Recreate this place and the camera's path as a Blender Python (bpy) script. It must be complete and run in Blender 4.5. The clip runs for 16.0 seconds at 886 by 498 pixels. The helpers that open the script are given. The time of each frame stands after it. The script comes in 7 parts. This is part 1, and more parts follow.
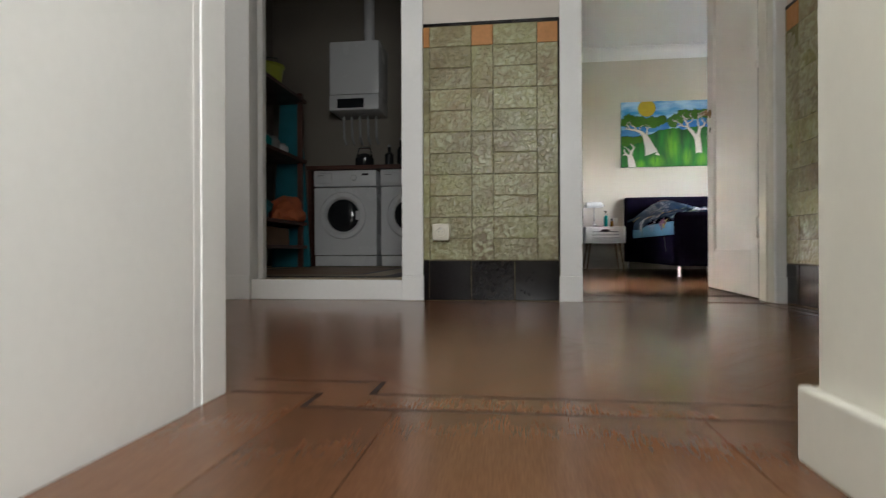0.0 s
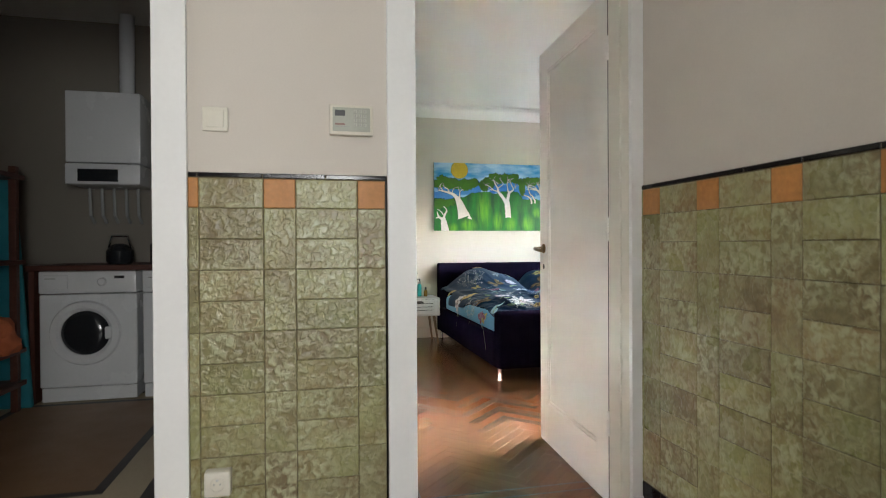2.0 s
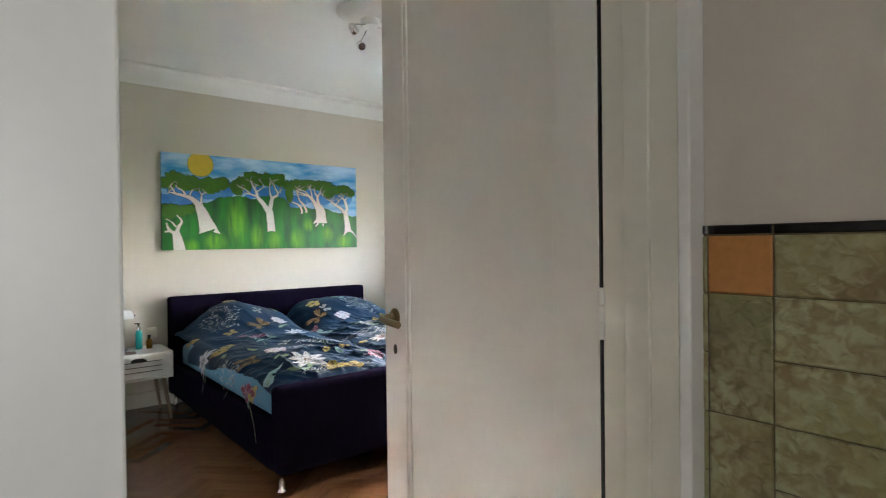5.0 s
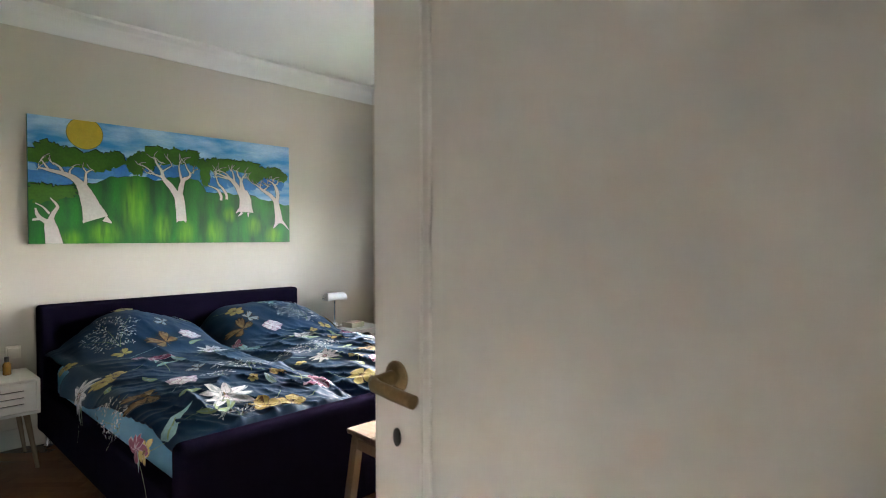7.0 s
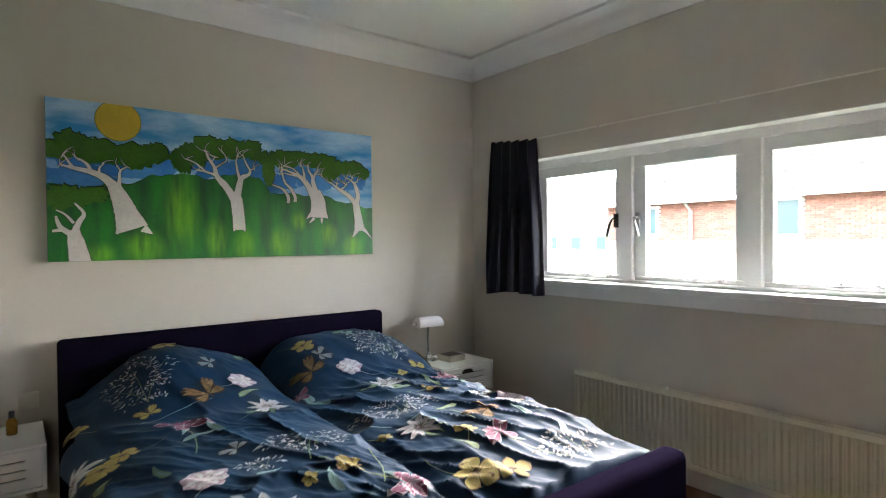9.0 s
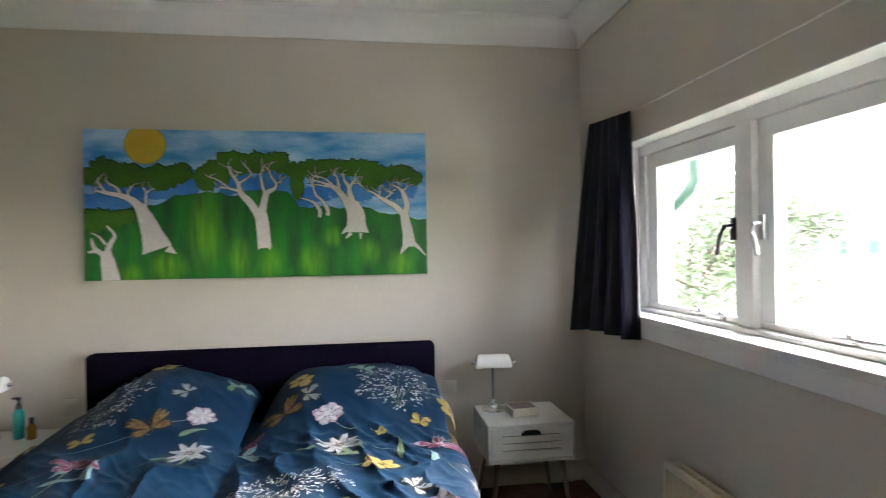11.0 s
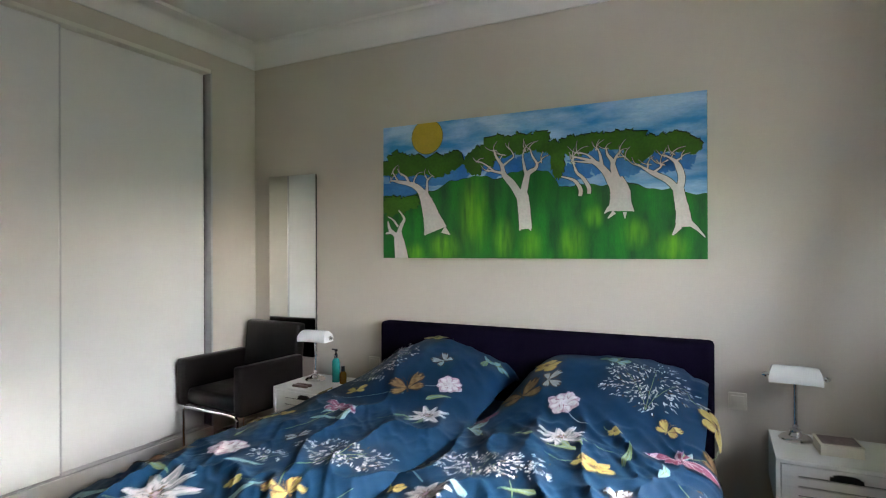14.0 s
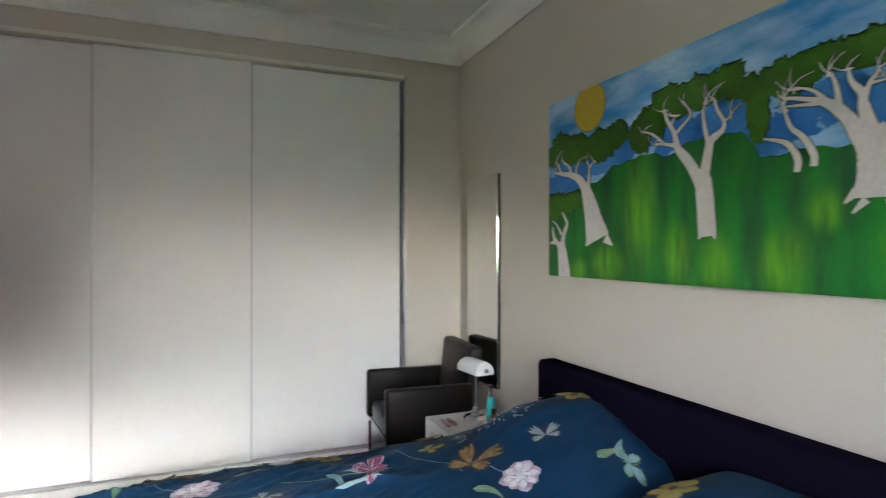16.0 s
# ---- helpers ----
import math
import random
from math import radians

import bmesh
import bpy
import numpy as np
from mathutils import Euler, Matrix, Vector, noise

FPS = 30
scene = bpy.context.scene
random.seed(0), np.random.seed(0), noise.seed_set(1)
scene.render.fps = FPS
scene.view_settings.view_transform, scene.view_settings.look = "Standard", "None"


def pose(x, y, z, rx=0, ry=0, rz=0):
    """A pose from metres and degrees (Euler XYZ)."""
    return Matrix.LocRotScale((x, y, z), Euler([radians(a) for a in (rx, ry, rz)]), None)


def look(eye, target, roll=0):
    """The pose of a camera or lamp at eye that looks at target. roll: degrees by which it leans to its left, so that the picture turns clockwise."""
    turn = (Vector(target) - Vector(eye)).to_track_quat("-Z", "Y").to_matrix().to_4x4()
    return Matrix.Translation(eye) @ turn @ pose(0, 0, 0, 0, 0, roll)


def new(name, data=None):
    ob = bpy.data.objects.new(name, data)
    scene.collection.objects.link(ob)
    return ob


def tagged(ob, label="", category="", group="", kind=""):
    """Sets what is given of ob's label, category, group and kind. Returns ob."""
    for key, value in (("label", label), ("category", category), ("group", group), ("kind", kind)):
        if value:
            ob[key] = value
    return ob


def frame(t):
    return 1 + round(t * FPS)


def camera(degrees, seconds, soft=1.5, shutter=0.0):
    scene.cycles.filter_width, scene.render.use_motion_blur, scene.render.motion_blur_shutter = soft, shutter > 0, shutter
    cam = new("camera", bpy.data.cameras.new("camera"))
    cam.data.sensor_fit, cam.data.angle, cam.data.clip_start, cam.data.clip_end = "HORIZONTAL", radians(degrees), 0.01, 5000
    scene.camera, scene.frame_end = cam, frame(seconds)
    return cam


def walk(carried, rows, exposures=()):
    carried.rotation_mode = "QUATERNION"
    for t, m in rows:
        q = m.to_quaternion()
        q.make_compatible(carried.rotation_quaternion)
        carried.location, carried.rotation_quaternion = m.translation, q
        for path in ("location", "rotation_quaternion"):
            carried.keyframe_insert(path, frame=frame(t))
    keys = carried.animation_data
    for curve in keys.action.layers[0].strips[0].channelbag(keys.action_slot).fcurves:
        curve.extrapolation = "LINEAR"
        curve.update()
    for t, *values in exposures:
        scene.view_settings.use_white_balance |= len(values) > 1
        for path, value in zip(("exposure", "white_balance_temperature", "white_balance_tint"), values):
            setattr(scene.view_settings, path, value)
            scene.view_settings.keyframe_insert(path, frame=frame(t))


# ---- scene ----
cam = camera(77.1, 16.0, soft=1.05, shutter=0.35)
PATH = [
    (0, (0.06, -0.094, 0.247), (-0.189, 1.89, 0.25), -0.2),
    (0.5, (0.0, 0.051, 0.459), (0.023, 2.051, 0.459), -0.1),
    (1, (0.01, 0.277, 0.678), (0.213, 2.266, 0.67), -0.3),
    (1.5, (0.009, 0.484, 0.888), (0.334, 2.458, 0.878), -0.2),
    (2, (0.035, 0.629, 1.107), (0.481, 2.578, 1.093), -0.3),
    (2.5, (0.049, 0.838, 1.205), (0.508, 2.785, 1.19), -0.5),
    (3, (0.077, 1.017, 1.328), (0.647, 2.933, 1.314), -0.5),
    (3.5, (0.174, 1.297, 1.329), (0.866, 3.173, 1.308), -0.7),
    (4, (0.2, 1.602, 1.314), (1.057, 3.409, 1.296), -0.4),
    (4.5, (0.228, 1.861, 1.302), (1.319, 3.537, 1.286), -0.5),
    (5, (0.308, 2.11, 1.311), (1.573, 3.658, 1.29), -0.7),
    (5.2, (0.317, 2.182, 1.306), (1.627, 3.693, 1.29), -0.6),
    (7.3, (0.734, 3.044, 1.315), (2.189, 4.415, 1.273), -0.1),
    (7.5, (0.774, 3.188, 1.315), (2.218, 4.57, 1.278), -0.1),
    (8, (0.859, 3.445, 1.32), (2.258, 4.874, 1.291), -0.3),
    (8.2, (0.883, 3.485, 1.32), (2.241, 4.953, 1.292), -0.3),
    (9.2, (1.44, 3.86, 1.385), (2.62, 5.475, 1.35), -0.7),
    (10.3, (2.376, 4.035, 1.443), (3.165, 5.873, 1.408), -1.1),
    (10.5, (2.521, 4.009, 1.417), (3.246, 5.873, 1.411), -0.9),
    (11, (2.904, 3.924, 1.427), (3.187, 5.904, 1.424), -0.9),
    (11.5, (3.076, 3.903, 1.416), (2.924, 5.897, 1.424), -0.6),
    (12, (3.272, 3.778, 1.399), (2.782, 5.717, 1.415), -0.5),
    (12.5, (3.397, 3.722, 1.361), (2.679, 5.589, 1.377), -0.4),
    (13, (3.395, 3.702, 1.348), (2.586, 5.531, 1.36), -0.1),
    (13.5, (3.406, 3.797, 1.319), (2.541, 5.6, 1.333), -0.1),
    (14, (3.331, 4.177, 1.333), (2.435, 5.965, 1.334), -0.2),
    (14.5, (3.471, 4.617, 1.394), (2.471, 6.349, 1.393), -0.4),
    (15, (3.593, 5.045, 1.408), (2.364, 6.623, 1.407), -0.5),
    (15.5, (3.658, 5.384, 1.432), (2.141, 6.688, 1.42), -0.7),
    (15.8, (3.72, 5.603, 1.409), (1.95, 6.533, 1.417), -0.5),
    (16, (3.708, 5.671, 1.395), (1.855, 6.423, 1.404), 0.0),
]
walk(cam, [(t, look(eye, target, roll)) for t, eye, target, roll in PATH], exposures=[(0, 6.15, 6400, 10), (0.5, 6.45, 6400, 10), (1.5, 6.85, 6400, 10), (2.5, 6.3, 6450, 10), (3.5, 6.1, 6450, 10), (5, 6.1, 6450, 10), (7.5, 5.85, 6550, 10), (8.2, 5.45, 6550, 10), (10.5, 5.35, 6750, 12), (12, 5.5, 6550, 12), (14.5, 5.45, 6450, 12), (16, 5.35, 6350, 12)])

# Daylight: a bright overcast sky and its soft sun, plus added fill lamps
world = bpy.data.worlds.new("overcast_day")
scene.world = world
world.use_nodes = True
wn, wl = world.node_tree.nodes, world.node_tree.links
sky = wn.new("ShaderNodeTexSky")
sky.sky_type = "NISHITA"
sky.sun_disc = False
sky.sun_elevation = radians(30)
sky.sun_rotation = radians(72)
sky.dust_density = 2.0
sky.ozone_density = 0.9
cloud = wn.new("ShaderNodeHueSaturation")      # cloud cover takes most of the blue out of the sky
cloud.inputs["Saturation"].default_value = 0.4
wl.new(sky.outputs[0], cloud.inputs["Color"])
wl.new(cloud.outputs[0], wn["Background"].inputs[0])
wn["Background"].inputs[1].default_value = 0.15
sun = new("sun", bpy.data.lights.new("sun", "SUN"))
sun.data.energy, sun.data.angle, sun.data.color = 0.13, radians(50), (0.94, 0.97, 1.0)
sun.matrix_basis = look((0, 0, 0), (-math.sin(radians(72)) * math.cos(radians(30)), -math.cos(radians(72)) * math.cos(radians(30)), -math.sin(radians(30))))


def fill_lamp(name, at, aim, w, h, watts, colour):
    """An unseen area lamp added in an invented wall opening."""
    lamp = new(name, bpy.data.lights.new(name, "AREA"))
    lamp.data.shape, lamp.data.size, lamp.data.size_y, lamp.data.energy, lamp.data.color = "RECTANGLE", w, h, watts, colour
    lamp.matrix_basis = look(at, aim)
    return lamp


# lamps added out of view to brighten the stairs and the hall
fill_lamp("stair_fill", (-0.02, -2.52, 1.5), (-0.02, 1.0, 0.9), 0.75, 1.3, 0.25, (0.95, 0.96, 0.95))
fill_lamp("stair_side_fill", (0.425, -1.1, 1.35), (-0.435, -0.2, 1.1), 0.8, 1.0, 0.92, (0.95, 0.96, 0.95))
fill_lamp("hall_fill", (-2.63, 1.65, 1.65), (1.0, 1.65, 1.2), 1.2, 1.2, 0.14, (0.97, 0.96, 0.93))

# Materials
def material(name, colour, rough=0.6, vary=0.12, scale=6.0, fine=90.0, bump=0.05, metal=0.0, per="", spread=0.25, coat=0.0, second=None, stretch=(1, 1, 1), patch=0.5, sheen=0.0, hue=0.0, rv=0.12, spec=0.5):
    """A surface with a base colour, blotches, fine grain and relief; per: 'object' or 'island' varies piece by piece."""
    m = bpy.data.materials.new(name)
    m.use_nodes = True
    t = m.node_tree
    n, l = t.nodes, t.links
    b = n["Principled BSDF"]
    co = n.new("ShaderNodeTexCoord")
    mp = n.new("ShaderNodeMapping")
    mp.inputs["Scale"].default_value = stretch
    l.new(co.outputs["Object"], mp.inputs["Vector"])
    vec = mp.outputs["Vector"]
    rnd = None
    if per == "object":
        rnd = n.new("ShaderNodeObjectInfo").outputs["Random"]
    elif per == "island":
        rnd = n.new("ShaderNodeNewGeometry").outputs["Random Per Island"]
    if rnd:
        sh = n.new("ShaderNodeVectorMath")
        sh.operation = "MULTIPLY_ADD"
        cb = n.new("ShaderNodeCombineXYZ")
        for k in range(3):
            l.new(rnd, cb.inputs[k])
        l.new(cb.outputs[0], sh.inputs[0])
        sh.inputs[1].default_value = (37, 53, 71)
        l.new(vec, sh.inputs[2])
        vec = sh.outputs[0]
    big = n.new("ShaderNodeTexNoise")
    big.inputs["Scale"].default_value = scale
    big.inputs["Detail"].default_value = 4
    small = n.new("ShaderNodeTexNoise")
    small.inputs["Scale"].default_value = fine
    small.inputs["Detail"].default_value = 3
    l.new(vec, big.inputs["Vector"])
    l.new(vec, small.inputs["Vector"])
    ramp = n.new("ShaderNodeMapRange")
    ramp.inputs["From Min"].default_value, ramp.inputs["From Max"].default_value = 0.35, 0.65
    ramp.inputs["To Min"].default_value, ramp.inputs["To Max"].default_value = 0, 1
    l.new(big.outputs["Fac"], ramp.inputs["Value"])
    mix = n.new("ShaderNodeMix")
    mix.data_type = "RGBA"
    c2 = second or tuple(v * (1 - 2 * vary) for v in colour)
    mix.inputs["A"].default_value = (*colour, 1)
    mix.inputs["B"].default_value = (*c2, 1)
    fac = n.new("ShaderNodeMath")
    fac.operation = "MULTIPLY"
    fac.inputs[1].default_value = patch
    l.new(ramp.outputs["Result"], fac.inputs[0])
    l.new(fac.outputs[0], mix.inputs["Factor"])
    hsv = n.new("ShaderNodeHueSaturation")
    l.new(mix.outputs["Result"], hsv.inputs["Color"])
    val = n.new("ShaderNodeMapRange")
    val.inputs["From Min"].default_value, val.inputs["From Max"].default_value = 0.25, 0.75
    val.inputs["To Min"].default_value, val.inputs["To Max"].default_value = 1 - vary, 1 + vary
    l.new(small.outputs["Fac"], val.inputs["Value"])
    value = val.outputs["Result"]
    if rnd:
        pr = n.new("ShaderNodeMapRange")
        pr.inputs["To Min"].default_value, pr.inputs["To Max"].default_value = 1 - spread, 1 + spread
        l.new(rnd, pr.inputs["Value"])
        mu = n.new("ShaderNodeMath")
        mu.operation = "MULTIPLY"
        l.new(value, mu.inputs[0])
        l.new(pr.outputs["Result"], mu.inputs[1])
        value = mu.outputs[0]
        if hue:
            hr = n.new("ShaderNodeMath")
            hr.operation = "MULTIPLY_ADD"
            fr = n.new("ShaderNodeMath")
            fr.operation = "FRACT"
            m7 = n.new("ShaderNodeMath")
            m7.operation = "MULTIPLY"
            m7.inputs[1].default_value = 7.31
            l.new(rnd, m7.inputs[0])
            l.new(m7.outputs[0], fr.inputs[0])
            l.new(fr.outputs[0], hr.inputs[0])
            hr.inputs[1].default_value = hue
            hr.inputs[2].default_value = 0.5 - hue / 2
            l.new(hr.outputs[0], hsv.inputs["Hue"])
    l.new(value, hsv.inputs["Value"])
    l.new(hsv.outputs["Color"], b.inputs["Base Color"])
    rr = n.new("ShaderNodeMapRange")
    rr.inputs["To Min"].default_value, rr.inputs["To Max"].default_value = max(rough - rv, 0.02), min(rough + rv, 1)
    l.new(big.outputs["Fac"], rr.inputs["Value"])
    l.new(rr.outputs["Result"], b.inputs["Roughness"])
    b.inputs["Metallic"].default_value = metal
    b.inputs["Specular IOR Level"].default_value = spec
    b.inputs["Coat Weight"].default_value = coat
    b.inputs["Coat Roughness"].default_value = 0.12
    if sheen:
        b.inputs["Sheen Weight"].default_value = sheen
    if bump:
        bp = n.new("ShaderNodeBump")
        bp.inputs["Strength"].default_value = min(bump * 6, 1)
        bp.inputs["Distance"].default_value = 0.004
        ad = n.new("ShaderNodeMath")
        ad.operation = "MULTIPLY_ADD"
        l.new(small.outputs["Fac"], ad.inputs[0])
        ad.inputs[1].default_value = 0.5
        l.new(big.outputs["Fac"], ad.inputs[2])
        l.new(ad.outputs[0], bp.inputs["Height"])
        l.new(bp.outputs["Normal"], b.inputs["Normal"])
    return m


def glazed(name, colour, second, third):
    """Old hand-glazed relief tile: hammered, blotchy and shiny, paler on its lumps and darker in its hollows."""
    m = material(name, colour, rough=0.30, vary=0.16, scale=7, fine=60, bump=0.0, per="object", spread=0.2, second=second, patch=0.8, hue=0.03)
    t = m.node_tree
    n, l = t.nodes, t.links
    b = n["Principled BSDF"]
    vec = [x for x in n if x.type == "VECT_MATH"][0].outputs[0]
    w = n.new("ShaderNodeTexNoise")
    w.inputs["Scale"].default_value = 46
    w.inputs["Detail"].default_value = 2.0
    w.inputs["Distortion"].default_value = 0.5
    l.new(vec, w.inputs["Vector"])
    lump = n.new("ShaderNodeMapRange")
    lump.interpolation_type = "SMOOTHSTEP"
    lump.inputs["From Min"].default_value, lump.inputs["From Max"].default_value = 0.34, 0.70
    l.new(w.outputs["Fac"], lump.inputs["Value"])
    where = n.new("ShaderNodeTexNoise")
    where.inputs["Scale"].default_value = 5
    l.new(vec, where.inputs["Vector"])
    amount = n.new("ShaderNodeMapRange")
    amount.inputs["From Min"].default_value, amount.inputs["From Max"].default_value = 0.35, 0.65
    amount.inputs["To Min"].default_value, amount.inputs["To Max"].default_value = 0.1, 0.9
    l.new(where.outputs["Fac"], amount.inputs["Value"])
    fm = n.new("ShaderNodeMath")
    fm.operation = "MULTIPLY"
    l.new(lump.outputs["Result"], fm.inputs[0])
    l.new(amount.outputs["Result"], fm.inputs[1])
    mx = n.new("ShaderNodeMix")
    mx.data_type = "RGBA"
    mx.inputs["B"].default_value = (*third, 1)
    l.new(b.inputs["Base Color"].links[0].from_socket, mx.inputs["A"])
    l.new(fm.outputs[0], mx.inputs["Factor"])
    l.new(mx.outputs["Result"], b.inputs["Base Color"])
    bp = n.new("ShaderNodeBump")
    bp.inputs["Strength"].default_value = 0.5
    bp.inputs["Distance"].default_value = 0.004
    l.new(lump.outputs["Result"], bp.inputs["Height"])
    l.new(bp.outputs["Normal"], b.inputs["Normal"])
    return m


def glass(name, tint=(1, 1, 1)):
    m = bpy.data.materials.new(name)
    m.use_nodes = True
    t = m.node_tree
    n, l = t.nodes, t.links
    n.remove(n["Principled BSDF"])
    tr = n.new("ShaderNodeBsdfTransparent")
    tr.inputs["Color"].default_value = (*tint, 1)
    gl = n.new("ShaderNodeBsdfGlossy")
    gl.inputs["Roughness"].default_value = 0.02
    lw = n.new("ShaderNodeLayerWeight")
    fr = n.new("ShaderNodeMath")
    fr.operation = "POWER"
    fr.inputs[1].default_value = 4.0
    l.new(lw.outputs["Facing"], fr.inputs[0])
    mx = n.new("ShaderNodeMixShader")
    l.new(fr.outputs[0], mx.inputs[0])
    l.new(tr.outputs[0], mx.inputs[1])
    l.new(gl.outputs[0], mx.inputs[2])
    l.new(mx.outputs[0], n["Material Output"].inputs["Surface"])
    return m


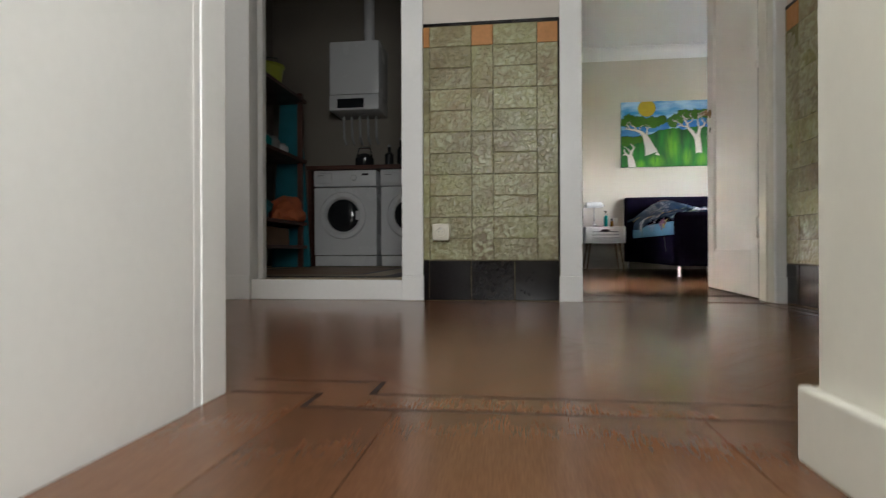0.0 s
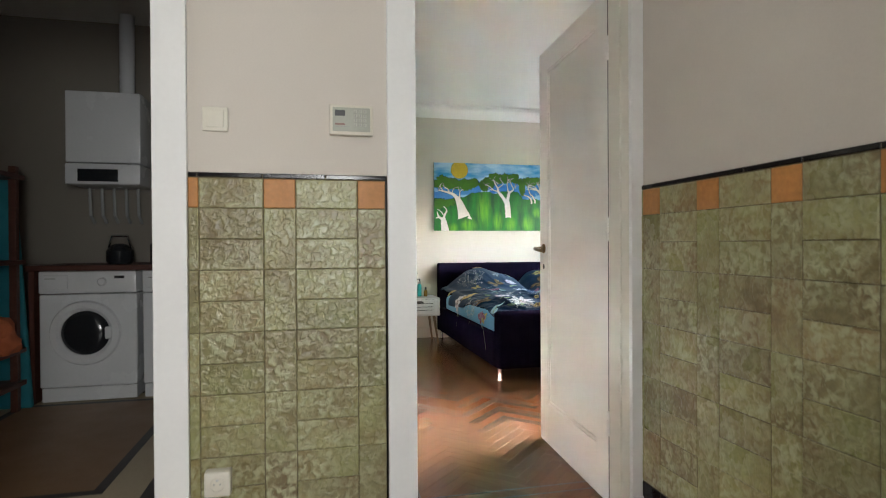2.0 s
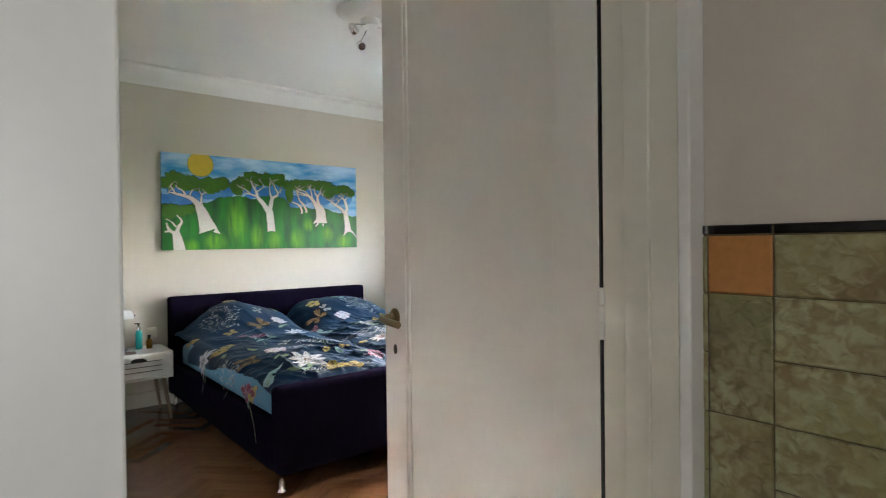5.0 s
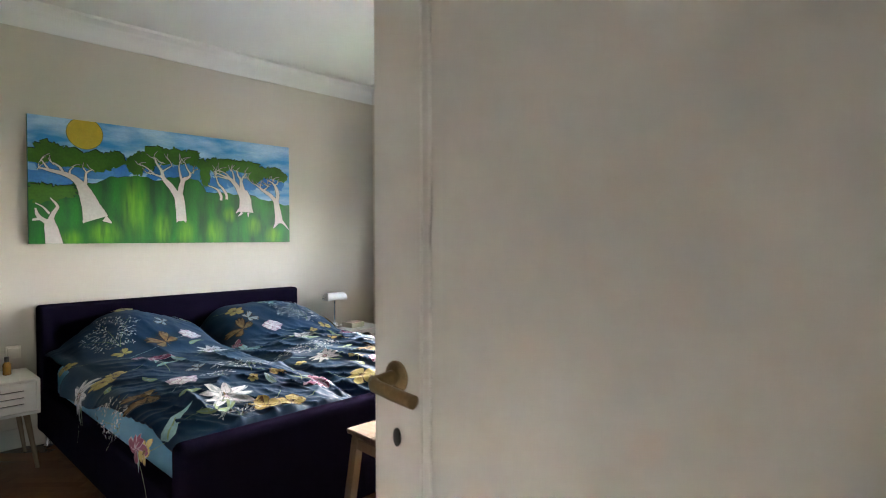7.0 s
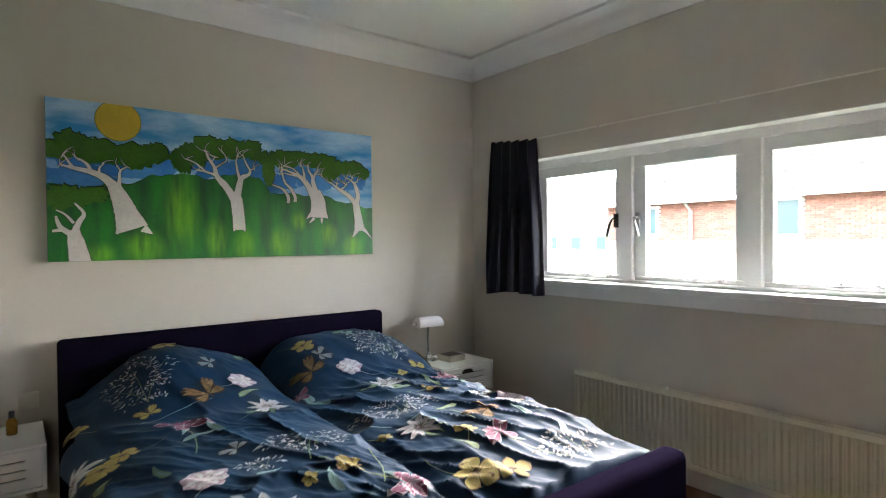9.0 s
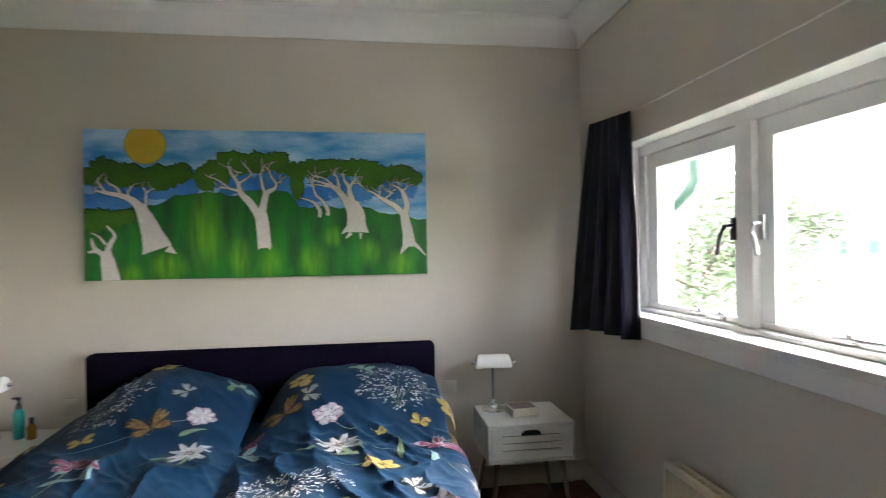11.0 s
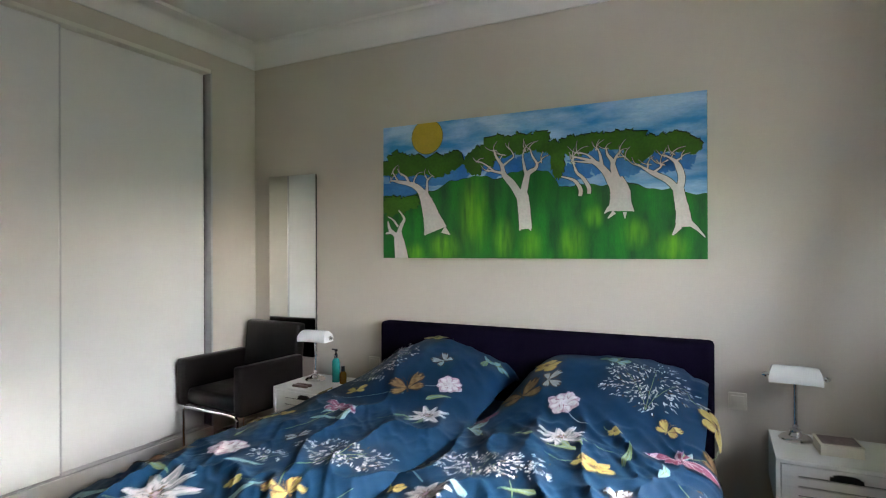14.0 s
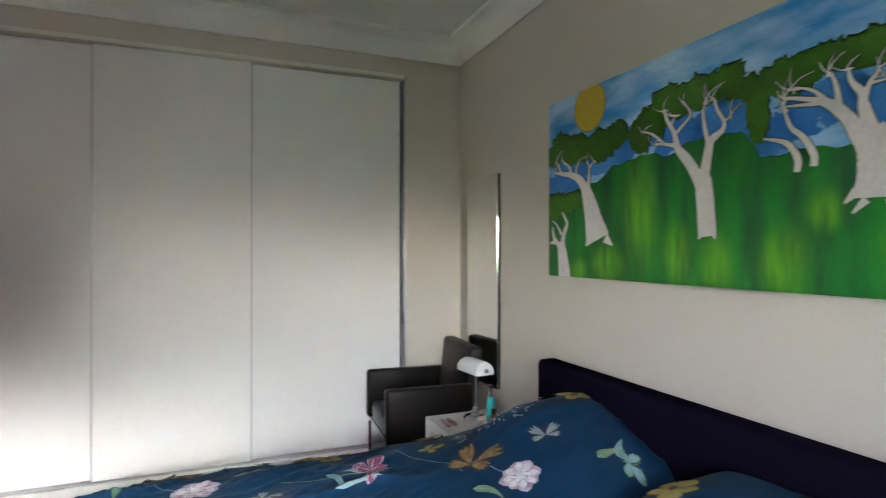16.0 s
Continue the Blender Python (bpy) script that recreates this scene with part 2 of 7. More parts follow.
M = dict(
    wall=material("wall_paint_greige", (0.60, 0.555, 0.485), 0.75, 0.02, 1.5, 160, 0.03),
    hallwall=material("wall_paint_warm_grey", (0.62, 0.57, 0.51), 0.7, 0.02, 1.5, 160, 0.03),
    ceiling=material("ceiling_white", (0.80, 0.80, 0.78), 0.85, 0.02, 1.2, 120, 0.02),
    white=material("white_gloss_paint", (0.80, 0.80, 0.79), 0.36, 0.015, 3, 60, 0.005, rv=0.03),
    cream=material("cream_gloss_paint", (0.72, 0.70, 0.62), 0.4, 0.015, 3, 60, 0.005, rv=0.03),
    doorpaint=material("door_paint", (0.80, 0.79, 0.755), 0.34, 0.015, 2.5, 45, 0.004, rv=0.03),
    panel=material("wardrobe_board", (0.78, 0.78, 0.76), 0.42, 0.012, 2, 80, 0.004, rv=0.03),
    alu=material("brushed_aluminium", (0.55, 0.55, 0.56), 0.35, 0.05, 5, 200, 0.01, metal=1),
    chrome=material("chrome", (0.80, 0.80, 0.82), 0.1, 0.02, 5, 60, 0, metal=1),
    bronze=material("aged_brass", (0.30, 0.21, 0.11), 0.34, 0.15, 20, 120, 0.03, metal=1),
    parquet=material("oak_parquet", (0.175, 0.076, 0.036), 0.22, 0.12, 5, 40, 0.006, per="object", spread=0.15, stretch=(2, 14, 8), rv=0.06),
    parquet_i=material("oak_parquet_far", (0.175, 0.076, 0.036), 0.22, 0.12, 5, 40, 0.006, per="island", spread=0.15, stretch=(6, 6, 8), rv=0.06),
    plank=material("oak_plank", (0.165, 0.074, 0.036), 0.22, 0.14, 3, 24, 0.006, per="object", spread=0.16, stretch=(14, 1.5, 8), rv=0.06),
    inlay=material("dark_inlay_wood", (0.022, 0.010, 0.006), 0.5, 0.2, 8, 60, 0.01),
    subfloor=material("joint_dark", (0.04, 0.022, 0.014), 0.8, 0.2, 8, 60, 0.02),
    tile=glazed("green_glazed_tile", (0.27, 0.265, 0.12), (0.16, 0.105, 0.038), (0.42, 0.42, 0.255)),
    orange=material("orange_glazed_tile", (0.46, 0.20, 0.05), 0.5, 0.12, 14, 60, 0.04, per="object", spread=0.15),
    black=material("black_glazed_tile", (0.010, 0.009, 0.010), 0.13, 0.2, 8, 60, 0.012, per="object", spread=0.3, spec=0.32, rv=0.05),
    grout=material("grey_grout", (0.13, 0.105, 0.06), 0.9, 0.15, 20, 120, 0.05),
    plastic=material("ivory_plastic", (0.68, 0.645, 0.55), 0.4, 0.02, 8, 100, 0.005),
    plasticw=material("white_plastic", (0.78, 0.78, 0.77), 0.38, 0.02, 8, 100, 0.005),
    keyface=material("grey_green_plastic", (0.40, 0.41, 0.35), 0.45, 0.04, 8, 100, 0.005),
    keycap=material("grey_key_rubber", (0.52, 0.52, 0.46), 0.6, 0.05, 8, 100, 0.005),
    captionred=material("faded_red_print", (0.26, 0.15, 0.13), 0.6, 0.2, 90, 200, 0.0),
    grey=material("grey_plastic", (0.33, 0.34, 0.33), 0.5, 0.04, 8, 100, 0.005),
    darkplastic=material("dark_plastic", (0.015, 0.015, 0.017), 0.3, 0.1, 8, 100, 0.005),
    velvet=material("aubergine_upholstery", (0.008, 0.006, 0.015), 0.95, 0.12, 8, 260, 0.05, spec=0.0),
    sheet=material("pale_blue_sheet", (0.12, 0.30, 0.47), 0.85, 0.05, 6, 300, 0.03),
    duvet=material("petrol_cotton", (0.0035, 0.028, 0.068), 0.6, 0.10, 5, 420, 0.03, spec=0.18),
    curtain=material("navy_curtain_cloth", (0.008, 0.007, 0.020), 0.45, 0.1, 6, 350, 0.02, spec=0.3, rv=0.06),
    leather=material("black_leather", (0.006, 0.0045, 0.0045), 0.34, 0.15, 14, 170, 0.05, spec=0.2, rv=0.08),
    paintwood=material("white_painted_wood", (0.76, 0.76, 0.74), 0.42, 0.02, 4, 80, 0.015),
    slot=material("slot_shadow", (0.02, 0.02, 0.02), 0.8, 0.1, 4, 50, 0),
    birch=material("birch_wood", (0.23, 0.17, 0.12), 0.75, 0.09, 4, 40, 0.02, stretch=(14, 2, 2), spec=0.12),
    opal=material("opal_glass", (0.82, 0.83, 0.83), 0.16, 0.01, 5, 60, 0.0, coat=0.5),
    teal=material("teal_bottle", (0.02, 0.33, 0.32), 0.22, 0.06, 10, 60, 0.0),
    amber=material("amber_glass", (0.25, 0.13, 0.02), 0.15, 0.08, 10, 60, 0.0),
    paper=material("book_paper", (0.70, 0.66, 0.56), 0.8, 0.04, 8, 200, 0.02),
    cover=material("book_cover", (0.09, 0.045, 0.04), 0.35, 0.3, 30, 80, 0.01, second=(0.30, 0.22, 0.20)),
    rad=material("radiator_enamel", (0.72, 0.68, 0.54), 0.35, 0.02, 4, 60, 0.01),
    red_wood=material("stained_red_wood", (0.085, 0.025, 0.014), 0.5, 0.15, 5, 50, 0.02, stretch=(2, 2, 12)),
    enamel=material("white_enamel", (0.70, 0.71, 0.72), 0.25, 0.02, 4, 60, 0.004),
    drum=material("dark_drum_glass", (0.02, 0.022, 0.025), 0.08, 0.1, 6, 60, 0),
    lino_tan=material("tan_floor", (0.30, 0.175, 0.09), 0.45, 0.10, 5, 90, 0.015),
    lino_cream=material("cream_floor", (0.47, 0.39, 0.26), 0.45, 0.07, 5, 90, 0.015),
    lino_dark=material("dark_floor", (0.035, 0.027, 0.025), 0.4, 0.15, 5, 90, 0.015),
    lime=material("lime_plastic", (0.46, 0.52, 0.06), 0.4, 0.05, 5, 60, 0.005),
    cloth_teal=material("teal_cloth", (0.02, 0.20, 0.25), 0.85, 0.15, 9, 200, 0.05),
    cloth_orange=material("orange_cloth", (0.62, 0.17, 0.07), 0.85, 0.12, 9, 200, 0.05),
    cloth_dark=material("blue_bag", (0.03, 0.05, 0.10), 0.7, 0.2, 9, 200, 0.05),
    card=material("cardboard", (0.24, 0.15, 0.09), 0.85, 0.1, 6, 120, 0.02),
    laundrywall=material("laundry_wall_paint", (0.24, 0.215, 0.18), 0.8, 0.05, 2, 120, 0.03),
    stair=material("stair_tread_wood", (0.19, 0.10, 0.055), 0.45, 0.12, 4, 50, 0.02, stretch=(1, 12, 8)),
    brick=material("red_brick", (0.25, 0.12, 0.09), 0.85, 0.18, 3, 14, 0.1, per="island", spread=0.2),
    rooftile=material("roof_tile", (0.11, 0.10, 0.10), 0.8, 0.2, 2, 30, 0.06, per="island", spread=0.2),
    # brick with the glare of overexposure put into its colour
    palebrick=material("overexposed_brick", (0.40, 0.34, 0.30), 0.85, 0.12, 2, 16, 0.08),
    render=material("white_facade", (0.74, 0.73, 0.70), 0.8, 0.04, 1, 30, 0.03),
    pipegreen=material("dark_green_pipe_paint", (0.03, 0.075, 0.065), 0.45, 0.1, 6, 60, 0.02),
    pane_dark=material("far_window_glass", (0.02, 0.06, 0.07), 0.35, 0.1, 2, 20, 0),
    grass=material("lawn", (0.075, 0.12, 0.035), 0.9, 0.25, 0.6, 30, 0.1),
    asphalt=material("pale_paving", (0.30, 0.29, 0.27), 0.85, 0.12, 1, 60, 0.05),
    leaf=material("leaf_green", (0.05, 0.085, 0.022), 0.6, 0.2, 3, 30, 0.02, per="island", spread=0.4),
    bark=material("bark", (0.10, 0.075, 0.055), 0.9, 0.2, 5, 40, 0.1),
    glass=glass("window_glass"),
    mirror=material("mirror_silver", (0.86, 0.88, 0.87), 0.12, 0.0, 2, 20, 0, metal=1),
    p_white=material("print_white", (0.56, 0.55, 0.58), 0.75, 0.25, 30, 260, 0.0),
    p_dark=material("print_dark_brown", (0.035, 0.022, 0.015), 0.75, 0.2, 40, 260, 0.0),
    p_grey=material("print_silver_grey", (0.27, 0.30, 0.32), 0.75, 0.25, 40, 260, 0.0),
    p_yellow=material("print_yellow", (0.32, 0.245, 0.06), 0.75, 0.2, 35, 260, 0.0, second=(0.48, 0.41, 0.18)),
    p_pink=material("print_pink", (0.15, 0.025, 0.07), 0.75, 0.2, 25, 260, 0.0, second=(0.24, 0.09, 0.155)),
    p_rose=material("print_rose_white", (0.44, 0.38, 0.44), 0.75, 0.25, 40, 260, 0.0, second=(0.20, 0.08, 0.13), patch=0.7),
    p_tan=material("print_butterfly", (0.22, 0.145, 0.06), 0.75, 0.3, 45, 260, 0.0, second=(0.10, 0.05, 0.02), patch=0.8),
    p_green=material("print_leaf", (0.19, 0.26, 0.13), 0.75, 0.2, 30, 260, 0.0),
    p_teal=material("print_pale_teal", (0.21, 0.35, 0.37), 0.75, 0.2, 30, 260, 0.0),
    c_sky=material("paint_blue_sky", (0.025, 0.27, 0.66), 0.55, 0.08, 3.4, 60, 0.03, second=(0.50, 0.72, 0.90), stretch=(1, 1, 3.2), patch=0.8),
    c_sky2=material("paint_deep_blue", (0.012, 0.17, 0.60), 0.55, 0.1, 6, 90, 0.03, second=(0.10, 0.34, 0.70)),
    c_green=material("paint_dark_green", (0.004, 0.085, 0.02), 0.5, 0.15, 4, 70, 0.05, second=(0.012, 0.22, 0.02), stretch=(3.2, 1, 0.7), patch=0.95),
    c_sunrim=material("paint_sun_rim", (0.20, 0.20, 0.03), 0.6, 0.2, 14, 80, 0.0),
    c_leaf=material("paint_leaf_green", (0.06, 0.215, 0.008), 0.55, 0.15, 9, 70, 0.05, second=(0.045, 0.135, 0.012), patch=0.7),
    c_trunk=material("paint_bone_white", (0.70, 0.65, 0.64), 0.6, 0.08, 14, 80, 0.04),
    c_sun=material("paint_ochre_sun", (0.60, 0.42, 0.03), 0.55, 0.06, 14, 80, 0.03),
    c_line=material("paint_outline", (0.012, 0.03, 0.02), 0.6, 0.2, 14, 80, 0.0),
    canvas=material("canvas_edge", (0.10, 0.22, 0.20), 0.7, 0.2, 8, 120, 0.03),
)

# (sunlit patches of the painted meadow: middle across and up, half width, half height)
GLOW = [(0.621, 0.257, 0.097, 0.241), (0.966, 0.077, 0.073, 0.108), (1.196, 0.083, 0.085, 0.113), (1.311, 0.223, 0.053, 0.067),
    (1.696, 0.058, 0.082, 0.085), (0.431, 0.065, 0.11, 0.098), (0.225, 0.032, 0.077, 0.067), (1.515, 0.131, 0.071, 0.087), (0.801, 0.11, 0.068, 0.126)]


def meadow(m):
    """Brushed lighter patches, soft at their edges and streaked upright, over the painted green."""
    t = m.node_tree
    n, l = t.nodes, t.links
    b = n["Principled BSDF"]
    co = n.new("ShaderNodeTexCoord")
    st = n.new("ShaderNodeMapping")
    st.inputs["Scale"].default_value = (34, 1, 5)
    l.new(co.outputs["Object"], st.inputs["Vector"])
    ns = n.new("ShaderNodeTexNoise")
    ns.inputs["Scale"].default_value, ns.inputs["Detail"].default_value = 1.0, 5
    l.new(st.outputs["Vector"], ns.inputs["Vector"])
    total = None
    for cx, cz, rx, rz in GLOW:
        mp = n.new("ShaderNodeMapping")
        mp.inputs["Location"].default_value = (-cx / rx, 0, -cz / rz)
        mp.inputs["Scale"].default_value = (1 / rx, 0, 1 / rz)
        l.new(co.outputs["Object"], mp.inputs["Vector"])
        ln = n.new("ShaderNodeVectorMath")
        ln.operation = "LENGTH"
        l.new(mp.outputs["Vector"], ln.inputs[0])
        mr = n.new("ShaderNodeMapRange")
        mr.interpolation_type = "SMOOTHSTEP"
        for name, v in (("From Min", 1.25), ("From Max", 0.15), ("To Min", 0.0), ("To Max", 1.0)):
            mr.inputs[name].default_value = v
        l.new(ln.outputs["Value"], mr.inputs["Value"])
        if total is None:
            total = mr.outputs["Result"]
        else:
            mx = n.new("ShaderNodeMath")
            mx.operation = "MAXIMUM"
            l.new(total, mx.inputs[0])
            l.new(mr.outputs["Result"], mx.inputs[1])
            total = mx.outputs[0]
    sm = n.new("ShaderNodeMapRange")
    sm.inputs["From Min"].default_value, sm.inputs["From Max"].default_value = 0.3, 0.68
    sm.inputs["To Min"].default_value, sm.inputs["To Max"].default_value = 0.25, 1.15
    l.new(ns.outputs["Fac"], sm.inputs["Value"])
    mu = n.new("ShaderNodeMath")
    mu.operation, mu.use_clamp = "MULTIPLY", True
    l.new(total, mu.inputs[0])
    l.new(sm.outputs["Result"], mu.inputs[1])
    mix = n.new("ShaderNodeMix")
    mix.data_type = "RGBA"
    l.new(mu.outputs[0], mix.inputs["Factor"])
    l.new(b.inputs["Base Color"].links[0].from_socket, mix.inputs["A"])
    mix.inputs["B"].default_value = (0.13, 0.40, 0.012, 1)
    l.new(mix.outputs["Result"], b.inputs["Base Color"])


meadow(M["c_green"])
for key, rough in (("mirror", 0.03), ("chrome", 0.1)):
    shader = M[key].node_tree.nodes["Principled BSDF"]
    for link in list(shader.inputs["Roughness"].links):
        M[key].node_tree.links.remove(link)
    shader.inputs["Roughness"].default_value = rough


# Mesh helpers
def box(bm, x0, x1, y0, y1, z0, z1, bevel=0.0, seg=2):
    geo = bmesh.ops.create_cube(bm, size=1, matrix=Matrix.LocRotScale(((x0 + x1) / 2, (y0 + y1) / 2, (z0 + z1) / 2), None, (abs(x1 - x0), abs(y1 - y0), abs(z1 - z0))))
    if bevel:
        edges = list({e for v in geo["verts"] for e in v.link_edges})
        bmesh.ops.bevel(bm, geom=edges, offset=bevel, segments=seg, affect="EDGES", profile=0.5)
    return bm


def B(*args, **kw):
    bm = bmesh.new()
    return box(bm, *args, **kw)


def lathe(profile, n=24, axis="z"):
    """A turned shape from (radius, height) pairs."""
    bm = bmesh.new()
    rings = []
    for r, h in profile:
        ring = []
        for i in range(n):
            a = 2 * math.pi * i / n
            p = (r * math.cos(a), r * math.sin(a), h)
            if axis == "x":
                p = (h, r * math.cos(a), r * math.sin(a))
            elif axis == "y":
                p = (r * math.cos(a), h, r * math.sin(a))
            ring.append(bm.verts.new(p))
        rings.append(ring)
    for a, b in zip(rings, rings[1:]):
        for i in range(n):
            bm.faces.new((a[i], a[(i + 1) % n], b[(i + 1) % n], b[i]))
    bm.faces.new(rings[0])
    bm.faces.new(rings[-1])
    bmesh.ops.recalc_face_normals(bm, faces=bm.faces)
    return bm


def tube(points, radius, n=10, taper=1.0):
    """A round bar along a line of points."""
    bm = bmesh.new()
    rings = []
    pts = [Vector(p) for p in points]
    for i, p in enumerate(pts):
        d = (pts[min(i + 1, len(pts) - 1)] - pts[max(i - 1, 0)]).normalized()
        up = Vector((0, 0, 1)) if abs(d.z) < 0.9 else Vector((0, 1, 0))
        a = d.cross(up).normalized()
        c = d.cross(a)
        r = radius * (1 + (taper - 1) * i / (len(pts) - 1))
        rings.append([bm.verts.new(p + a * (r * math.cos(2 * math.pi * k / n)) + c * (r * math.sin(2 * math.pi * k / n))) for k in range(n)])
    for a, b in zip(rings, rings[1:]):
        for i in range(n):
            bm.faces.new((a[i], a[(i + 1) % n], b[(i + 1) % n], b[i]))
    bm.faces.new(rings[0])
    bm.faces.new(rings[-1])
    bmesh.ops.recalc_face_normals(bm, faces=bm.faces)
    return bm


def mesh(name, bm, mat, smooth=False):
    me = bpy.data.meshes.new(name)
    bm.to_mesh(me)
    bm.free()
    me.materials.append(mat)
    if smooth:
        me.polygons.foreach_set("use_smooth", [True] * len(me.polygons))
        me.set_sharp_from_angle(angle=radians(40))
    return me


def part(name, bm, mat, parent, label="", smooth=True, kind=""):
    ob = new(name, mesh(name, bm, mat, smooth))
    ob.parent = parent
    return tagged(ob, label=label, kind=kind)


def struct(name, bm, mat, label="", smooth=False):
    return tagged(new(name, mesh(name, bm, mat, smooth)), label=label, kind="structure")


def thing(name, at, label, category, group="", rz=0):
    ob = new(name)
    ob.matrix_basis = pose(*at, 0, 0, rz)
    return tagged(ob, label=label, category=category, group=group)


def bowed(bm, fn):
    for v in bm.verts:
        v.co = Vector(fn(v.co))
    return bm

# Setting: walls, floors, ceilings
HX0, HX1, HY = -2.6, 1.29, 2.6          # hall: its left end, the tiled wall, the front wall
BX0, BX1, BY0, BY1 = 0.30, 4.23, 2.74, 7.18   # bedroom
TOP = 2.78


def wall(name, boxes, mat, label=""):
    bm = bmesh.new()
    for x0, x1, y0, y1, z0, z1 in boxes:
        box(bm, x0, x1, y0, y1, -0.15 if z0 == 0 else z0, z1)
    return struct(name, bm, mat, label)


wall_far = wall("wall_far", [(BX0 - 0.15, BX1 + 0.25, BY1, BY1 + 0.15, 0, TOP)], M["wall"], "greige painted plaster wall behind the bed")
WY0, WY1, WZ0, WZ1 = 4.36, 6.66, 1.09, 1.94
wall_window = wall("wall_window", [
    (BX1, BX1 + 0.30, BY0 - 0.14, WY0, 0, TOP), (BX1, BX1 + 0.30, WY1, BY1, 0, TOP),
    (BX1, BX1 + 0.30, WY0, WY1, 0, WZ0 - 0.03), (BX1, BX1 + 0.30, WY0, WY1, WZ1, TOP)], M["wall"], "greige painted wall with a wide low window")
wall_left = wall("wall_left", [
    (BX0 - 0.15, BX0, 6.80, BY1, 0, TOP), (BX0 - 0.15, BX0, BY0, 3.36, 0, TOP), (BX0 - 0.15, BX0, 3.36, 6.80, 2.53, TOP),
    (BX0 - 0.15, BX0, 3.36, 6.80, 0, 0.05), (BX0 - 0.70, BX0 - 0.6, 3.30, 6.86, 0, TOP), (BX0 - 0.6, BX0 - 0.15, 6.80, 6.86, 0, TOP), (BX0 - 0.6, BX0 - 0.15, 3.30, 3.36, 0, TOP)], M["wall"], "greige painted wall round the built-in wardrobe")
wall_hall_front = wall("wall_hall_front", [
    (HX0, -1.30, HY, BY0, 0, TOP), (-0.44, 0.335, HY, BY0, 0, TOP), (1.27, BX1, HY, BY0, 0, TOP),
    (-1.30, -0.44, HY, BY0, 2.16, TOP), (0.335, 1.27, HY, BY0, 2.24, TOP)], M["hallwall"], "warm grey plaster wall with two doorways")
wall_hall_tiled = wall("wall_hall_tiled", [(HX1, HX1 + 0.12, 0.47, HY, 0, TOP)], M["hallwall"], "warm grey plaster over a tiled dado")
# the opening towards the stairs is invented, out of view, for the side lamp
wall_hall_back = wall("wall_hall_back", [(0.407, HX1, 0.47, 0.59, 0, TOP), (0.407, 0.527, -0.6, 0.47, -2.3, TOP), (0.407, 0.527, -2.6, -1.6, -2.3, TOP), (0.407, 0.527, -1.6, -0.6, -2.3, 0.8), (0.407, 0.527, -1.6, -0.6, 1.9, TOP)], M["cream"], "cream painted wall beside the stairs")
wall_stair = wall("wall_stair", [(-0.55, -0.435, -2.6, 0.72, -2.3, TOP), (HX0, -0.55, 0.69, 0.81, 0, TOP)], M["white"], "white painted wall beside the stairs")
# these two unseen walls have openings made up for the fill lamps
wall_hall_end = wall("wall_hall_end", [(HX0 - 0.12, HX0, 0.69, 1.05, 0, TOP), (HX0 - 0.12, HX0, 2.25, HY, 0, TOP), (HX0 - 0.12, HX0, 1.05, 2.25, 0, 1.05), (HX0 - 0.12, HX0, 1.05, 2.25, 2.25, TOP)], M["hallwall"], "plain wall with an added lamp opening closing the hall")
wall_stair_end = wall("wall_stair_end", [(-0.55, 0.527, -2.72, -2.6, -2.3, 0.8), (-0.55, 0.527, -2.72, -2.6, 2.2, TOP),
                                         (-0.55, -0.40, -2.72, -2.6, 0.8, 2.2), (0.36, 0.527, -2.72, -2.6, 0.8, 2.2)], M["hallwall"], "plain wall with an added lamp opening over the stairs")
# thin panels added behind the fill lamps to close their openings
struct("blind_hall", B(HX0 - 0.11, HX0 - 0.10, 1.05, 2.25, 1.05, 2.25), M["hallwall"], "pale panel added to close the hall lamp's opening")
struct("blind_stair", B(-0.40, 0.36, -2.71, -2.70, 0.8, 2.2), M["hallwall"], "pale panel added to close the stair lamp's opening")
struct("blind_stair_side", B(0.51, 0.52, -1.6, -0.6, 0.8, 1.9), M["hallwall"], "pale panel added to close the side lamp's opening")
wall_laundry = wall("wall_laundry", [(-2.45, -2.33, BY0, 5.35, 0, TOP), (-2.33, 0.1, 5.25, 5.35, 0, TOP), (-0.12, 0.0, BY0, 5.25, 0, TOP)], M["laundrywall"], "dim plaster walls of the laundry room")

ceiling = struct("ceiling", box(box(box(bmesh.new(), BX0, BX1, BY0, BY1, TOP, TOP + 0.1), -2.75, HX1 + 0.12, -2.72, HY, TOP, TOP + 0.1), -2.45, 0.0, BY0, 5.35, TOP, TOP + 0.1), M["ceiling"], "white plastered ceiling")


def cove(name, path):
    """A hollow plaster moulding along the top of the walls; path: corners on the wall line, with the inward directions."""
    bm = bmesh.new()
    prof = [(0.0, -0.145), (0.012, -0.145), (0.016, -0.125)]
    for k in range(7):
        a = radians(90 * k / 6)
        prof.append((0.018 + 0.095 * (1 - math.cos(a)), -0.118 + 0.098 * math.sin(a)))
    prof += [(0.125, -0.018), (0.13, 0.0), (0.0, 0.0)]
    rings = []
    for x, y, dx, dy in path:
        rings.append([bm.verts.new((x + dx * d, y + dy * d, TOP + z)) for d, z in prof])
    n = len(prof)
    for i in range(len(rings)):
        a, b = rings[i], rings[(i + 1) % len(rings)]
        for k in range(n):
            bm.faces.new((a[k], a[(k + 1) % n], b[(k + 1) % n], b[k]))
    bmesh.ops.recalc_face_normals(bm, faces=bm.faces)
    return struct(name, bm, M["ceiling"], "white plaster cove round the bedroom ceiling", smooth=True)


cove("ceiling_cove", [(BX0, BY0, 1, 1), (BX1, BY0, -1, 1), (BX1, BY1, -1, -1), (BX0, BY1, 1, -1)])

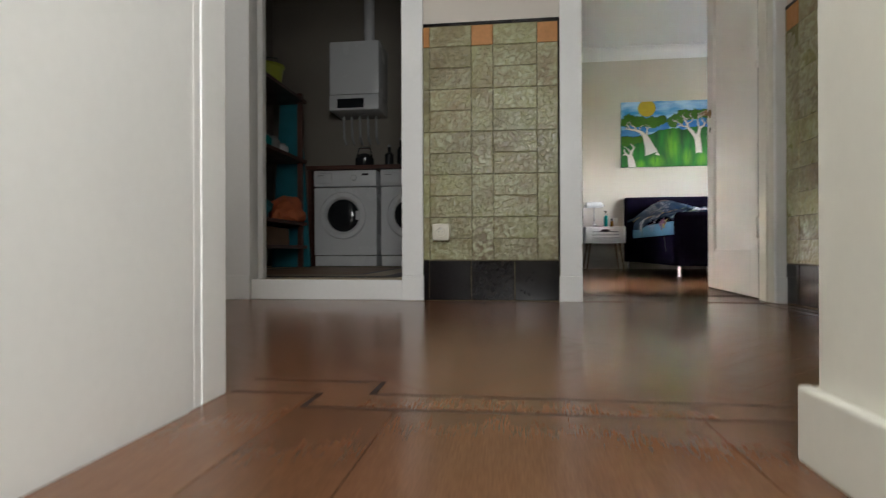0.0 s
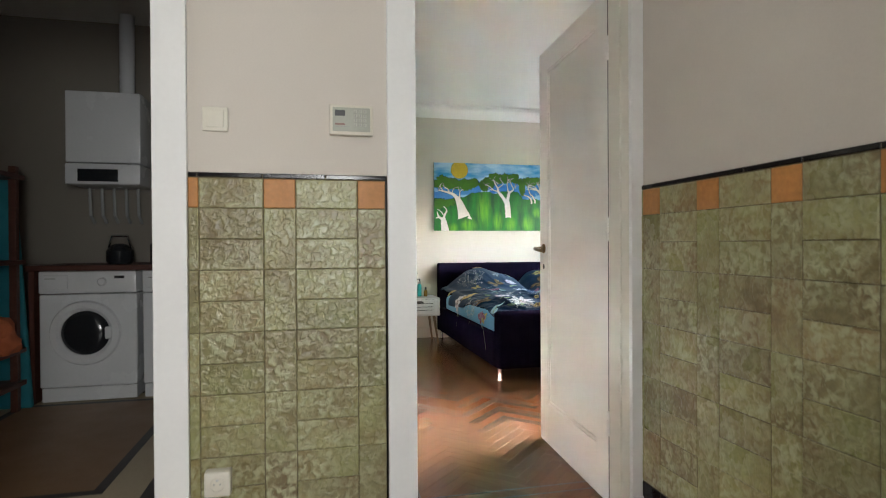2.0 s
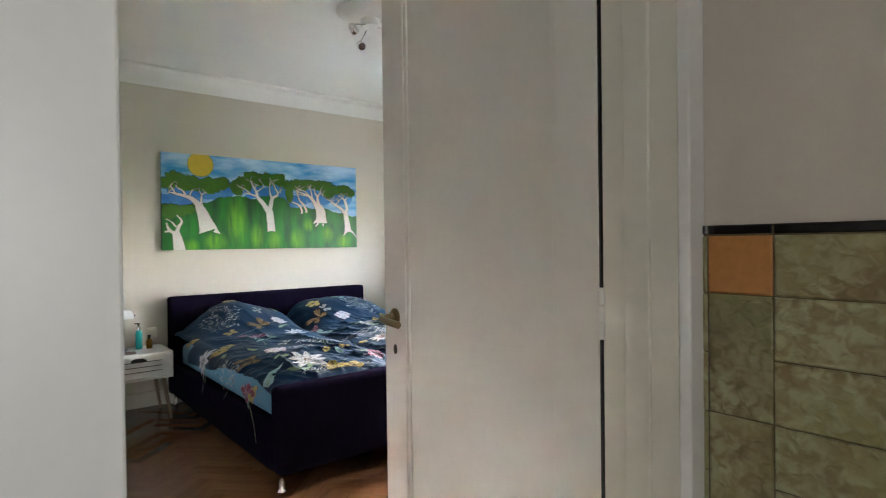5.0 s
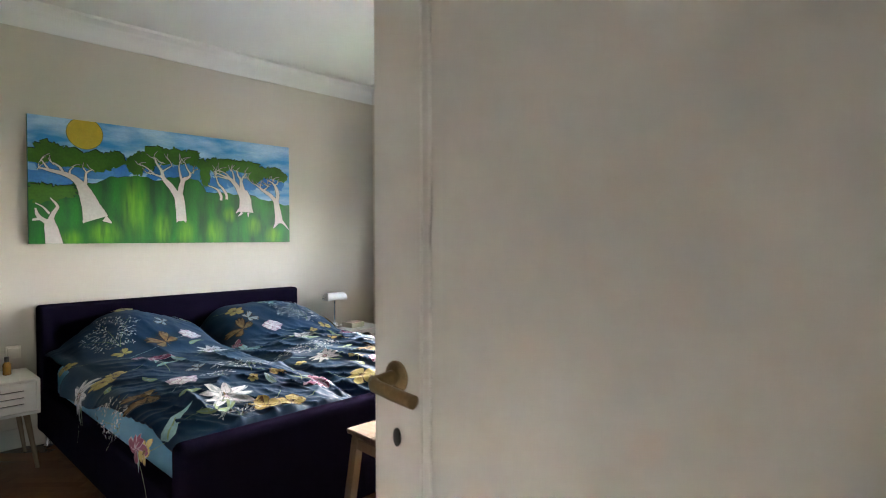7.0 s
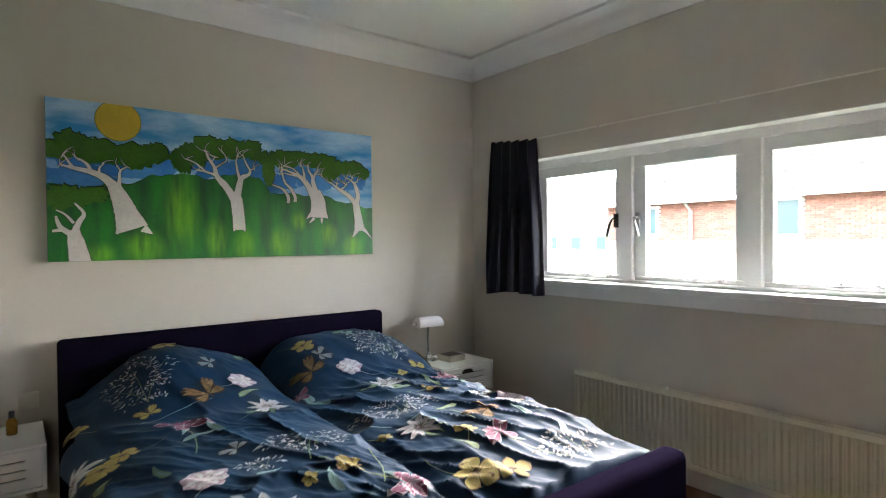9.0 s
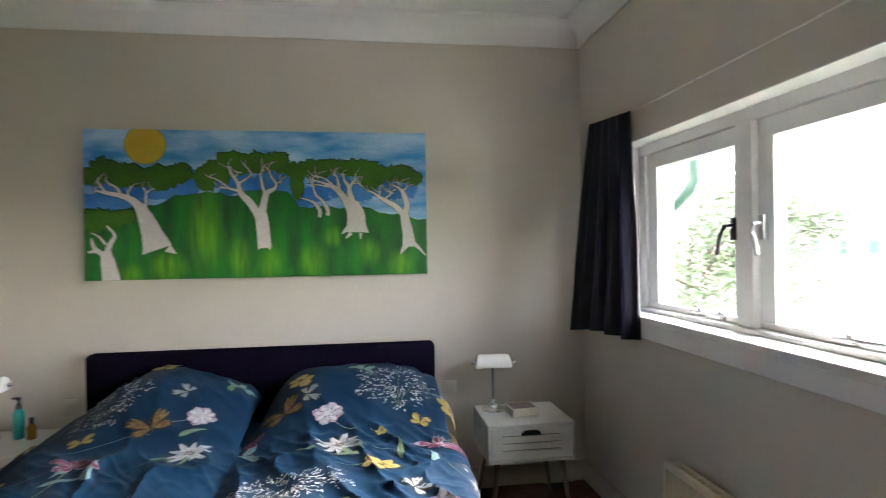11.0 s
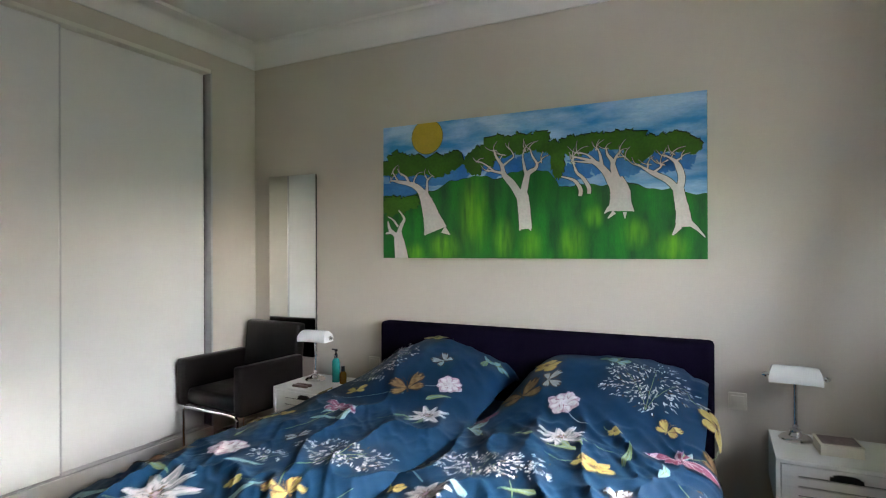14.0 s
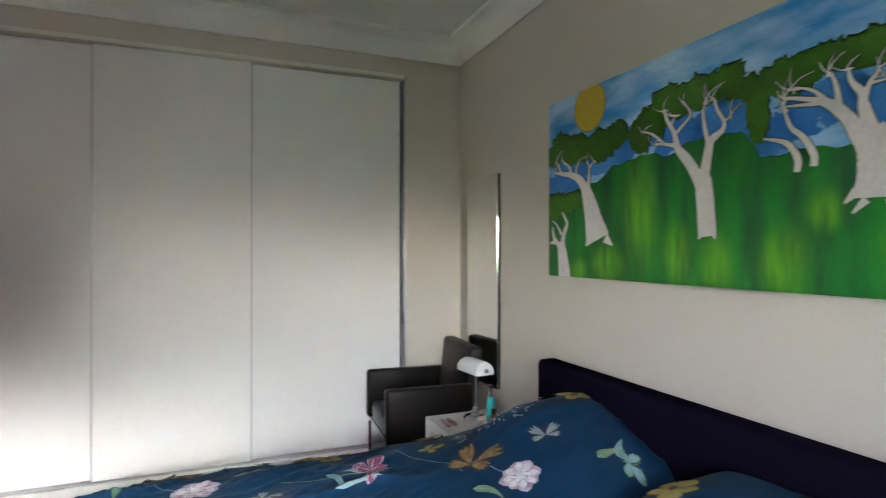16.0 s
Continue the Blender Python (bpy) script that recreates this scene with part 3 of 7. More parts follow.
floor_hall = struct("floor_hall", box(box(bmesh.new(), HX0, HX1 + 0.1, 0.81, BY0, -0.2, -0.012), -0.435, HX1, 0.40, 0.81, -0.2, -0.012), M["subfloor"], "brown oak parquet landing floor with dark inlay lines")
floor_bedroom = struct("floor_bedroom", B(BX0 - 0.6, BX1, BY0, BY1, -0.2, -0.012), M["subfloor"], "brown oak herringbone parquet floor")
floor_laundry = struct("floor_laundry", B(-2.33, -0.12, BY0 - 0.12, 5.25, -0.2, 0.096), M["lino_cream"], "cream and tan laundry floor with dark bands")
step_riser = struct("step_riser", B(-1.262, -0.475, HY - 0.004, HY + 0.02, 0, 0.1, bevel=0.003), M["white"], "white painted step up into the laundry room")


def band(name, x0, x1, y0, y1, wd, mat, z=0.096, h=0.005):
    """A rectangular ring of inlaid flooring."""
    bm = bmesh.new()
    box(bm, x0, x1, y0, y0 + wd, z, z + h)
    box(bm, x0, x1, y1 - wd, y1, z, z + h)
    box(bm, x0, x0 + wd, y0 + wd, y1 - wd, z, z + h)
    box(bm, x1 - wd, x1, y0 + wd, y1 - wd, z, z + h)
    ob = struct(name, bm, mat)
    ob.parent = floor_laundry
    return ob


band("dark_band", -2.05, -0.57, 2.89, 4.90, 0.09, M["lino_dark"])
band("cream_band", -1.96, -0.66, 2.98, 4.81, 0.16, M["lino_cream"])
band("dark_line", -1.80, -0.82, 3.14, 4.65, 0.045, M["lino_dark"])
field = struct("tan_field", B(-1.755, -0.865, 3.185, 4.605, 0.096, 0.101), M["lino_tan"])
field.parent = floor_laundry

# Stairs down behind the start
bm = bmesh.new()
for i in range(11):
    box(bm, -0.435, 0.39, 0.40 - 0.2 * (i + 1), 0.40 - 0.2 * i + 0.02, -0.196 * (i + 1) - 0.04, -0.196 * (i + 1), bevel=0.006, seg=1)
    box(bm, -0.435, 0.39, 0.40 - 0.2 * i - 0.012, 0.40 - 0.2 * i, -0.196 * (i + 1), -0.196 * i - 0.04 * (i > 0) - 0.012 * (i == 0))
stairs = struct("stairs", bm, M["stair"], "steep brown wooden stairs up to the landing")
struct("floor_lower", B(-0.435, 0.39, -2.6, -1.8, -2.3, -2.156), M["stair"], "wooden floor at the foot of the stairs")


# Trim
def casing(name, x0, x1, top, y, w0, w1, depth=0.022, mat=None):
    """Flat architraves round a doorway with plinth blocks, and the jamb lining through the wall."""
    bm = bmesh.new()
    for a, b in ((x0 - w0, x0), (x1, x1 + w1)):
        box(bm, a, b, y - depth, y, 0.12, top + 0.0, bevel=0.003)
        box(bm, a - (0.004 if a < x0 else 0), b + (0.004 if a > x0 else 0), y - depth - 0.006, y, 0, 0.12, bevel=0.003)
    box(bm, x0 - w0, x1 + w1, y - depth, y, top, top + max(w0, w1), bevel=0.003)
    ob = struct(name, bm, mat or M["white"], "white painted door casing", smooth=False)
    return ob


casing("door_casing_laundry", -1.262, -0.478, 2.12, HY, 0.145, 0.105)
casing("door_casing_bedroom", 0.385, 1.236, 2.205, HY, 0.102, 0.053)
bm = bmesh.new()
box(bm, -1.30, -1.262, HY, BY0 - 0.12 + 0.12, 0.0, 2.12)
box(bm, -0.478, -0.44, HY, BY0, 0.0, 2.12)
box(bm, -1.30, -0.44, HY, BY0, 2.12, 2.16)
box(bm, -1.255, -1.225, HY + 0.05, HY + 0.09, 0.1, 2.09, bevel=0.002)
struct("door_jamb_laundry", bm, M["white"], "white painted jamb of the laundry doorway")
bm = bmesh.new()
box(bm, 0.335, 0.385, HY, BY0 + 0.012, 0.0, 2.205)
box(bm, 1.236, 1.27, HY, BY0 + 0.012, 0.0, 2.205)
box(bm, 0.335, 1.27, HY, BY0 + 0.012, 2.205, 2.24)
box(bm, 0.385, 0.395, HY + 0.05, HY + 0.10, 0.0, 2.192, bevel=0.002)
box(bm, 1.226, 1.236, HY + 0.05, HY + 0.10, 0.0, 2.192, bevel=0.002)
struct("door_jamb_bedroom", bm, M["cream"], "cream painted jamb of the bedroom doorway")
bm = bmesh.new()
box(bm, 0.25, 0.335, BY0, BY0 + 0.02, 0, 2.24, bevel=0.003)
box(bm, 1.290, 1.34, BY0, BY0 + 0.02, 0, 2.24, bevel=0.003)
box(bm, 0.25, 1.34, BY0, BY0 + 0.02, 2.24, 2.32, bevel=0.003)
struct("door_trim_bedroom", bm, M["cream"], "cream painted trim on the bedroom side of the doorway")
bm = bmesh.new()
box(bm, -0.55, -0.4325, 0.739, 0.814, 0, TOP, bevel=0.002)
box(bm, -0.55, -0.4345, 0.72, 0.739, 0, TOP)
struct("trim_stair_opening", bm, M["white"], "white painted corner trim at the head of the stairs")
bm = bmesh.new()
box(bm, 0.389, 0.407, -0.2, 0.604, 0, 0.088, bevel=0.004)
box(bm, 0.407, HX1 - 0.012, 0.59, 0.604, 0, 0.088, bevel=0.004)
struct("baseboard_landing", bm, M["cream"], "cream painted baseboard at the head of the stairs")
bm = bmesh.new()
for b in ((BX0 + 0.002, BX1 - 0.016, BY1 - 0.016, BY1), (BX1 - 0.016, BX1, 2.77, BY1), (1.34, BX1 - 0.016, BY0, BY0 + 0.016), (BX0, BX0 + 0.016, 6.80, BY1 - 0.016)):
    box(bm, *b, 0, 0.125, bevel=0.004)
struct("baseboard_bedroom", bm, M["wall"], "greige painted baseboard")


# Window: sill board, frame, casements
def bar(bm, y0, y1, z0, z1, x0, x1, bv=0.004):
    box(bm, x0, x1, y0, y1, z0, z1, bevel=bv)


window = tagged(new("window_1"), label="white painted three-light casement window", kind="structure")
bm = bmesh.new()
box(bm, 4.195, 4.355, WY0 - 0.03, WY1 + 0.03, WZ0 - 0.03, WZ0, bevel=0.006)
box(bm, 4.205, 4.2295, WY0 - 0.02, WY1 + 0.02, WZ0 - 0.105, WZ0 - 0.03, bevel=0.004)
part("window_sill", bm, M["white"], window, smooth=False)
bm = bmesh.new()
bar(bm, WY0, WY1, WZ1 - 0.055, WZ1, 4.335, 4.425)
bar(bm, WY0, WY1, WZ0, WZ0 + 0.02, 4.315, 4.425)
bar(bm, WY1 - 0.065, WY1, WZ0 + 0.02, WZ1 - 0.055, 4.335, 4.425)
bar(bm, WY0, WY0 + 0.065, WZ0 + 0.02, WZ1 - 0.055, 4.335, 4.425)
for c in (5.838, 5.082):
    bar(bm, c - 0.045, c + 0.045, WZ0 + 0.02, WZ1 - 0.055, 4.325, 4.425)
box(bm, 4.23, 4.335, WY0, WY0 + 0.004, WZ0, WZ1)
box(bm, 4.23, 4.335, WY1 - 0.004, WY1, WZ0, WZ1)
box(bm, 4.231, 4.335, WY0 + 0.004, WY1 - 0.004, WZ1 - 0.004, WZ1)
part("window_frame", bm, M["white"], window, smooth=False)
LIGHTS = [(6.593, 5.885, 6.505, 5.927), (5.791, 5.129, 5.712, 5.177), (5.035, 4.381, 4.99, 4.48)]
for ya, yb, pa, pb in LIGHTS:
    bm = bmesh.new()
    z0, z1, p0, p1 = WZ0 + 0.022, WZ1 - 0.058, 1.138, 1.812
    bar(bm, yb, ya, z0, p0, 4.350, 4.400)
    bar(bm, yb, ya, p1, z1, 4.350, 4.400)
    bar(bm, yb, pb, p0, p1, 4.350, 4.400)
    bar(bm, pa, ya, p0, p1, 4.350, 4.400)
    sash = part("sash", bm, M["white"], window, smooth=False)
    pane = part("pane", B(4.373, 4.377, pb - 0.006, pa + 0.006, p0 - 0.006, p1 + 0.006), M["glass"], sash, smooth=False)
    pane.visible_shadow = False
    stay = tube([(4.330, pb + 0.03, z0 + 0.028), (4.330, pb + 0.03 + 0.24, z0 + 0.022)], 0.006, 8)
    box(stay, 4.327, 4.351, pb + 0.06, pb + 0.085, z0 + 0.008, z0 + 0.04, bevel=0.002)
    box(stay, 4.327, 4.351, pb + 0.2, pb + 0.225, z0 + 0.008, z0 + 0.04, bevel=0.002)
    part("casement_stay", stay, M["alu"], sash, "metal casement stay")
for y, s, mt in ((5.918, 1, "darkplastic"), (5.758, -1, "alu")):
    bm = B(4.333, 4.351, y - 0.014, y + 0.014, 1.44, 1.53, bevel=0.003)
    hd = tube([(4.340, y, 1.50), (4.300, y, 1.497), (4.290, y + 0.012 * s, 1.46), (4.290, y + 0.034 * s, 1.385)], 0.009, 8)
    part("window_handle_plate", bm, M[mt], window, "dark metal handle plate")
    part("window_handle", hd, M[mt], window, "lever window handle")
rail = thing("curtain_rail", (4.20, 5.2, 2.052), "white metal curtain rail fixed above the window", "curtain rail")
part("track", tube([(0.012, -0.95, 0.026), (0.012, 1.66, 0.026)], 0.0045, 10), M["cream"], rail)
for yy in (-0.75, 0.0, 0.75, 1.5):
    part("bracket", B(0.006, 0.03, yy - 0.006, yy + 0.006, 0.020, 0.034, bevel=0.002), M["alu"], rail, smooth=False)



# Wardrobe
wardrobe = thing("wardrobe", (0.0, 0.0, 0.0), "built-in wardrobe with plain white sliding doors", "wardrobe")
x = BX0
part("bottom_rail", B(x - 0.13, x + 0.006, 3.36, 6.80, 0.05, 0.165, bevel=0.003), M["panel"], wardrobe, smooth=False)
part("bottom_track", B(x - 0.12, x - 0.004, 3.37, 6.79, 0.165, 0.172, bevel=0.001), M["alu"], wardrobe, "aluminium track")
part("top_track", B(x - 0.13, x + 0.004, 3.37, 6.79, 2.505, 2.53, bevel=0.002), M["cream"], wardrobe)
part("end_profile", B(x - 0.13, x + 0.004, 6.784, 6.80, 0.165, 2.505, bevel=0.002), M["alu"], wardrobe, "grey aluminium end profile")
for y0, y1, d in ((5.845, 6.770, 0.05), (5.05, 5.86, 0.02), (4.20, 5.065, 0.05), (3.375, 4.215, 0.02)):
    door = part("sliding_door", B(x - d - 0.02, x - d, y0, y1, 0.174, 2.50, bevel=0.002), M["panel"], wardrobe, smooth=False)
    for ye in (y0, y1 - 0.008):
        part("edge_strip", B(x - d - 0.021, x - d + 0.003, ye, ye + 0.008, 0.174, 2.50, bevel=0.001), M["alu" if ye < 5.1 or 5.8 < ye < 5.856 else "panel"], door, "thin grey edge strip", smooth=False)
# dark strip fills the end slot and stands in for its shade
part("shadow_gap", B(x - 0.125, x - 0.055, 6.7705, 6.7835, 0.174, 2.50), M["darkplastic"], wardrobe, "dark strip standing in for the shaded slot beside the end profile", smooth=False)
part("back_panel", B(x - 0.16, x - 0.135, 3.36, 6.80, 0.05, 2.53), M["panel"], wardrobe, smooth=False)

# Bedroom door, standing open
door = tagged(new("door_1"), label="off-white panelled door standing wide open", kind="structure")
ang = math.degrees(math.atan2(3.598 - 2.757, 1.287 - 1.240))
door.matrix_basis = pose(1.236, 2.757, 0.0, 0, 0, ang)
DW, DH = 0.842, 2.18
bm = bmesh.new()
box(bm, 0.006, 0.115, -0.04, 0, 0.008, DH, bevel=0.002)
box(bm, DW - 0.12, DW, -0.04, 0, 0.008, DH, bevel=0.002)
box(bm, 0.115, DW - 0.12, -0.04, 0, 0.008, 0.23, bevel=0.002)
box(bm, 0.115, DW - 0.12, -0.04, 0, DH - 0.12, DH, bevel=0.002)
part("door_frame", bm, M["doorpaint"], door, smooth=False)
# added dark strip: the hinge gap's shade is put in as colour
part("draught_strip", B(0.0015, 0.006, -0.038, -0.002, 0.012, DH - 0.004), M["darkplastic"], door, "dark strip added as the shade of the hinge gap", smooth=False)
part("door_panel", B(0.11, DW - 0.115, -0.029, -0.011, 0.225, DH - 0.115), M["doorpaint"], door, smooth=False)
bm = bmesh.new()
for a, b, c, d in ((0.115, 0.131, 0.23, DH - 0.12), (DW - 0.136, DW - 0.12, 0.23, DH - 0.12)):
    for yy in (-0.011, -0.037):
        box(bm, a, b, yy, yy + 0.008, c, d, bevel=0.003)
for c, d in ((0.23, 0.246), (DH - 0.136, DH - 0.12)):
    for yy in (-0.011, -0.037):
        box(bm, 0.131, DW - 0.136, yy, yy + 0.008, c, d, bevel=0.003)
part("panel_moulding", bm, M["doorpaint"], door, smooth=False)
for side in (1, -1):
    yb = 0.0 if side == 1 else -0.04
    ros = bowed(lathe([(0.027, 0), (0.027, 0.004), (0.022, 0.009), (0.013, 0.011), (0.011, 0.03)], 24, "y"), lambda v: (v.x + DW - 0.062, yb + side * v.y, v.z + 1.085))
    bmesh.ops.recalc_face_normals(ros, faces=ros.faces)
    h = part("handle_rose", ros, M["bronze"], door, "round brass rose")
    lever = tube([(DW - 0.062, yb + side * 0.028, 1.085), (DW - 0.062, yb + side * 0.048, 1.085), (DW - 0.075, yb + side * 0.056, 1.083), (DW - 0.12, yb + side * 0.056, 1.079), (DW - 0.165, yb + side * 0.053, 1.075)], 0.0105, 12)
    part("handle_lever", lever, M["bronze"], h, "aged brass lever")
    key = bowed(lathe([(0.009, 0), (0.009, 0.003), (0.004, 0.004)], 14, "y"), lambda v: (v.x + DW - 0.062, yb + side * v.y, v.z * 1.7 + 0.985))
    part("keyhole_plate", key, M["darkplastic"], door, "dark keyhole")
for z in (1.88, 1.12, 0.3):
    bm = bmesh.new()
    for k in range(3):
        bm2 = lathe([(0.0075, z + k * 0.034), (0.0075, z + k * 0.034 + 0.032)], 12)
        me_t = bpy.data.meshes.new("t")
        bm2.to_mesh(me_t)
        bm2.free()
        bm.from_mesh(me_t)
    bowed(bm, lambda v: (v.x - 0.004, v.y + 0.006, v.z))
    box(bm, 0.0, 0.045, -0.0005, 0.0018, z, z + 0.1)
    part("hinge", bm, M["doorpaint"], door, "painted hinge")

# Bed
BCX = 2.374
bed = thing("bed", (BCX, 6.0, 0.0), "double bed with dark aubergine upholstered frame and headboard", "bed")
part("headboard", bowed(B(-0.925, 0.925, 1.06, 1.165, 0.09, 0.893, bevel=0.025, seg=4), lambda v: v), M["velvet"], bed)
part("footboard", B(-0.925, 0.925, -1.13, -1.02, 0.10, 0.565, bevel=0.035, seg=4), M["velvet"], bed)
for s in (-1, 1):
    part("side_rail", B(s * 0.925 - (0.07 if s > 0 else 0), s * 0.925 + (0.07 if s < 0 else 0), -1.018, 1.058, 0.10, 0.375, bevel=0.02, seg=3), M["velvet"], bed)
    for y in (-1.06, 1.09):
        leg = lathe([(0.02, 0), (0.024, 0.004), (0.016, 0.02), (0.018, 0.1), (0.03, 0.102)], 18)
        part("leg", bowed(leg, lambda v: (v.x + s * 0.88, v.y + y, v.z)), M["chrome"], bed, "short chrome leg")
part("slatted_base", B(-0.85, 0.85, -1.0, 1.05, 0.18, 0.28), M["darkplastic"], bed, smooth=False)
for xx in (-0.3, 0.3):
    part("leg", bowed(lathe([(0.018, 0), (0.018, 0.18)], 14), lambda v: (v.x + xx, v.y, v.z)), M["chrome"], bed, "short chrome leg")
for s in (-1, 1):
    mt = thing("mattress", (BCX + s * 0.425, 6.02, 0.28), "mattress in a pale blue fitted sheet", "mattress", "mattresses on the bed")
    part("sheet", B(-0.42, 0.42, -1.02, 1.02, 0, 0.235, bevel=0.05, seg=4), M["sheet"], mt)


def smooth01(t):
    t = max(0.0, min(1.0, t))
    return t * t * (3 - 2 * t)


def fold(x, y):
    """Creases of the bedding."""
    d = noise.noise(Vector((x * 2.2 + y * 1.1, y * 0.9 - x * 0.5, 3.1)))
    e = 1 - abs(noise.noise(Vector((x * 5.2 + y * 2.4, y * 1.9 - x * 1.3, 7.7))))
    f = noise.noise(Vector((x * 9.0 + y * 5.0, y * 7.0, 1.3)))
    g = 1 - abs(noise.noise(Vector((x * 10.5 + y * 6.5, y * 3.4 - x * 2.0, 5.5))))
    h = 1 - abs(noise.noise(Vector((x * 15.0 + y * 11.0, y * 4.5 - x * 3.0, 2.5))))
    k = 1 - abs(noise.noise(Vector((x * 24.0 - y * 5.0, y * 9.0 + x * 4.0, 8.5))))
    m = smooth01(noise.noise(Vector((x * 1.8, y * 1.8, 6.0))) * 1.2 + 0.6)
    calm = 1 - 0.55 * smooth01((y - 6.2) / 0.3)
    foot = smooth01((5.75 - y) / 0.6)
    p = 1 - abs(noise.noise(Vector((x * 8.5 + 0.6 * y, y * 1.1, 4.4))))
    return calm * (0.018 * d + 0.024 * (e ** 5 - 0.3) + m * (0.014 * (g ** 5 - 0.3) + 0.009 * (h ** 5 - 0.3) + 0.004 * (k ** 5 - 0.3))) + 0.012 * foot * (p ** 4 - 0.3) + 0.003 * f


def top(x, y):
    """Height of the made-up bed over its plan."""
    c = BCX - 0.45 if x < BCX else BCX + 0.45
    u = min(abs(x - c) / 0.46, 1.0)
    z = 0.555 + 0.055 * (1 - u ** 3) + fold(x, y)
    z -= 0.055 * smooth01((5.5 - y) / 0.5)
    z += (0.49 - z) * smooth01((5.0 - y) / 0.03)
    p = smooth01((y - 6.28) / 0.62)
    across = abs(x - BCX)
    if x < BCX:      # this pillow is pushed up into a ridge towards the outer side
        w = 1.14 * smooth01((1.0 - across) / 0.52) * (1 - 0.38 * smooth01((0.5 - across) / 0.42)) * (1 - (1 - min(across / 0.12, 1.0)) ** 3 * 0.6)
    else:
        q = (across - 0.47) / 0.46
        w = 1 - min(abs(q), 1.0) ** (9 if q > 0 else 5)
    z += p * (0.20 * w - 0.02)
    return z - 0.02 * smooth01((y - 6.98) / 0.08)


def cloth(s, v, side, lift=0.0):
    """A place on a duvet: s across from the middle of the bed, v along it; it bends over the mattress edge and hangs."""
    lim = 0.84 + 0.02 * noise.noise(Vector((v * 3, side * 5, 0)))
    r = 0.09
    if s <= lim:
        return Vector((BCX + side * s, v, top(BCX + side * s, v) + lift))
    a = min((s - lim) / (r * math.pi / 2), 1.0)
    ang = a * math.pi / 2
    over = max(0.0, s - lim - r * math.pi / 2)
    z = top(BCX + side * lim, v) - r * (1 - math.cos(ang)) - over
    wav = 0.012 * noise.noise(Vector((v * 6, side * 3, 2.0))) * a
    return Vector((BCX + side * (lim + r * math.sin(ang) + lift * math.sin(ang) + wav + 0.10 * over * (side > 0)), v, z + lift * math.cos(ang)))


def sheet_mesh(side, s0, s1, v0, v1, nu, nv, lift, edge=None):
    bm = bmesh.new()
    grid = []
    for j in range(nv + 1):
        v = v0 + (v1 - v0) * j / nv
        e1 = s1 + (edge(v) if edge else 0)
        grid.append([bm.verts.new(cloth(s0 + (e1 - s0) * i / nu, v, side, lift)) for i in range(nu + 1)])
    for j in range(nv):
        for i in range(nu):
            bm.faces.new((grid[j][i], grid[j][i + 1], grid[j + 1][i + 1], grid[j + 1][i]))
    bmesh.ops.recalc_face_normals(bm, faces=bm.faces)
    if sum(f.normal.z for f in bm.faces) < 0:
        bmesh.ops.reverse_faces(bm, faces=bm.faces)
    back = bmesh.ops.solidify(bm, geom=bm.faces[:], thickness=0.016)
    return bm


duvets, pillows = {}, {}
for side, what in ((-1, "crumpled petrol blue duvet printed with large flowers"), (1, "crumpled petrol blue duvet with flower print, hanging over the bed edge")):
    d = new("duvet", mesh("duvet", sheet_mesh(side, 0.0, 1.02 if side < 0 else 1.08, 4.975, 6.42, 120, 160, 0.016, lambda v: 0.03 * noise.noise(Vector((v * 2.5, 0, 9))) - (0.13 * smooth01((6.5 - v) / 1.3) if side < 0 else 0)), M["duvet"], True))
    duvets[side] = tagged(d, label=what, category="duvet", group="duvets on the bed")
    q = new("pillow", mesh("pillow", sheet_mesh(side, 0.015, 0.90, 6.36, 7.03, 60, 56, 0.012), M["duvet"], True))
    pillows[side] = tagged(q, label="plump pillow in a petrol blue flower print case", category="pillow", group="pillows on the bed")


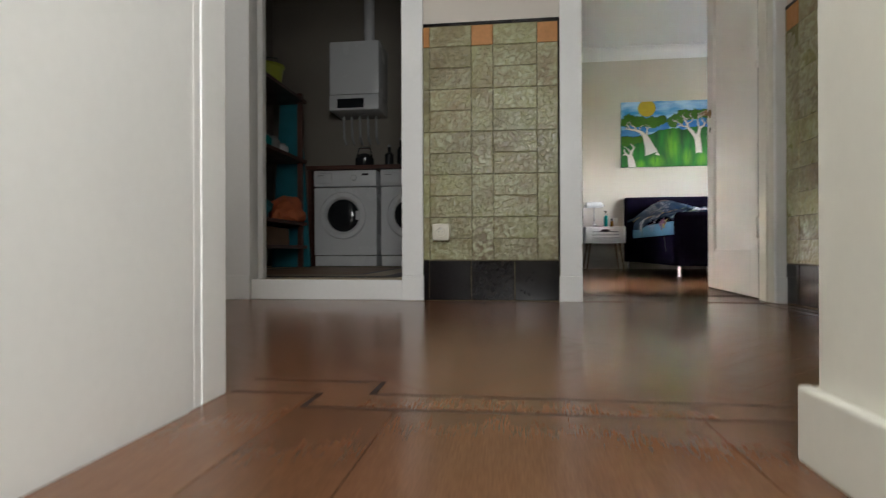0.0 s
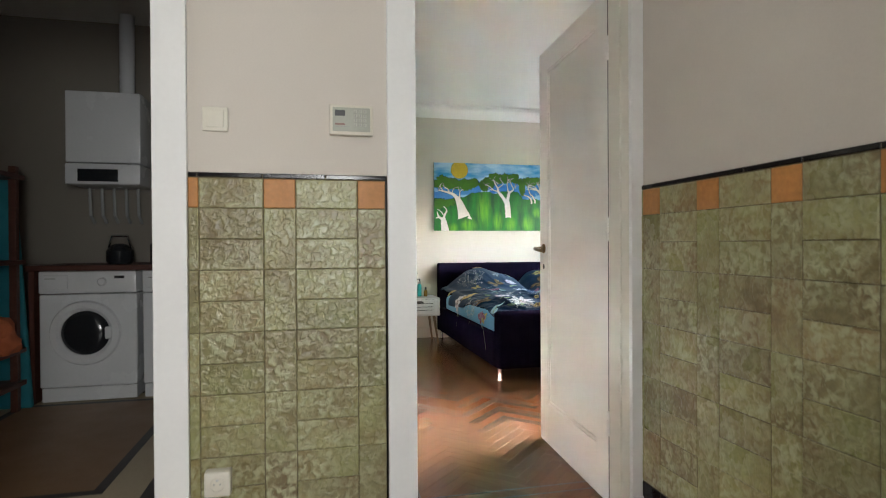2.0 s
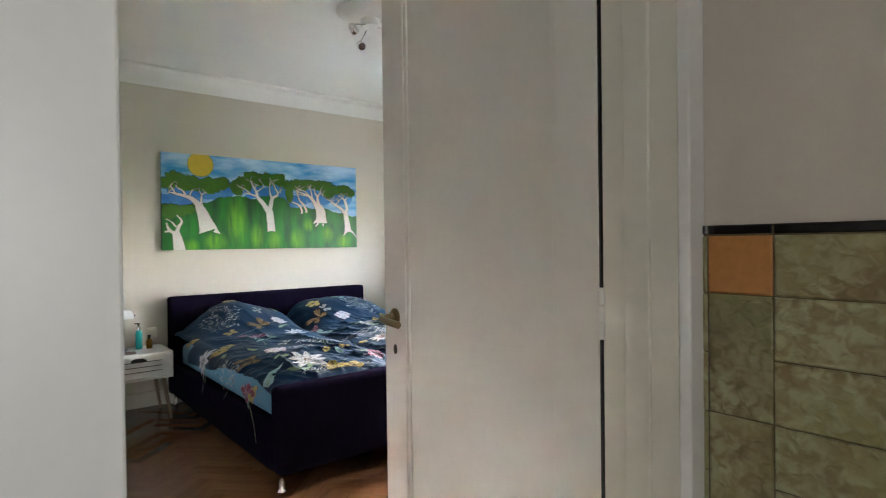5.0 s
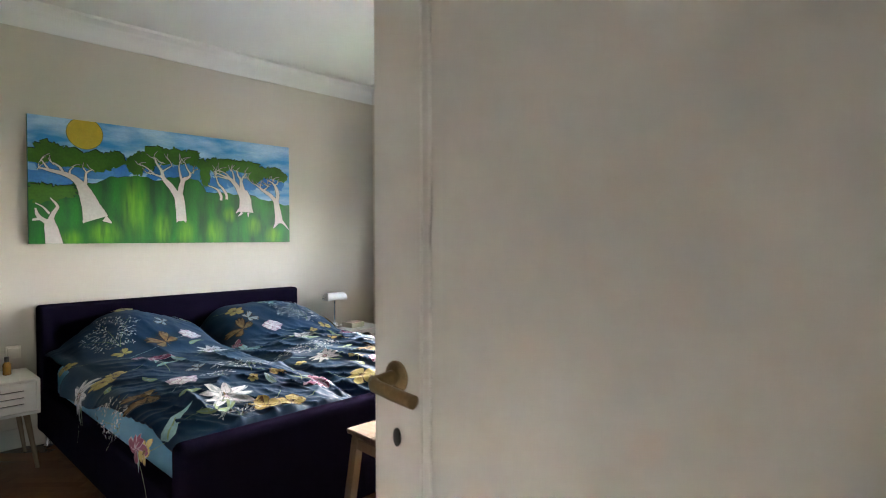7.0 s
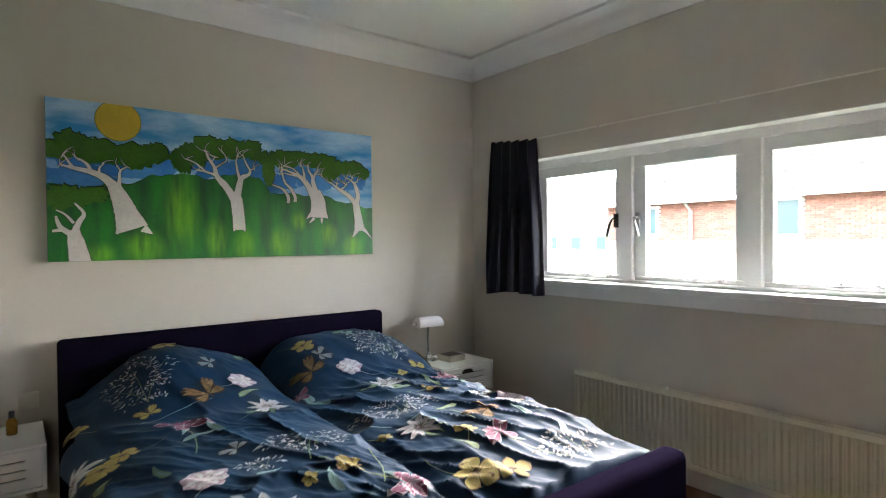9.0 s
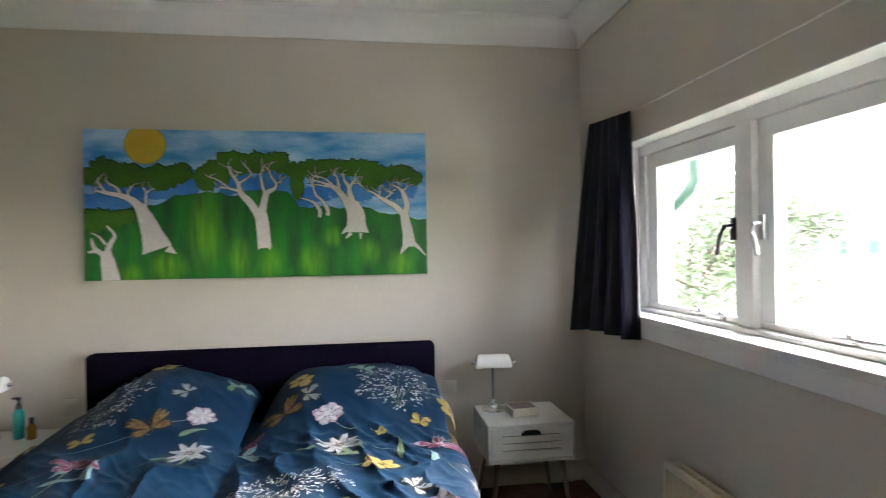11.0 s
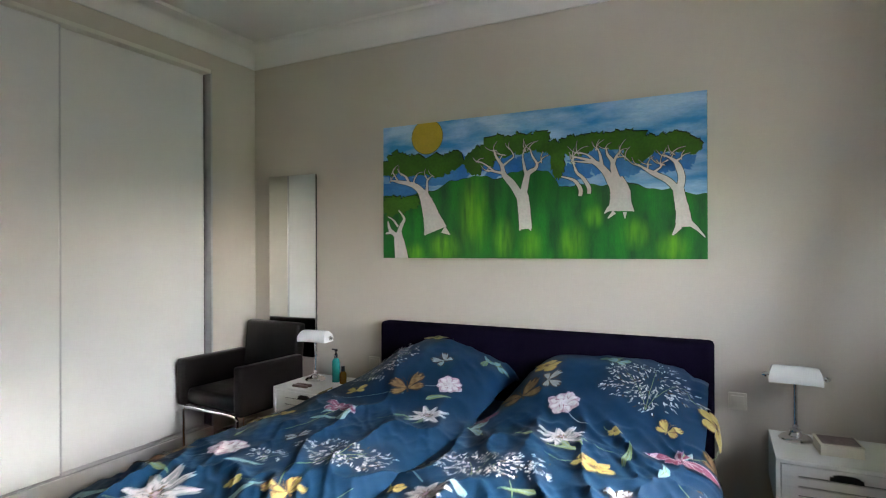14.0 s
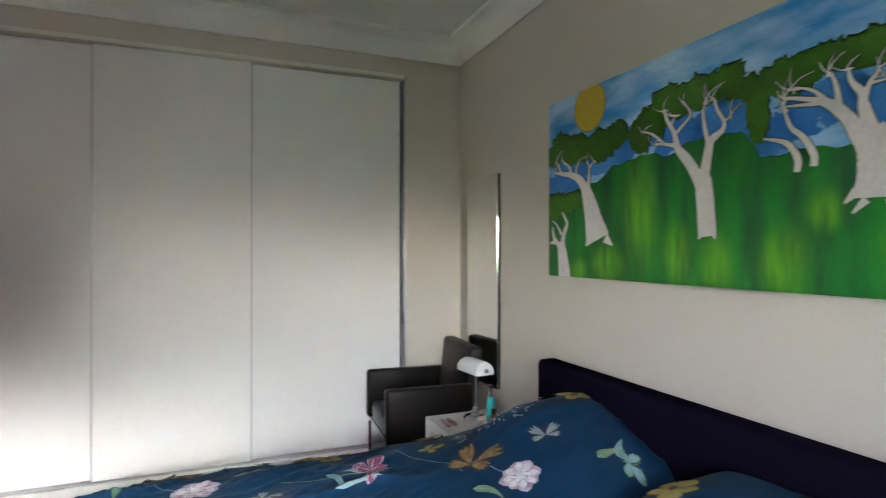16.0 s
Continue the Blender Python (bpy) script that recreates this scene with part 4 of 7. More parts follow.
class Print:
    """Printed flowers that lie on the cloth."""

    def __init__(self):
        self.bms = {}

    def petal(self, key, side, s, v, ang, length, width, bend=0.0, lift=0.0215, n=7, blunt=0.5, across=2):
        bm = self.bms.setdefault(key, bmesh.new())
        rows = []
        for i in range(n + 1):
            t = i / n
            a = ang + bend * t
            cx, cy = s + math.cos(a) * length * t, v + math.sin(a) * length * t
            w = width * (math.sin(math.pi * min(t ** blunt, 1)) ** 0.8 if 0 < t < 1 else 0.04)
            rows.append([bm.verts.new(cloth(max(cx - math.sin(a) * w * (k / across - 0.5), 0.005), min(cy + math.cos(a) * w * (k / across - 0.5), 7.02), side, lift)) for k in range(across + 1)])
        for a, b in zip(rows, rows[1:]):
            for k in range(across):
                bm.faces.new((a[k], a[k + 1], b[k + 1], b[k]))

    def stem(self, key, side, s, v, ang, length, bend, width=0.005, lift=0.0200):
        bm = self.bms.setdefault(key, bmesh.new())
        n, last = 12, None
        a = ang
        for i in range(n + 1):
            w = width * (1 - 0.5 * i / n)
            row = [bm.verts.new(cloth(max(s - math.sin(a) * w * k, 0.005), min(v + math.cos(a) * w * k, 7.02), side, lift)) for k in (-0.5, 0.5)]
            if last:
                bm.faces.new((last[0], last[1], row[1], row[0]))
            last = row
            s, v = s + math.cos(a) * length / n, v + math.sin(a) * length / n
            a += bend / n
        return s, v, a

    def leaf(self, key, side, s, v, ang, length, width, bend=0.4):
        self.petal(key, side, s, v, ang, length, width, bend, lift=0.0210, across=3)
        self.petal("p_green" if key != "p_green" else "p_teal", side, s, v, ang, length * 0.95, width * 0.14, bend, lift=0.0216)

    def lily(self, side, s, v, r, a0):
        """White star flower: slender petals with grey ribs round a tan heart."""
        self.stem("p_green", side, s, v, a0 - 1.2, r * 2.2, 0.7, 0.004)
        self.leaf("p_green", side, s, v, a0 - 2.0, r * 1.35, r * 0.3)
        self.leaf("p_green", side, s, v, a0 - 1.0, r * 1.3, r * 0.26, -0.4)
        for k in range(9):
            a, ln = a0 + k * 0.698 + 0.12 * math.sin(k * 3), r * (0.86 + 0.16 * (k % 2))
            self.petal("p_grey", side, s, v, a + 0.09, ln, r * 0.33, lift=0.0214 + 0.0002 * (k % 3), blunt=0.62)
            self.petal("p_white", side, s, v, a, ln, r * 0.29, lift=0.0221 + 0.0002 * (k % 3), blunt=0.62)
            self.petal("p_grey", side, s, v, a, ln * 0.75, r * 0.035, lift=0.0230)
        for k in range(11):
            self.petal("p_tan" if k % 2 else "p_dark", side, s, v, a0 + 0.2 + k * 0.571, r * 0.34, r * 0.06, lift=0.0234, bend=0.3)
        for k in range(5):
            self.petal("p_rose", side, s, v, a0 + k * 1.26, r * 0.14, r * 0.09, lift=0.0238)

    def rose(self, key, side, s, v, r, a0):
        """Yellow orchid or pale peony, by its colour."""
        if key == "p_rose":
            self.stem("p_grey", side, s, v, a0 - 1.6, r * 2.6, 0.6, 0.005)
            for k in range(8):
                self.petal("p_rose", side, s, v, a0 + k * 0.785, r * (0.95 + 0.08 * math.sin(k * 2.7)), r * 0.66, lift=0.0210 + 0.0002 * k, blunt=1.7, across=3)
            for k in range(8):
                self.petal("p_pink", side, s, v, a0 + 0.39 + k * 0.785, r * 0.92, r * 0.09, lift=0.0228, bend=0.5)
                self.petal("p_white", side, s, v, a0 + 0.1 + k * 0.785, r * 0.82, r * 0.34, lift=0.0230, blunt=1.7)
            for k in range(6):
                self.petal("p_pink", side, s, v, a0 + k * 1.05, r * 0.5, r * 0.10, lift=0.0236, bend=0.9)
                self.petal("p_white", side, s, v, a0 + 0.5 + k * 1.05, r * 0.46, r * 0.22, lift=0.0237, bend=0.4)
            return
        self.stem("p_green", side, s, v, a0 + 2.4, r * 2.4, -0.8, 0.004)
        for k, (da, ln, wd) in enumerate(((0.0, 0.95, 0.55), (1.26, 1.0, 0.85), (2.5, 0.92, 0.6), (3.75, 0.95, 0.6), (5.05, 1.0, 0.85))):
            self.petal("p_tan", side, s, v, a0 + da + 0.05, r * ln * 1.05, r * wd * 1.08, lift=0.0208 + 0.0003 * k, blunt=1.5, across=3)
            self.petal(key, side, s, v, a0 + da, r * ln, r * wd, lift=0.0213 + 0.0003 * k, blunt=1.5, across=3)
            for q in (-0.22, 0.0, 0.22):
                self.petal("p_tan", side, s, v, a0 + da + q, r * ln * 0.7, r * 0.03, lift=0.0231)
        for k in range(5):
            self.petal("p_dark" if k % 2 else "p_tan", side, s, v, a0 + 0.4 + k * 1.26, r * 0.26, r * 0.12, lift=0.0234, bend=0.6)

    def orchid(self, side, s, v, r, a0):
        """Pink iris: three wide falls with pale edges, sheath and long stem."""
        self.stem("p_green", side, s, v, a0 - 1.9, r * 2.8, 0.5, 0.006)
        self.leaf("p_teal", side, s, v, a0 - 1.7, r * 0.9, r * 0.26, 0.2)
        for k, (da, ln, wd) in enumerate(((0.1, 1.1, 0.5), (3.0, 1.1, 0.48), (1.5, 0.55, 0.42), (-1.5, 0.62, 0.5), (0.8, 0.6, 0.3), (2.3, 0.6, 0.3))):
            self.petal("p_rose", side, s, v, a0 + da + 0.04, r * ln, r * wd, lift=0.0214 + 0.0003 * k, blunt=1.1, across=3, bend=0.25)
            self.petal("p_pink", side, s, v, a0 + da, r * ln * 0.97, r * wd * 0.86, lift=0.0218 + 0.0003 * k, blunt=1.1, across=3, bend=0.25)
            self.petal("p_rose", side, s, v, a0 + da, r * ln * 0.6, r * 0.05, lift=0.0238, bend=0.15)

    def butterfly(self, key, side, s, v, r, a0):
        """Open wings of narrow rays with dark veins between them."""
        dark = {"p_tan": "p_dark", "p_yellow": "p_tan", "p_grey": "p_dark", "p_teal": "p_green"}.get(key, "p_grey")
        for sg in (-1, 1):
            for da, ln, wd in ((0.75, 1.15, 0.62), (1.75, 0.8, 0.55)):
                self.petal(dark, side, s, v, a0 + sg * da, r * ln, r * wd, lift=0.0212, blunt=1.5, across=3)
                for q in (-0.2, 0.0, 0.2):
                    self.petal(key, side, s, v, a0 + sg * da + q, r * ln * 0.93, r * wd * 0.30, lift=0.0219, blunt=1.4)
        self.stem(dark, side, s - 0.3 * r * math.cos(a0), v - 0.3 * r * math.sin(a0), a0, r * 0.75, 0.1, r * 0.09, 0.0226)
        for q in (-0.3, 0.3):
            self.stem(dark, side, s + 0.4 * r * math.cos(a0), v + 0.4 * r * math.sin(a0), a0 + q, r * 0.5, q, 0.0025, 0.0226)

    def spray(self, side, s, v, w, h, n, rnd):
        """Umbel of fine stalks set with small pale leaves."""
        for k in range(int(n * 2.2)):
            a, q = rnd.random() * 6.283, 0.12 + 0.9 * rnd.random() ** 0.65
            q *= 1 + 0.16 * math.sin(5 * a + s * 40)
            x, y = s + math.cos(a) * q * w, v + math.sin(a) * q * h
            pick = rnd.random()
            self.petal("p_white" if pick < 0.42 else ("p_grey" if pick < 0.85 else "p_dark"), side, max(x, 0.02), y, a + rnd.uniform(-0.9, 0.9), rnd.uniform(0.014, 0.027), rnd.uniform(0.0055, 0.008), n=3)
        for k in range(3):
            self.stem("p_green", side, s, v - h, 1.2 + 0.3 * k, h * 1.6, 0.5 * (k - 1), 0.003)

    def finish(self, owner):
        for key, bm in self.bms.items():
            bmesh.ops.recalc_face_normals(bm, faces=bm.faces)
            if sum(f.normal.z for f in bm.faces) < 0:
                bmesh.ops.reverse_faces(bm, faces=bm.faces)
            part("flower_print", bm, M[key], owner, "", True, kind="stuff")


rnd = random.Random(4)
pl, pr, dl, dr = Print(), Print(), Print(), Print()
# (flowers: distance from the bed's middle, place along it, size, turn)
pl.rose("p_yellow", -1, 0.48, 6.96, 0.075, 0.3)
pl.rose("p_rose", -1, 0.205, 6.56, 0.07, 1.0)
pl.butterfly("p_grey", -1, 0.31, 6.72, 0.065, 0.4)
pl.spray(-1, 0.63, 6.68, 0.14, 0.18, 110, rnd)
pl.leaf("p_green", -1, 0.13, 6.80, 1.2, 0.11, 0.035)
pl.leaf("p_teal", -1, 0.10, 6.87, 0.3, 0.10, 0.03)
pl.butterfly("p_teal", -1, 0.085, 6.88, 0.055, 2.0)
pl.butterfly("p_tan", -1, 0.385, 6.47, 0.105, 1.0)
pl.rose("p_yellow", -1, 0.90, 6.50, 0.05, 2.0)
pl.butterfly("p_yellow", -1, 0.64, 6.41, 0.06, 1.2)
pr.spray(1, 0.68, 6.70, 0.19, 0.16, 150, rnd)
pr.rose("p_rose", 1, 0.36, 6.50, 0.075, 0.5)
pr.leaf("p_green", 1, 0.44, 6.86, 0.2, 0.12, 0.04)
pr.butterfly("p_teal", 1, 0.52, 6.85, 0.06, 1.2)
pr.butterfly("p_grey", 1, 0.25, 6.65, 0.07, 0.2)
pr.rose("p_yellow", 1, 0.21, 6.78, 0.07, 0.2)
pr.rose("p_yellow", 1, 0.93, 6.60, 0.075, 0.2)
pr.butterfly("p_tan", 1, 0.16, 6.55, 0.11, 2.1)
pr.butterfly("p_yellow", 1, 0.77, 6.44, 0.055, 1.2)
for s, v, r, a in ((0.56, 5.28, 0.125, 0.5), (0.18, 6.29, 0.09, 0.2), (0.95, 6.10, 0.10, 1.0)):
    dl.lily(-1, s, v, r * 1.1, a)
for s, v, r, a in ((0.47, 5.10, 0.08, 0.4), (0.36, 5.07, 0.07, 0.9), (0.86, 6.00, 0.065, 0), (0.79, 6.06, 0.06, 1), (0.95, 5.18, 0.045, 2)):
    dl.rose("p_yellow", -1, s, v, r, a)
for s, v, r, a in ((0.56, 6.17, 0.11, 0.2), (0.08, 5.27, 0.12, 2.6), (0.97, 5.24, 0.09, 1.2)):
    dl.orchid(-1, s, v, r, a)
dl.rose("p_rose", -1, 0.625, 5.61, 0.08, 0.4)
dl.butterfly("p_tan", -1, 0.81, 5.52, 0.115, 0.2)
dl.butterfly("p_yellow", -1, 0.19, 5.44, 0.075, 0.4)
dl.butterfly("p_grey", -1, 0.47, 5.80, 0.06, 0.9)
dl.rose("p_yellow", -1, 0.37, 5.40, 0.028, 0.4)
dl.leaf("p_teal", -1, 0.88, 5.09, 1.8, 0.24, 0.05, 0.5)
dl.leaf("p_teal", -1, 0.44, 6.02, 0.9, 0.17, 0.035, 0.5)
dl.leaf("p_green", -1, 0.67, 5.12, 0.6, 0.10, 0.04, 0.3)
dl.leaf("p_green", -1, 0.67, 5.12, 2.3, 0.09, 0.04, 0.3)
dl.leaf("p_green", -1, 0.30, 6.20, 2.4, 0.09, 0.03, 0.3)
dl.spray(-1, 0.22, 5.76, 0.17, 0.10, 110, rnd)
dl.spray(-1, 0.96, 5.60, 0.07, 0.16, 60, rnd)
dl.spray(-1, 0.60, 5.09, 0.10, 0.04, 45, rnd)
dl.spray(-1, 0.44, 5.62, 0.08, 0.04, 24, rnd)
for s, v, a, ln in ((0.60, 6.02, 2.5, 0.16), (0.26, 6.42, 2.2, 0.12), (0.70, 5.72, 0.8, 0.12), (0.30, 5.30, 1.2, 0.15), (0.50, 5.48, 2.0, 0.13), (0.88, 5.80, 1.4, 0.12), (0.74, 5.36, 2.6, 0.12)):
    dl.leaf("p_teal" if ln > 0.12 else "p_green", -1, s, v, a, ln, 0.03, 0.5)
dl.stem("p_teal", -1, 0.70, 6.30, 2.6, 0.35, 0.3, 0.004)
dl.stem("p_green", -1, 0.30, 5.55, 1.9, 0.3, 0.3, 0.005)
dl.stem("p_green", -1, 0.16, 5.30, 2.1, 0.3, -0.4, 0.005)
for s, v, r, a in ((0.42, 6.24, 0.10, 0.6), (0.185, 5.60, 0.085, 0.2), (0.90, 5.40, 0.09, 1.1)):
    dr.lily(1, s, v, r * 1.1, a)
for s, v, r, a in ((0.14, 5.20, 0.085, 0), (0.25, 5.14, 0.075, 1), (0.58, 6.01, 0.075, 0.9), (0.31, 5.46, 0.055, 2)):
    dr.rose("p_yellow", 1, s, v, r, a)
for s, v, r, a in ((0.83, 6.25, 0.11, 2.8), (0.03, 6.40, 0.08, 0.5), (0.40, 5.36, 0.12, 0.5)):
    dr.orchid(1, s, v, r, a)
dr.rose("p_rose", 1, 0.80, 5.70, 0.08, 0.4)
dr.butterfly("p_grey", 1, 0.69, 5.81, 0.075, 0.6)
dr.butterfly("p_tan", 1, 0.56, 5.60, 0.115, 2.2)
dr.butterfly("p_tan", 1, 0.96, 6.32, 0.10, 1.4)
dr.rose("p_yellow", 1, 0.595, 6.335, 0.03, 0.3)
dr.rose("p_yellow", 1, 0.055, 5.65, 0.035, 0.3)
dr.leaf("p_teal", 1, 0.03, 6.28, 1.0, 0.18, 0.045, 0.6)
dr.leaf("p_green", 1, 0.66, 6.08, 1.3, 0.20, 0.018, 0.3)
dr.leaf("p_green", 1, 0.67, 6.08, 1.9, 0.15, 0.016, -0.3)
dr.leaf("p_green", 1, 0.33, 6.15, 2.4, 0.09, 0.03, 0.3)
dr.leaf("p_teal", 1, 0.62, 5.22, 0.5, 0.2, 0.035, 0.5)
dr.spray(1, 0.25, 5.87, 0.23, 0.10, 140, rnd)
dr.spray(1, 0.60, 5.16, 0.17, 0.08, 100, rnd)
dr.spray(1, 0.95, 5.95, 0.06, 0.16, 50, rnd)
for s, v, a, ln in ((0.10, 6.20, 1.9, 0.15), (0.50, 6.12, 2.5, 0.12), (0.78, 6.02, 1.1, 0.15), (0.30, 5.62, 2.2, 0.13), (0.66, 5.44, 0.9, 0.15), (0.48, 5.72, 2.7, 0.12), (0.24, 5.30, 1.3, 0.12)):
    dr.leaf("p_teal" if ln > 0.12 else "p_green", 1, s, v, a, ln, 0.03, 0.5)
dr.stem("p_teal", 1, 0.12, 5.70, 2.4, 0.3, 0.5, 0.004)
dr.stem("p_green", 1, 0.45, 5.50, 1.6, 0.3, 0.5, 0.005)
dr.stem("p_green", 1, 0.75, 5.30, 2.0, 0.3, -0.5, 0.005)
for pp, ow in ((pl, pillows[-1]), (pr, pillows[1]), (dl, duvets[-1]), (dr, duvets[1])):
    pp.finish(ow)

# Painting over the bed: canvas with sky, hills, sun and four pale trees
PX, PZ, PW, PH = 1.421, 1.28, 1.85, 0.82
painting = thing("painting", (PX, 7.178, PZ), "wide bright canvas of pale trees, green hills, blue sky and sun", "painting")
part("canvas", B(0, PW, -0.026, 0, 0, PH, bevel=0.003), M["canvas"], painting, smooth=False)


def flat(outline, depth, bm=None):
    """A painted patch as a thin raised shape."""
    bm = bm or bmesh.new()
    vs = [bm.verts.new((min(max(a, 0.001), PW - 0.001), -0.026 - depth, min(max(b, 0.001), PH - 0.001))) for a, b in outline]
    f = bm.faces.new(vs)
    bmesh.ops.triangulate(bm, faces=[f], ngon_method="EAR_CLIP")
    return bm


def painted(name, bm, mat, label=""):
    bmesh.ops.recalc_face_normals(bm, faces=bm.faces)
    for f in bm.faces:
        if f.normal.y > 0:
            f.normal_flip()
    return part(name, bm, mat, painting, label, smooth=False)


# (along the ridge of the hills: across and up)
RIDGE = [(-0.017, 0.386), (0.209, 0.377), (0.266, 0.4), (0.379, 0.412), (0.471, 0.454), (0.596, 0.475), (0.701, 0.47), (0.77, 0.454), (0.854, 0.478),
    (0.937, 0.494), (1.05, 0.478), (1.113, 0.426), (1.128, 0.392), (1.474, 0.387), (1.671, 0.343), (1.859, 0.314)]
# (clumps of foliage and patches of deep blue: middle across and up, half width, half height)
CLUMPS = [(0.072, 0.326, 0.122, 0.055), (0.189, 0.344, 0.077, 0.04), (0.05, 0.563, 0.06, 0.048), (0.113, 0.601, 0.09, 0.054),
    (0.239, 0.565, 0.115, 0.057), (0.371, 0.553, 0.108, 0.056), (0.481, 0.579, 0.069, 0.052), (0.623, 0.554, 0.07, 0.064), (0.685, 0.591, 0.078, 0.064),
    (0.78, 0.635, 0.098, 0.057), (0.913, 0.641, 0.099, 0.053), (1.006, 0.65, 0.073, 0.052), (1.067, 0.604, 0.06, 0.034), (1.117, 0.525, 0.038, 0.091),
    (1.208, 0.602, 0.08, 0.057), (1.329, 0.619, 0.102, 0.047), (1.459, 0.614, 0.11, 0.047), (1.526, 0.544, 0.066, 0.052), (1.604, 0.578, 0.084, 0.046),
    (1.714, 0.579, 0.076, 0.045), (1.779, 0.553, 0.046, 0.039)]
DEEP = [(0.112, 0.423, 0.176, 0.048), (0.379, 0.478, 0.204, 0.043), (0.544, 0.535, 0.054, 0.073), (0.77, 0.53, 0.119, 0.071),
    (1.002, 0.509, 0.129, 0.093), (1.191, 0.46, 0.093, 0.06), (1.313, 0.506, 0.12, 0.054), (1.645, 0.479, 0.083, 0.049), (1.446, 0.469, 0.087, 0.059),
    (0.132, 0.524, 0.117, 0.051), (1.727, 0.489, 0.068, 0.042)]


def hill(x):
    for (a, p), (b, q) in zip(RIDGE, RIDGE[1:]):
        if a <= x <= b:
            return p + (q - p) * smooth01((x - a) / (b - a)) + 0.005 * math.sin(31 * x) + 0.003 * math.sin(83 * x)
    return 0.35


def blob(cx, cz, rx, rz, seed, ragged, n=90):
    """The ragged outline of one dab of paint."""
    pts = []
    for k in range(n):
        a = 2 * math.pi * k / n
        c, s_ = math.cos(a), math.sin(a)
        q = 1 + ragged * (0.26 * noise.noise(Vector((c * 2, s_ * 2, seed))) + 0.40 * noise.noise(Vector((c * 6, s_ * 6, seed + 5))) + 0.34 * noise.noise(Vector((c * 17, s_ * 17, seed + 2))))
        pts.append((cx + rx * c * q, cz + rz * s_ * q))
    return pts


painted("sky", flat([(0, 0.2), (PW, 0.2), (PW, PH), (0, PH)], 0.0010), M["c_sky"])
for k, d in enumerate(DEEP):
    painted("deep_sky", flat(blob(*d, k * 2.9 + 1, 0.9), 0.0014 + 0.00003 * k), M["c_sky2"])
bm = bmesh.new()
for k in range(120):
    a, b = PW * k / 120, PW * (k + 1) / 120
    bm.faces.new([bm.verts.new((p, -0.0284, q)) for p, q in ((a, 0), (b, 0), (b, hill(b)), (a, hill(a)))])
painted("hillside", bm, M["c_green"])
bm = bmesh.new()
for k in range(120):
    a, b = PW * k / 120, PW * (k + 1) / 120
    t0, t1 = [0.0035 * max(0.0, noise.noise(Vector((q * 7, 3, 1))) + 0.25) for q in (a, b)]
    vs = [bm.verts.new((p, -0.0287, q)) for p, q in ((a, hill(a) - t0), (b, hill(b) - t1), (b, hill(b) + t1 + 0.0005), (a, hill(a) + t0 + 0.0005))]
    bm.faces.new(vs)
painted("ridge_line", bm, M["c_line"])
SUNP = (0.315, 0.735)
painted("sun_outline", flat([(SUNP[0] + 0.108 * math.cos(a * 0.1309), SUNP[1] + 0.107 * math.sin(a * 0.1309)) for a in range(48)], 0.0024), M["c_sunrim"])
painted("sun_disc", flat([(SUNP[0] + 0.104 * math.cos(a * 0.1309), SUNP[1] + 0.103 * math.sin(a * 0.1309)) for a in range(48)], 0.0028), M["c_sun"])
for grow, dep, mt, nm in ((1.0, 0.0030, "c_line", "crown_outline"), (0.985, 0.0038, "c_leaf", "tree_crown")):
    bm = bmesh.new()
    for k, (cx, cz, rx, rz) in enumerate(CLUMPS):
        shift = 0.005 if grow == 1.0 else 0.0
        flat(blob(cx + shift * 0.6, cz + shift, rx * grow, rz * grow, k * 3.7, 1.0, 110), dep + 0.00003 * k, bm)
    painted(nm, bm, M[mt])

# trees: brush strokes, each from its foot to its tip (across, up, width)
STROKES = {}
STROKES["sapling"] = [[(0.136, -0.012, 0.097), (0.121, 0.083, 0.078), (0.106, 0.16, 0.055)],
    [(0.11, 0.143, 0.031), (0.134, 0.202, 0.025), (0.154, 0.244, 0.017), (0.115, 0.296, 0.008)],
    [(0.09, 0.143, 0.028), (0.051, 0.178, 0.022), (0.036, 0.229, 0.01)],
    [(0.061, 0.161, 0.02), (0.019, 0.153, 0.012)],
    [(0.11, 0.194, 0.016), (0.075, 0.237, 0.01), (0.036, 0.259, 0.006)]]
STROKES["leaning"] = [[(0.373, 0.164, 0.156), (0.35, 0.231, 0.119), (0.322, 0.314, 0.09), (0.289, 0.391, 0.06)],
    [(0.294, 0.382, 0.053), (0.247, 0.431, 0.038), (0.19, 0.457, 0.027), (0.112, 0.474, 0.018), (0.063, 0.485, 0.008)],
    [(0.19, 0.457, 0.019), (0.171, 0.497, 0.014), (0.132, 0.524, 0.008)],
    [(0.112, 0.474, 0.014), (0.089, 0.509, 0.01), (0.074, 0.534, 0.006)],
    [(0.31, 0.381, 0.026), (0.315, 0.423, 0.017), (0.32, 0.472, 0.011), (0.357, 0.499, 0.007)],
    [(0.32, 0.472, 0.009), (0.305, 0.502, 0.006)],
    [(0.228, 0.438, 0.013), (0.225, 0.477, 0.01), (0.248, 0.509, 0.006)],
    [(0.317, 0.168, 0.045), (0.296, 0.139, 0.009)],
    [(0.423, 0.172, 0.048), (0.468, 0.14, 0.007)]]
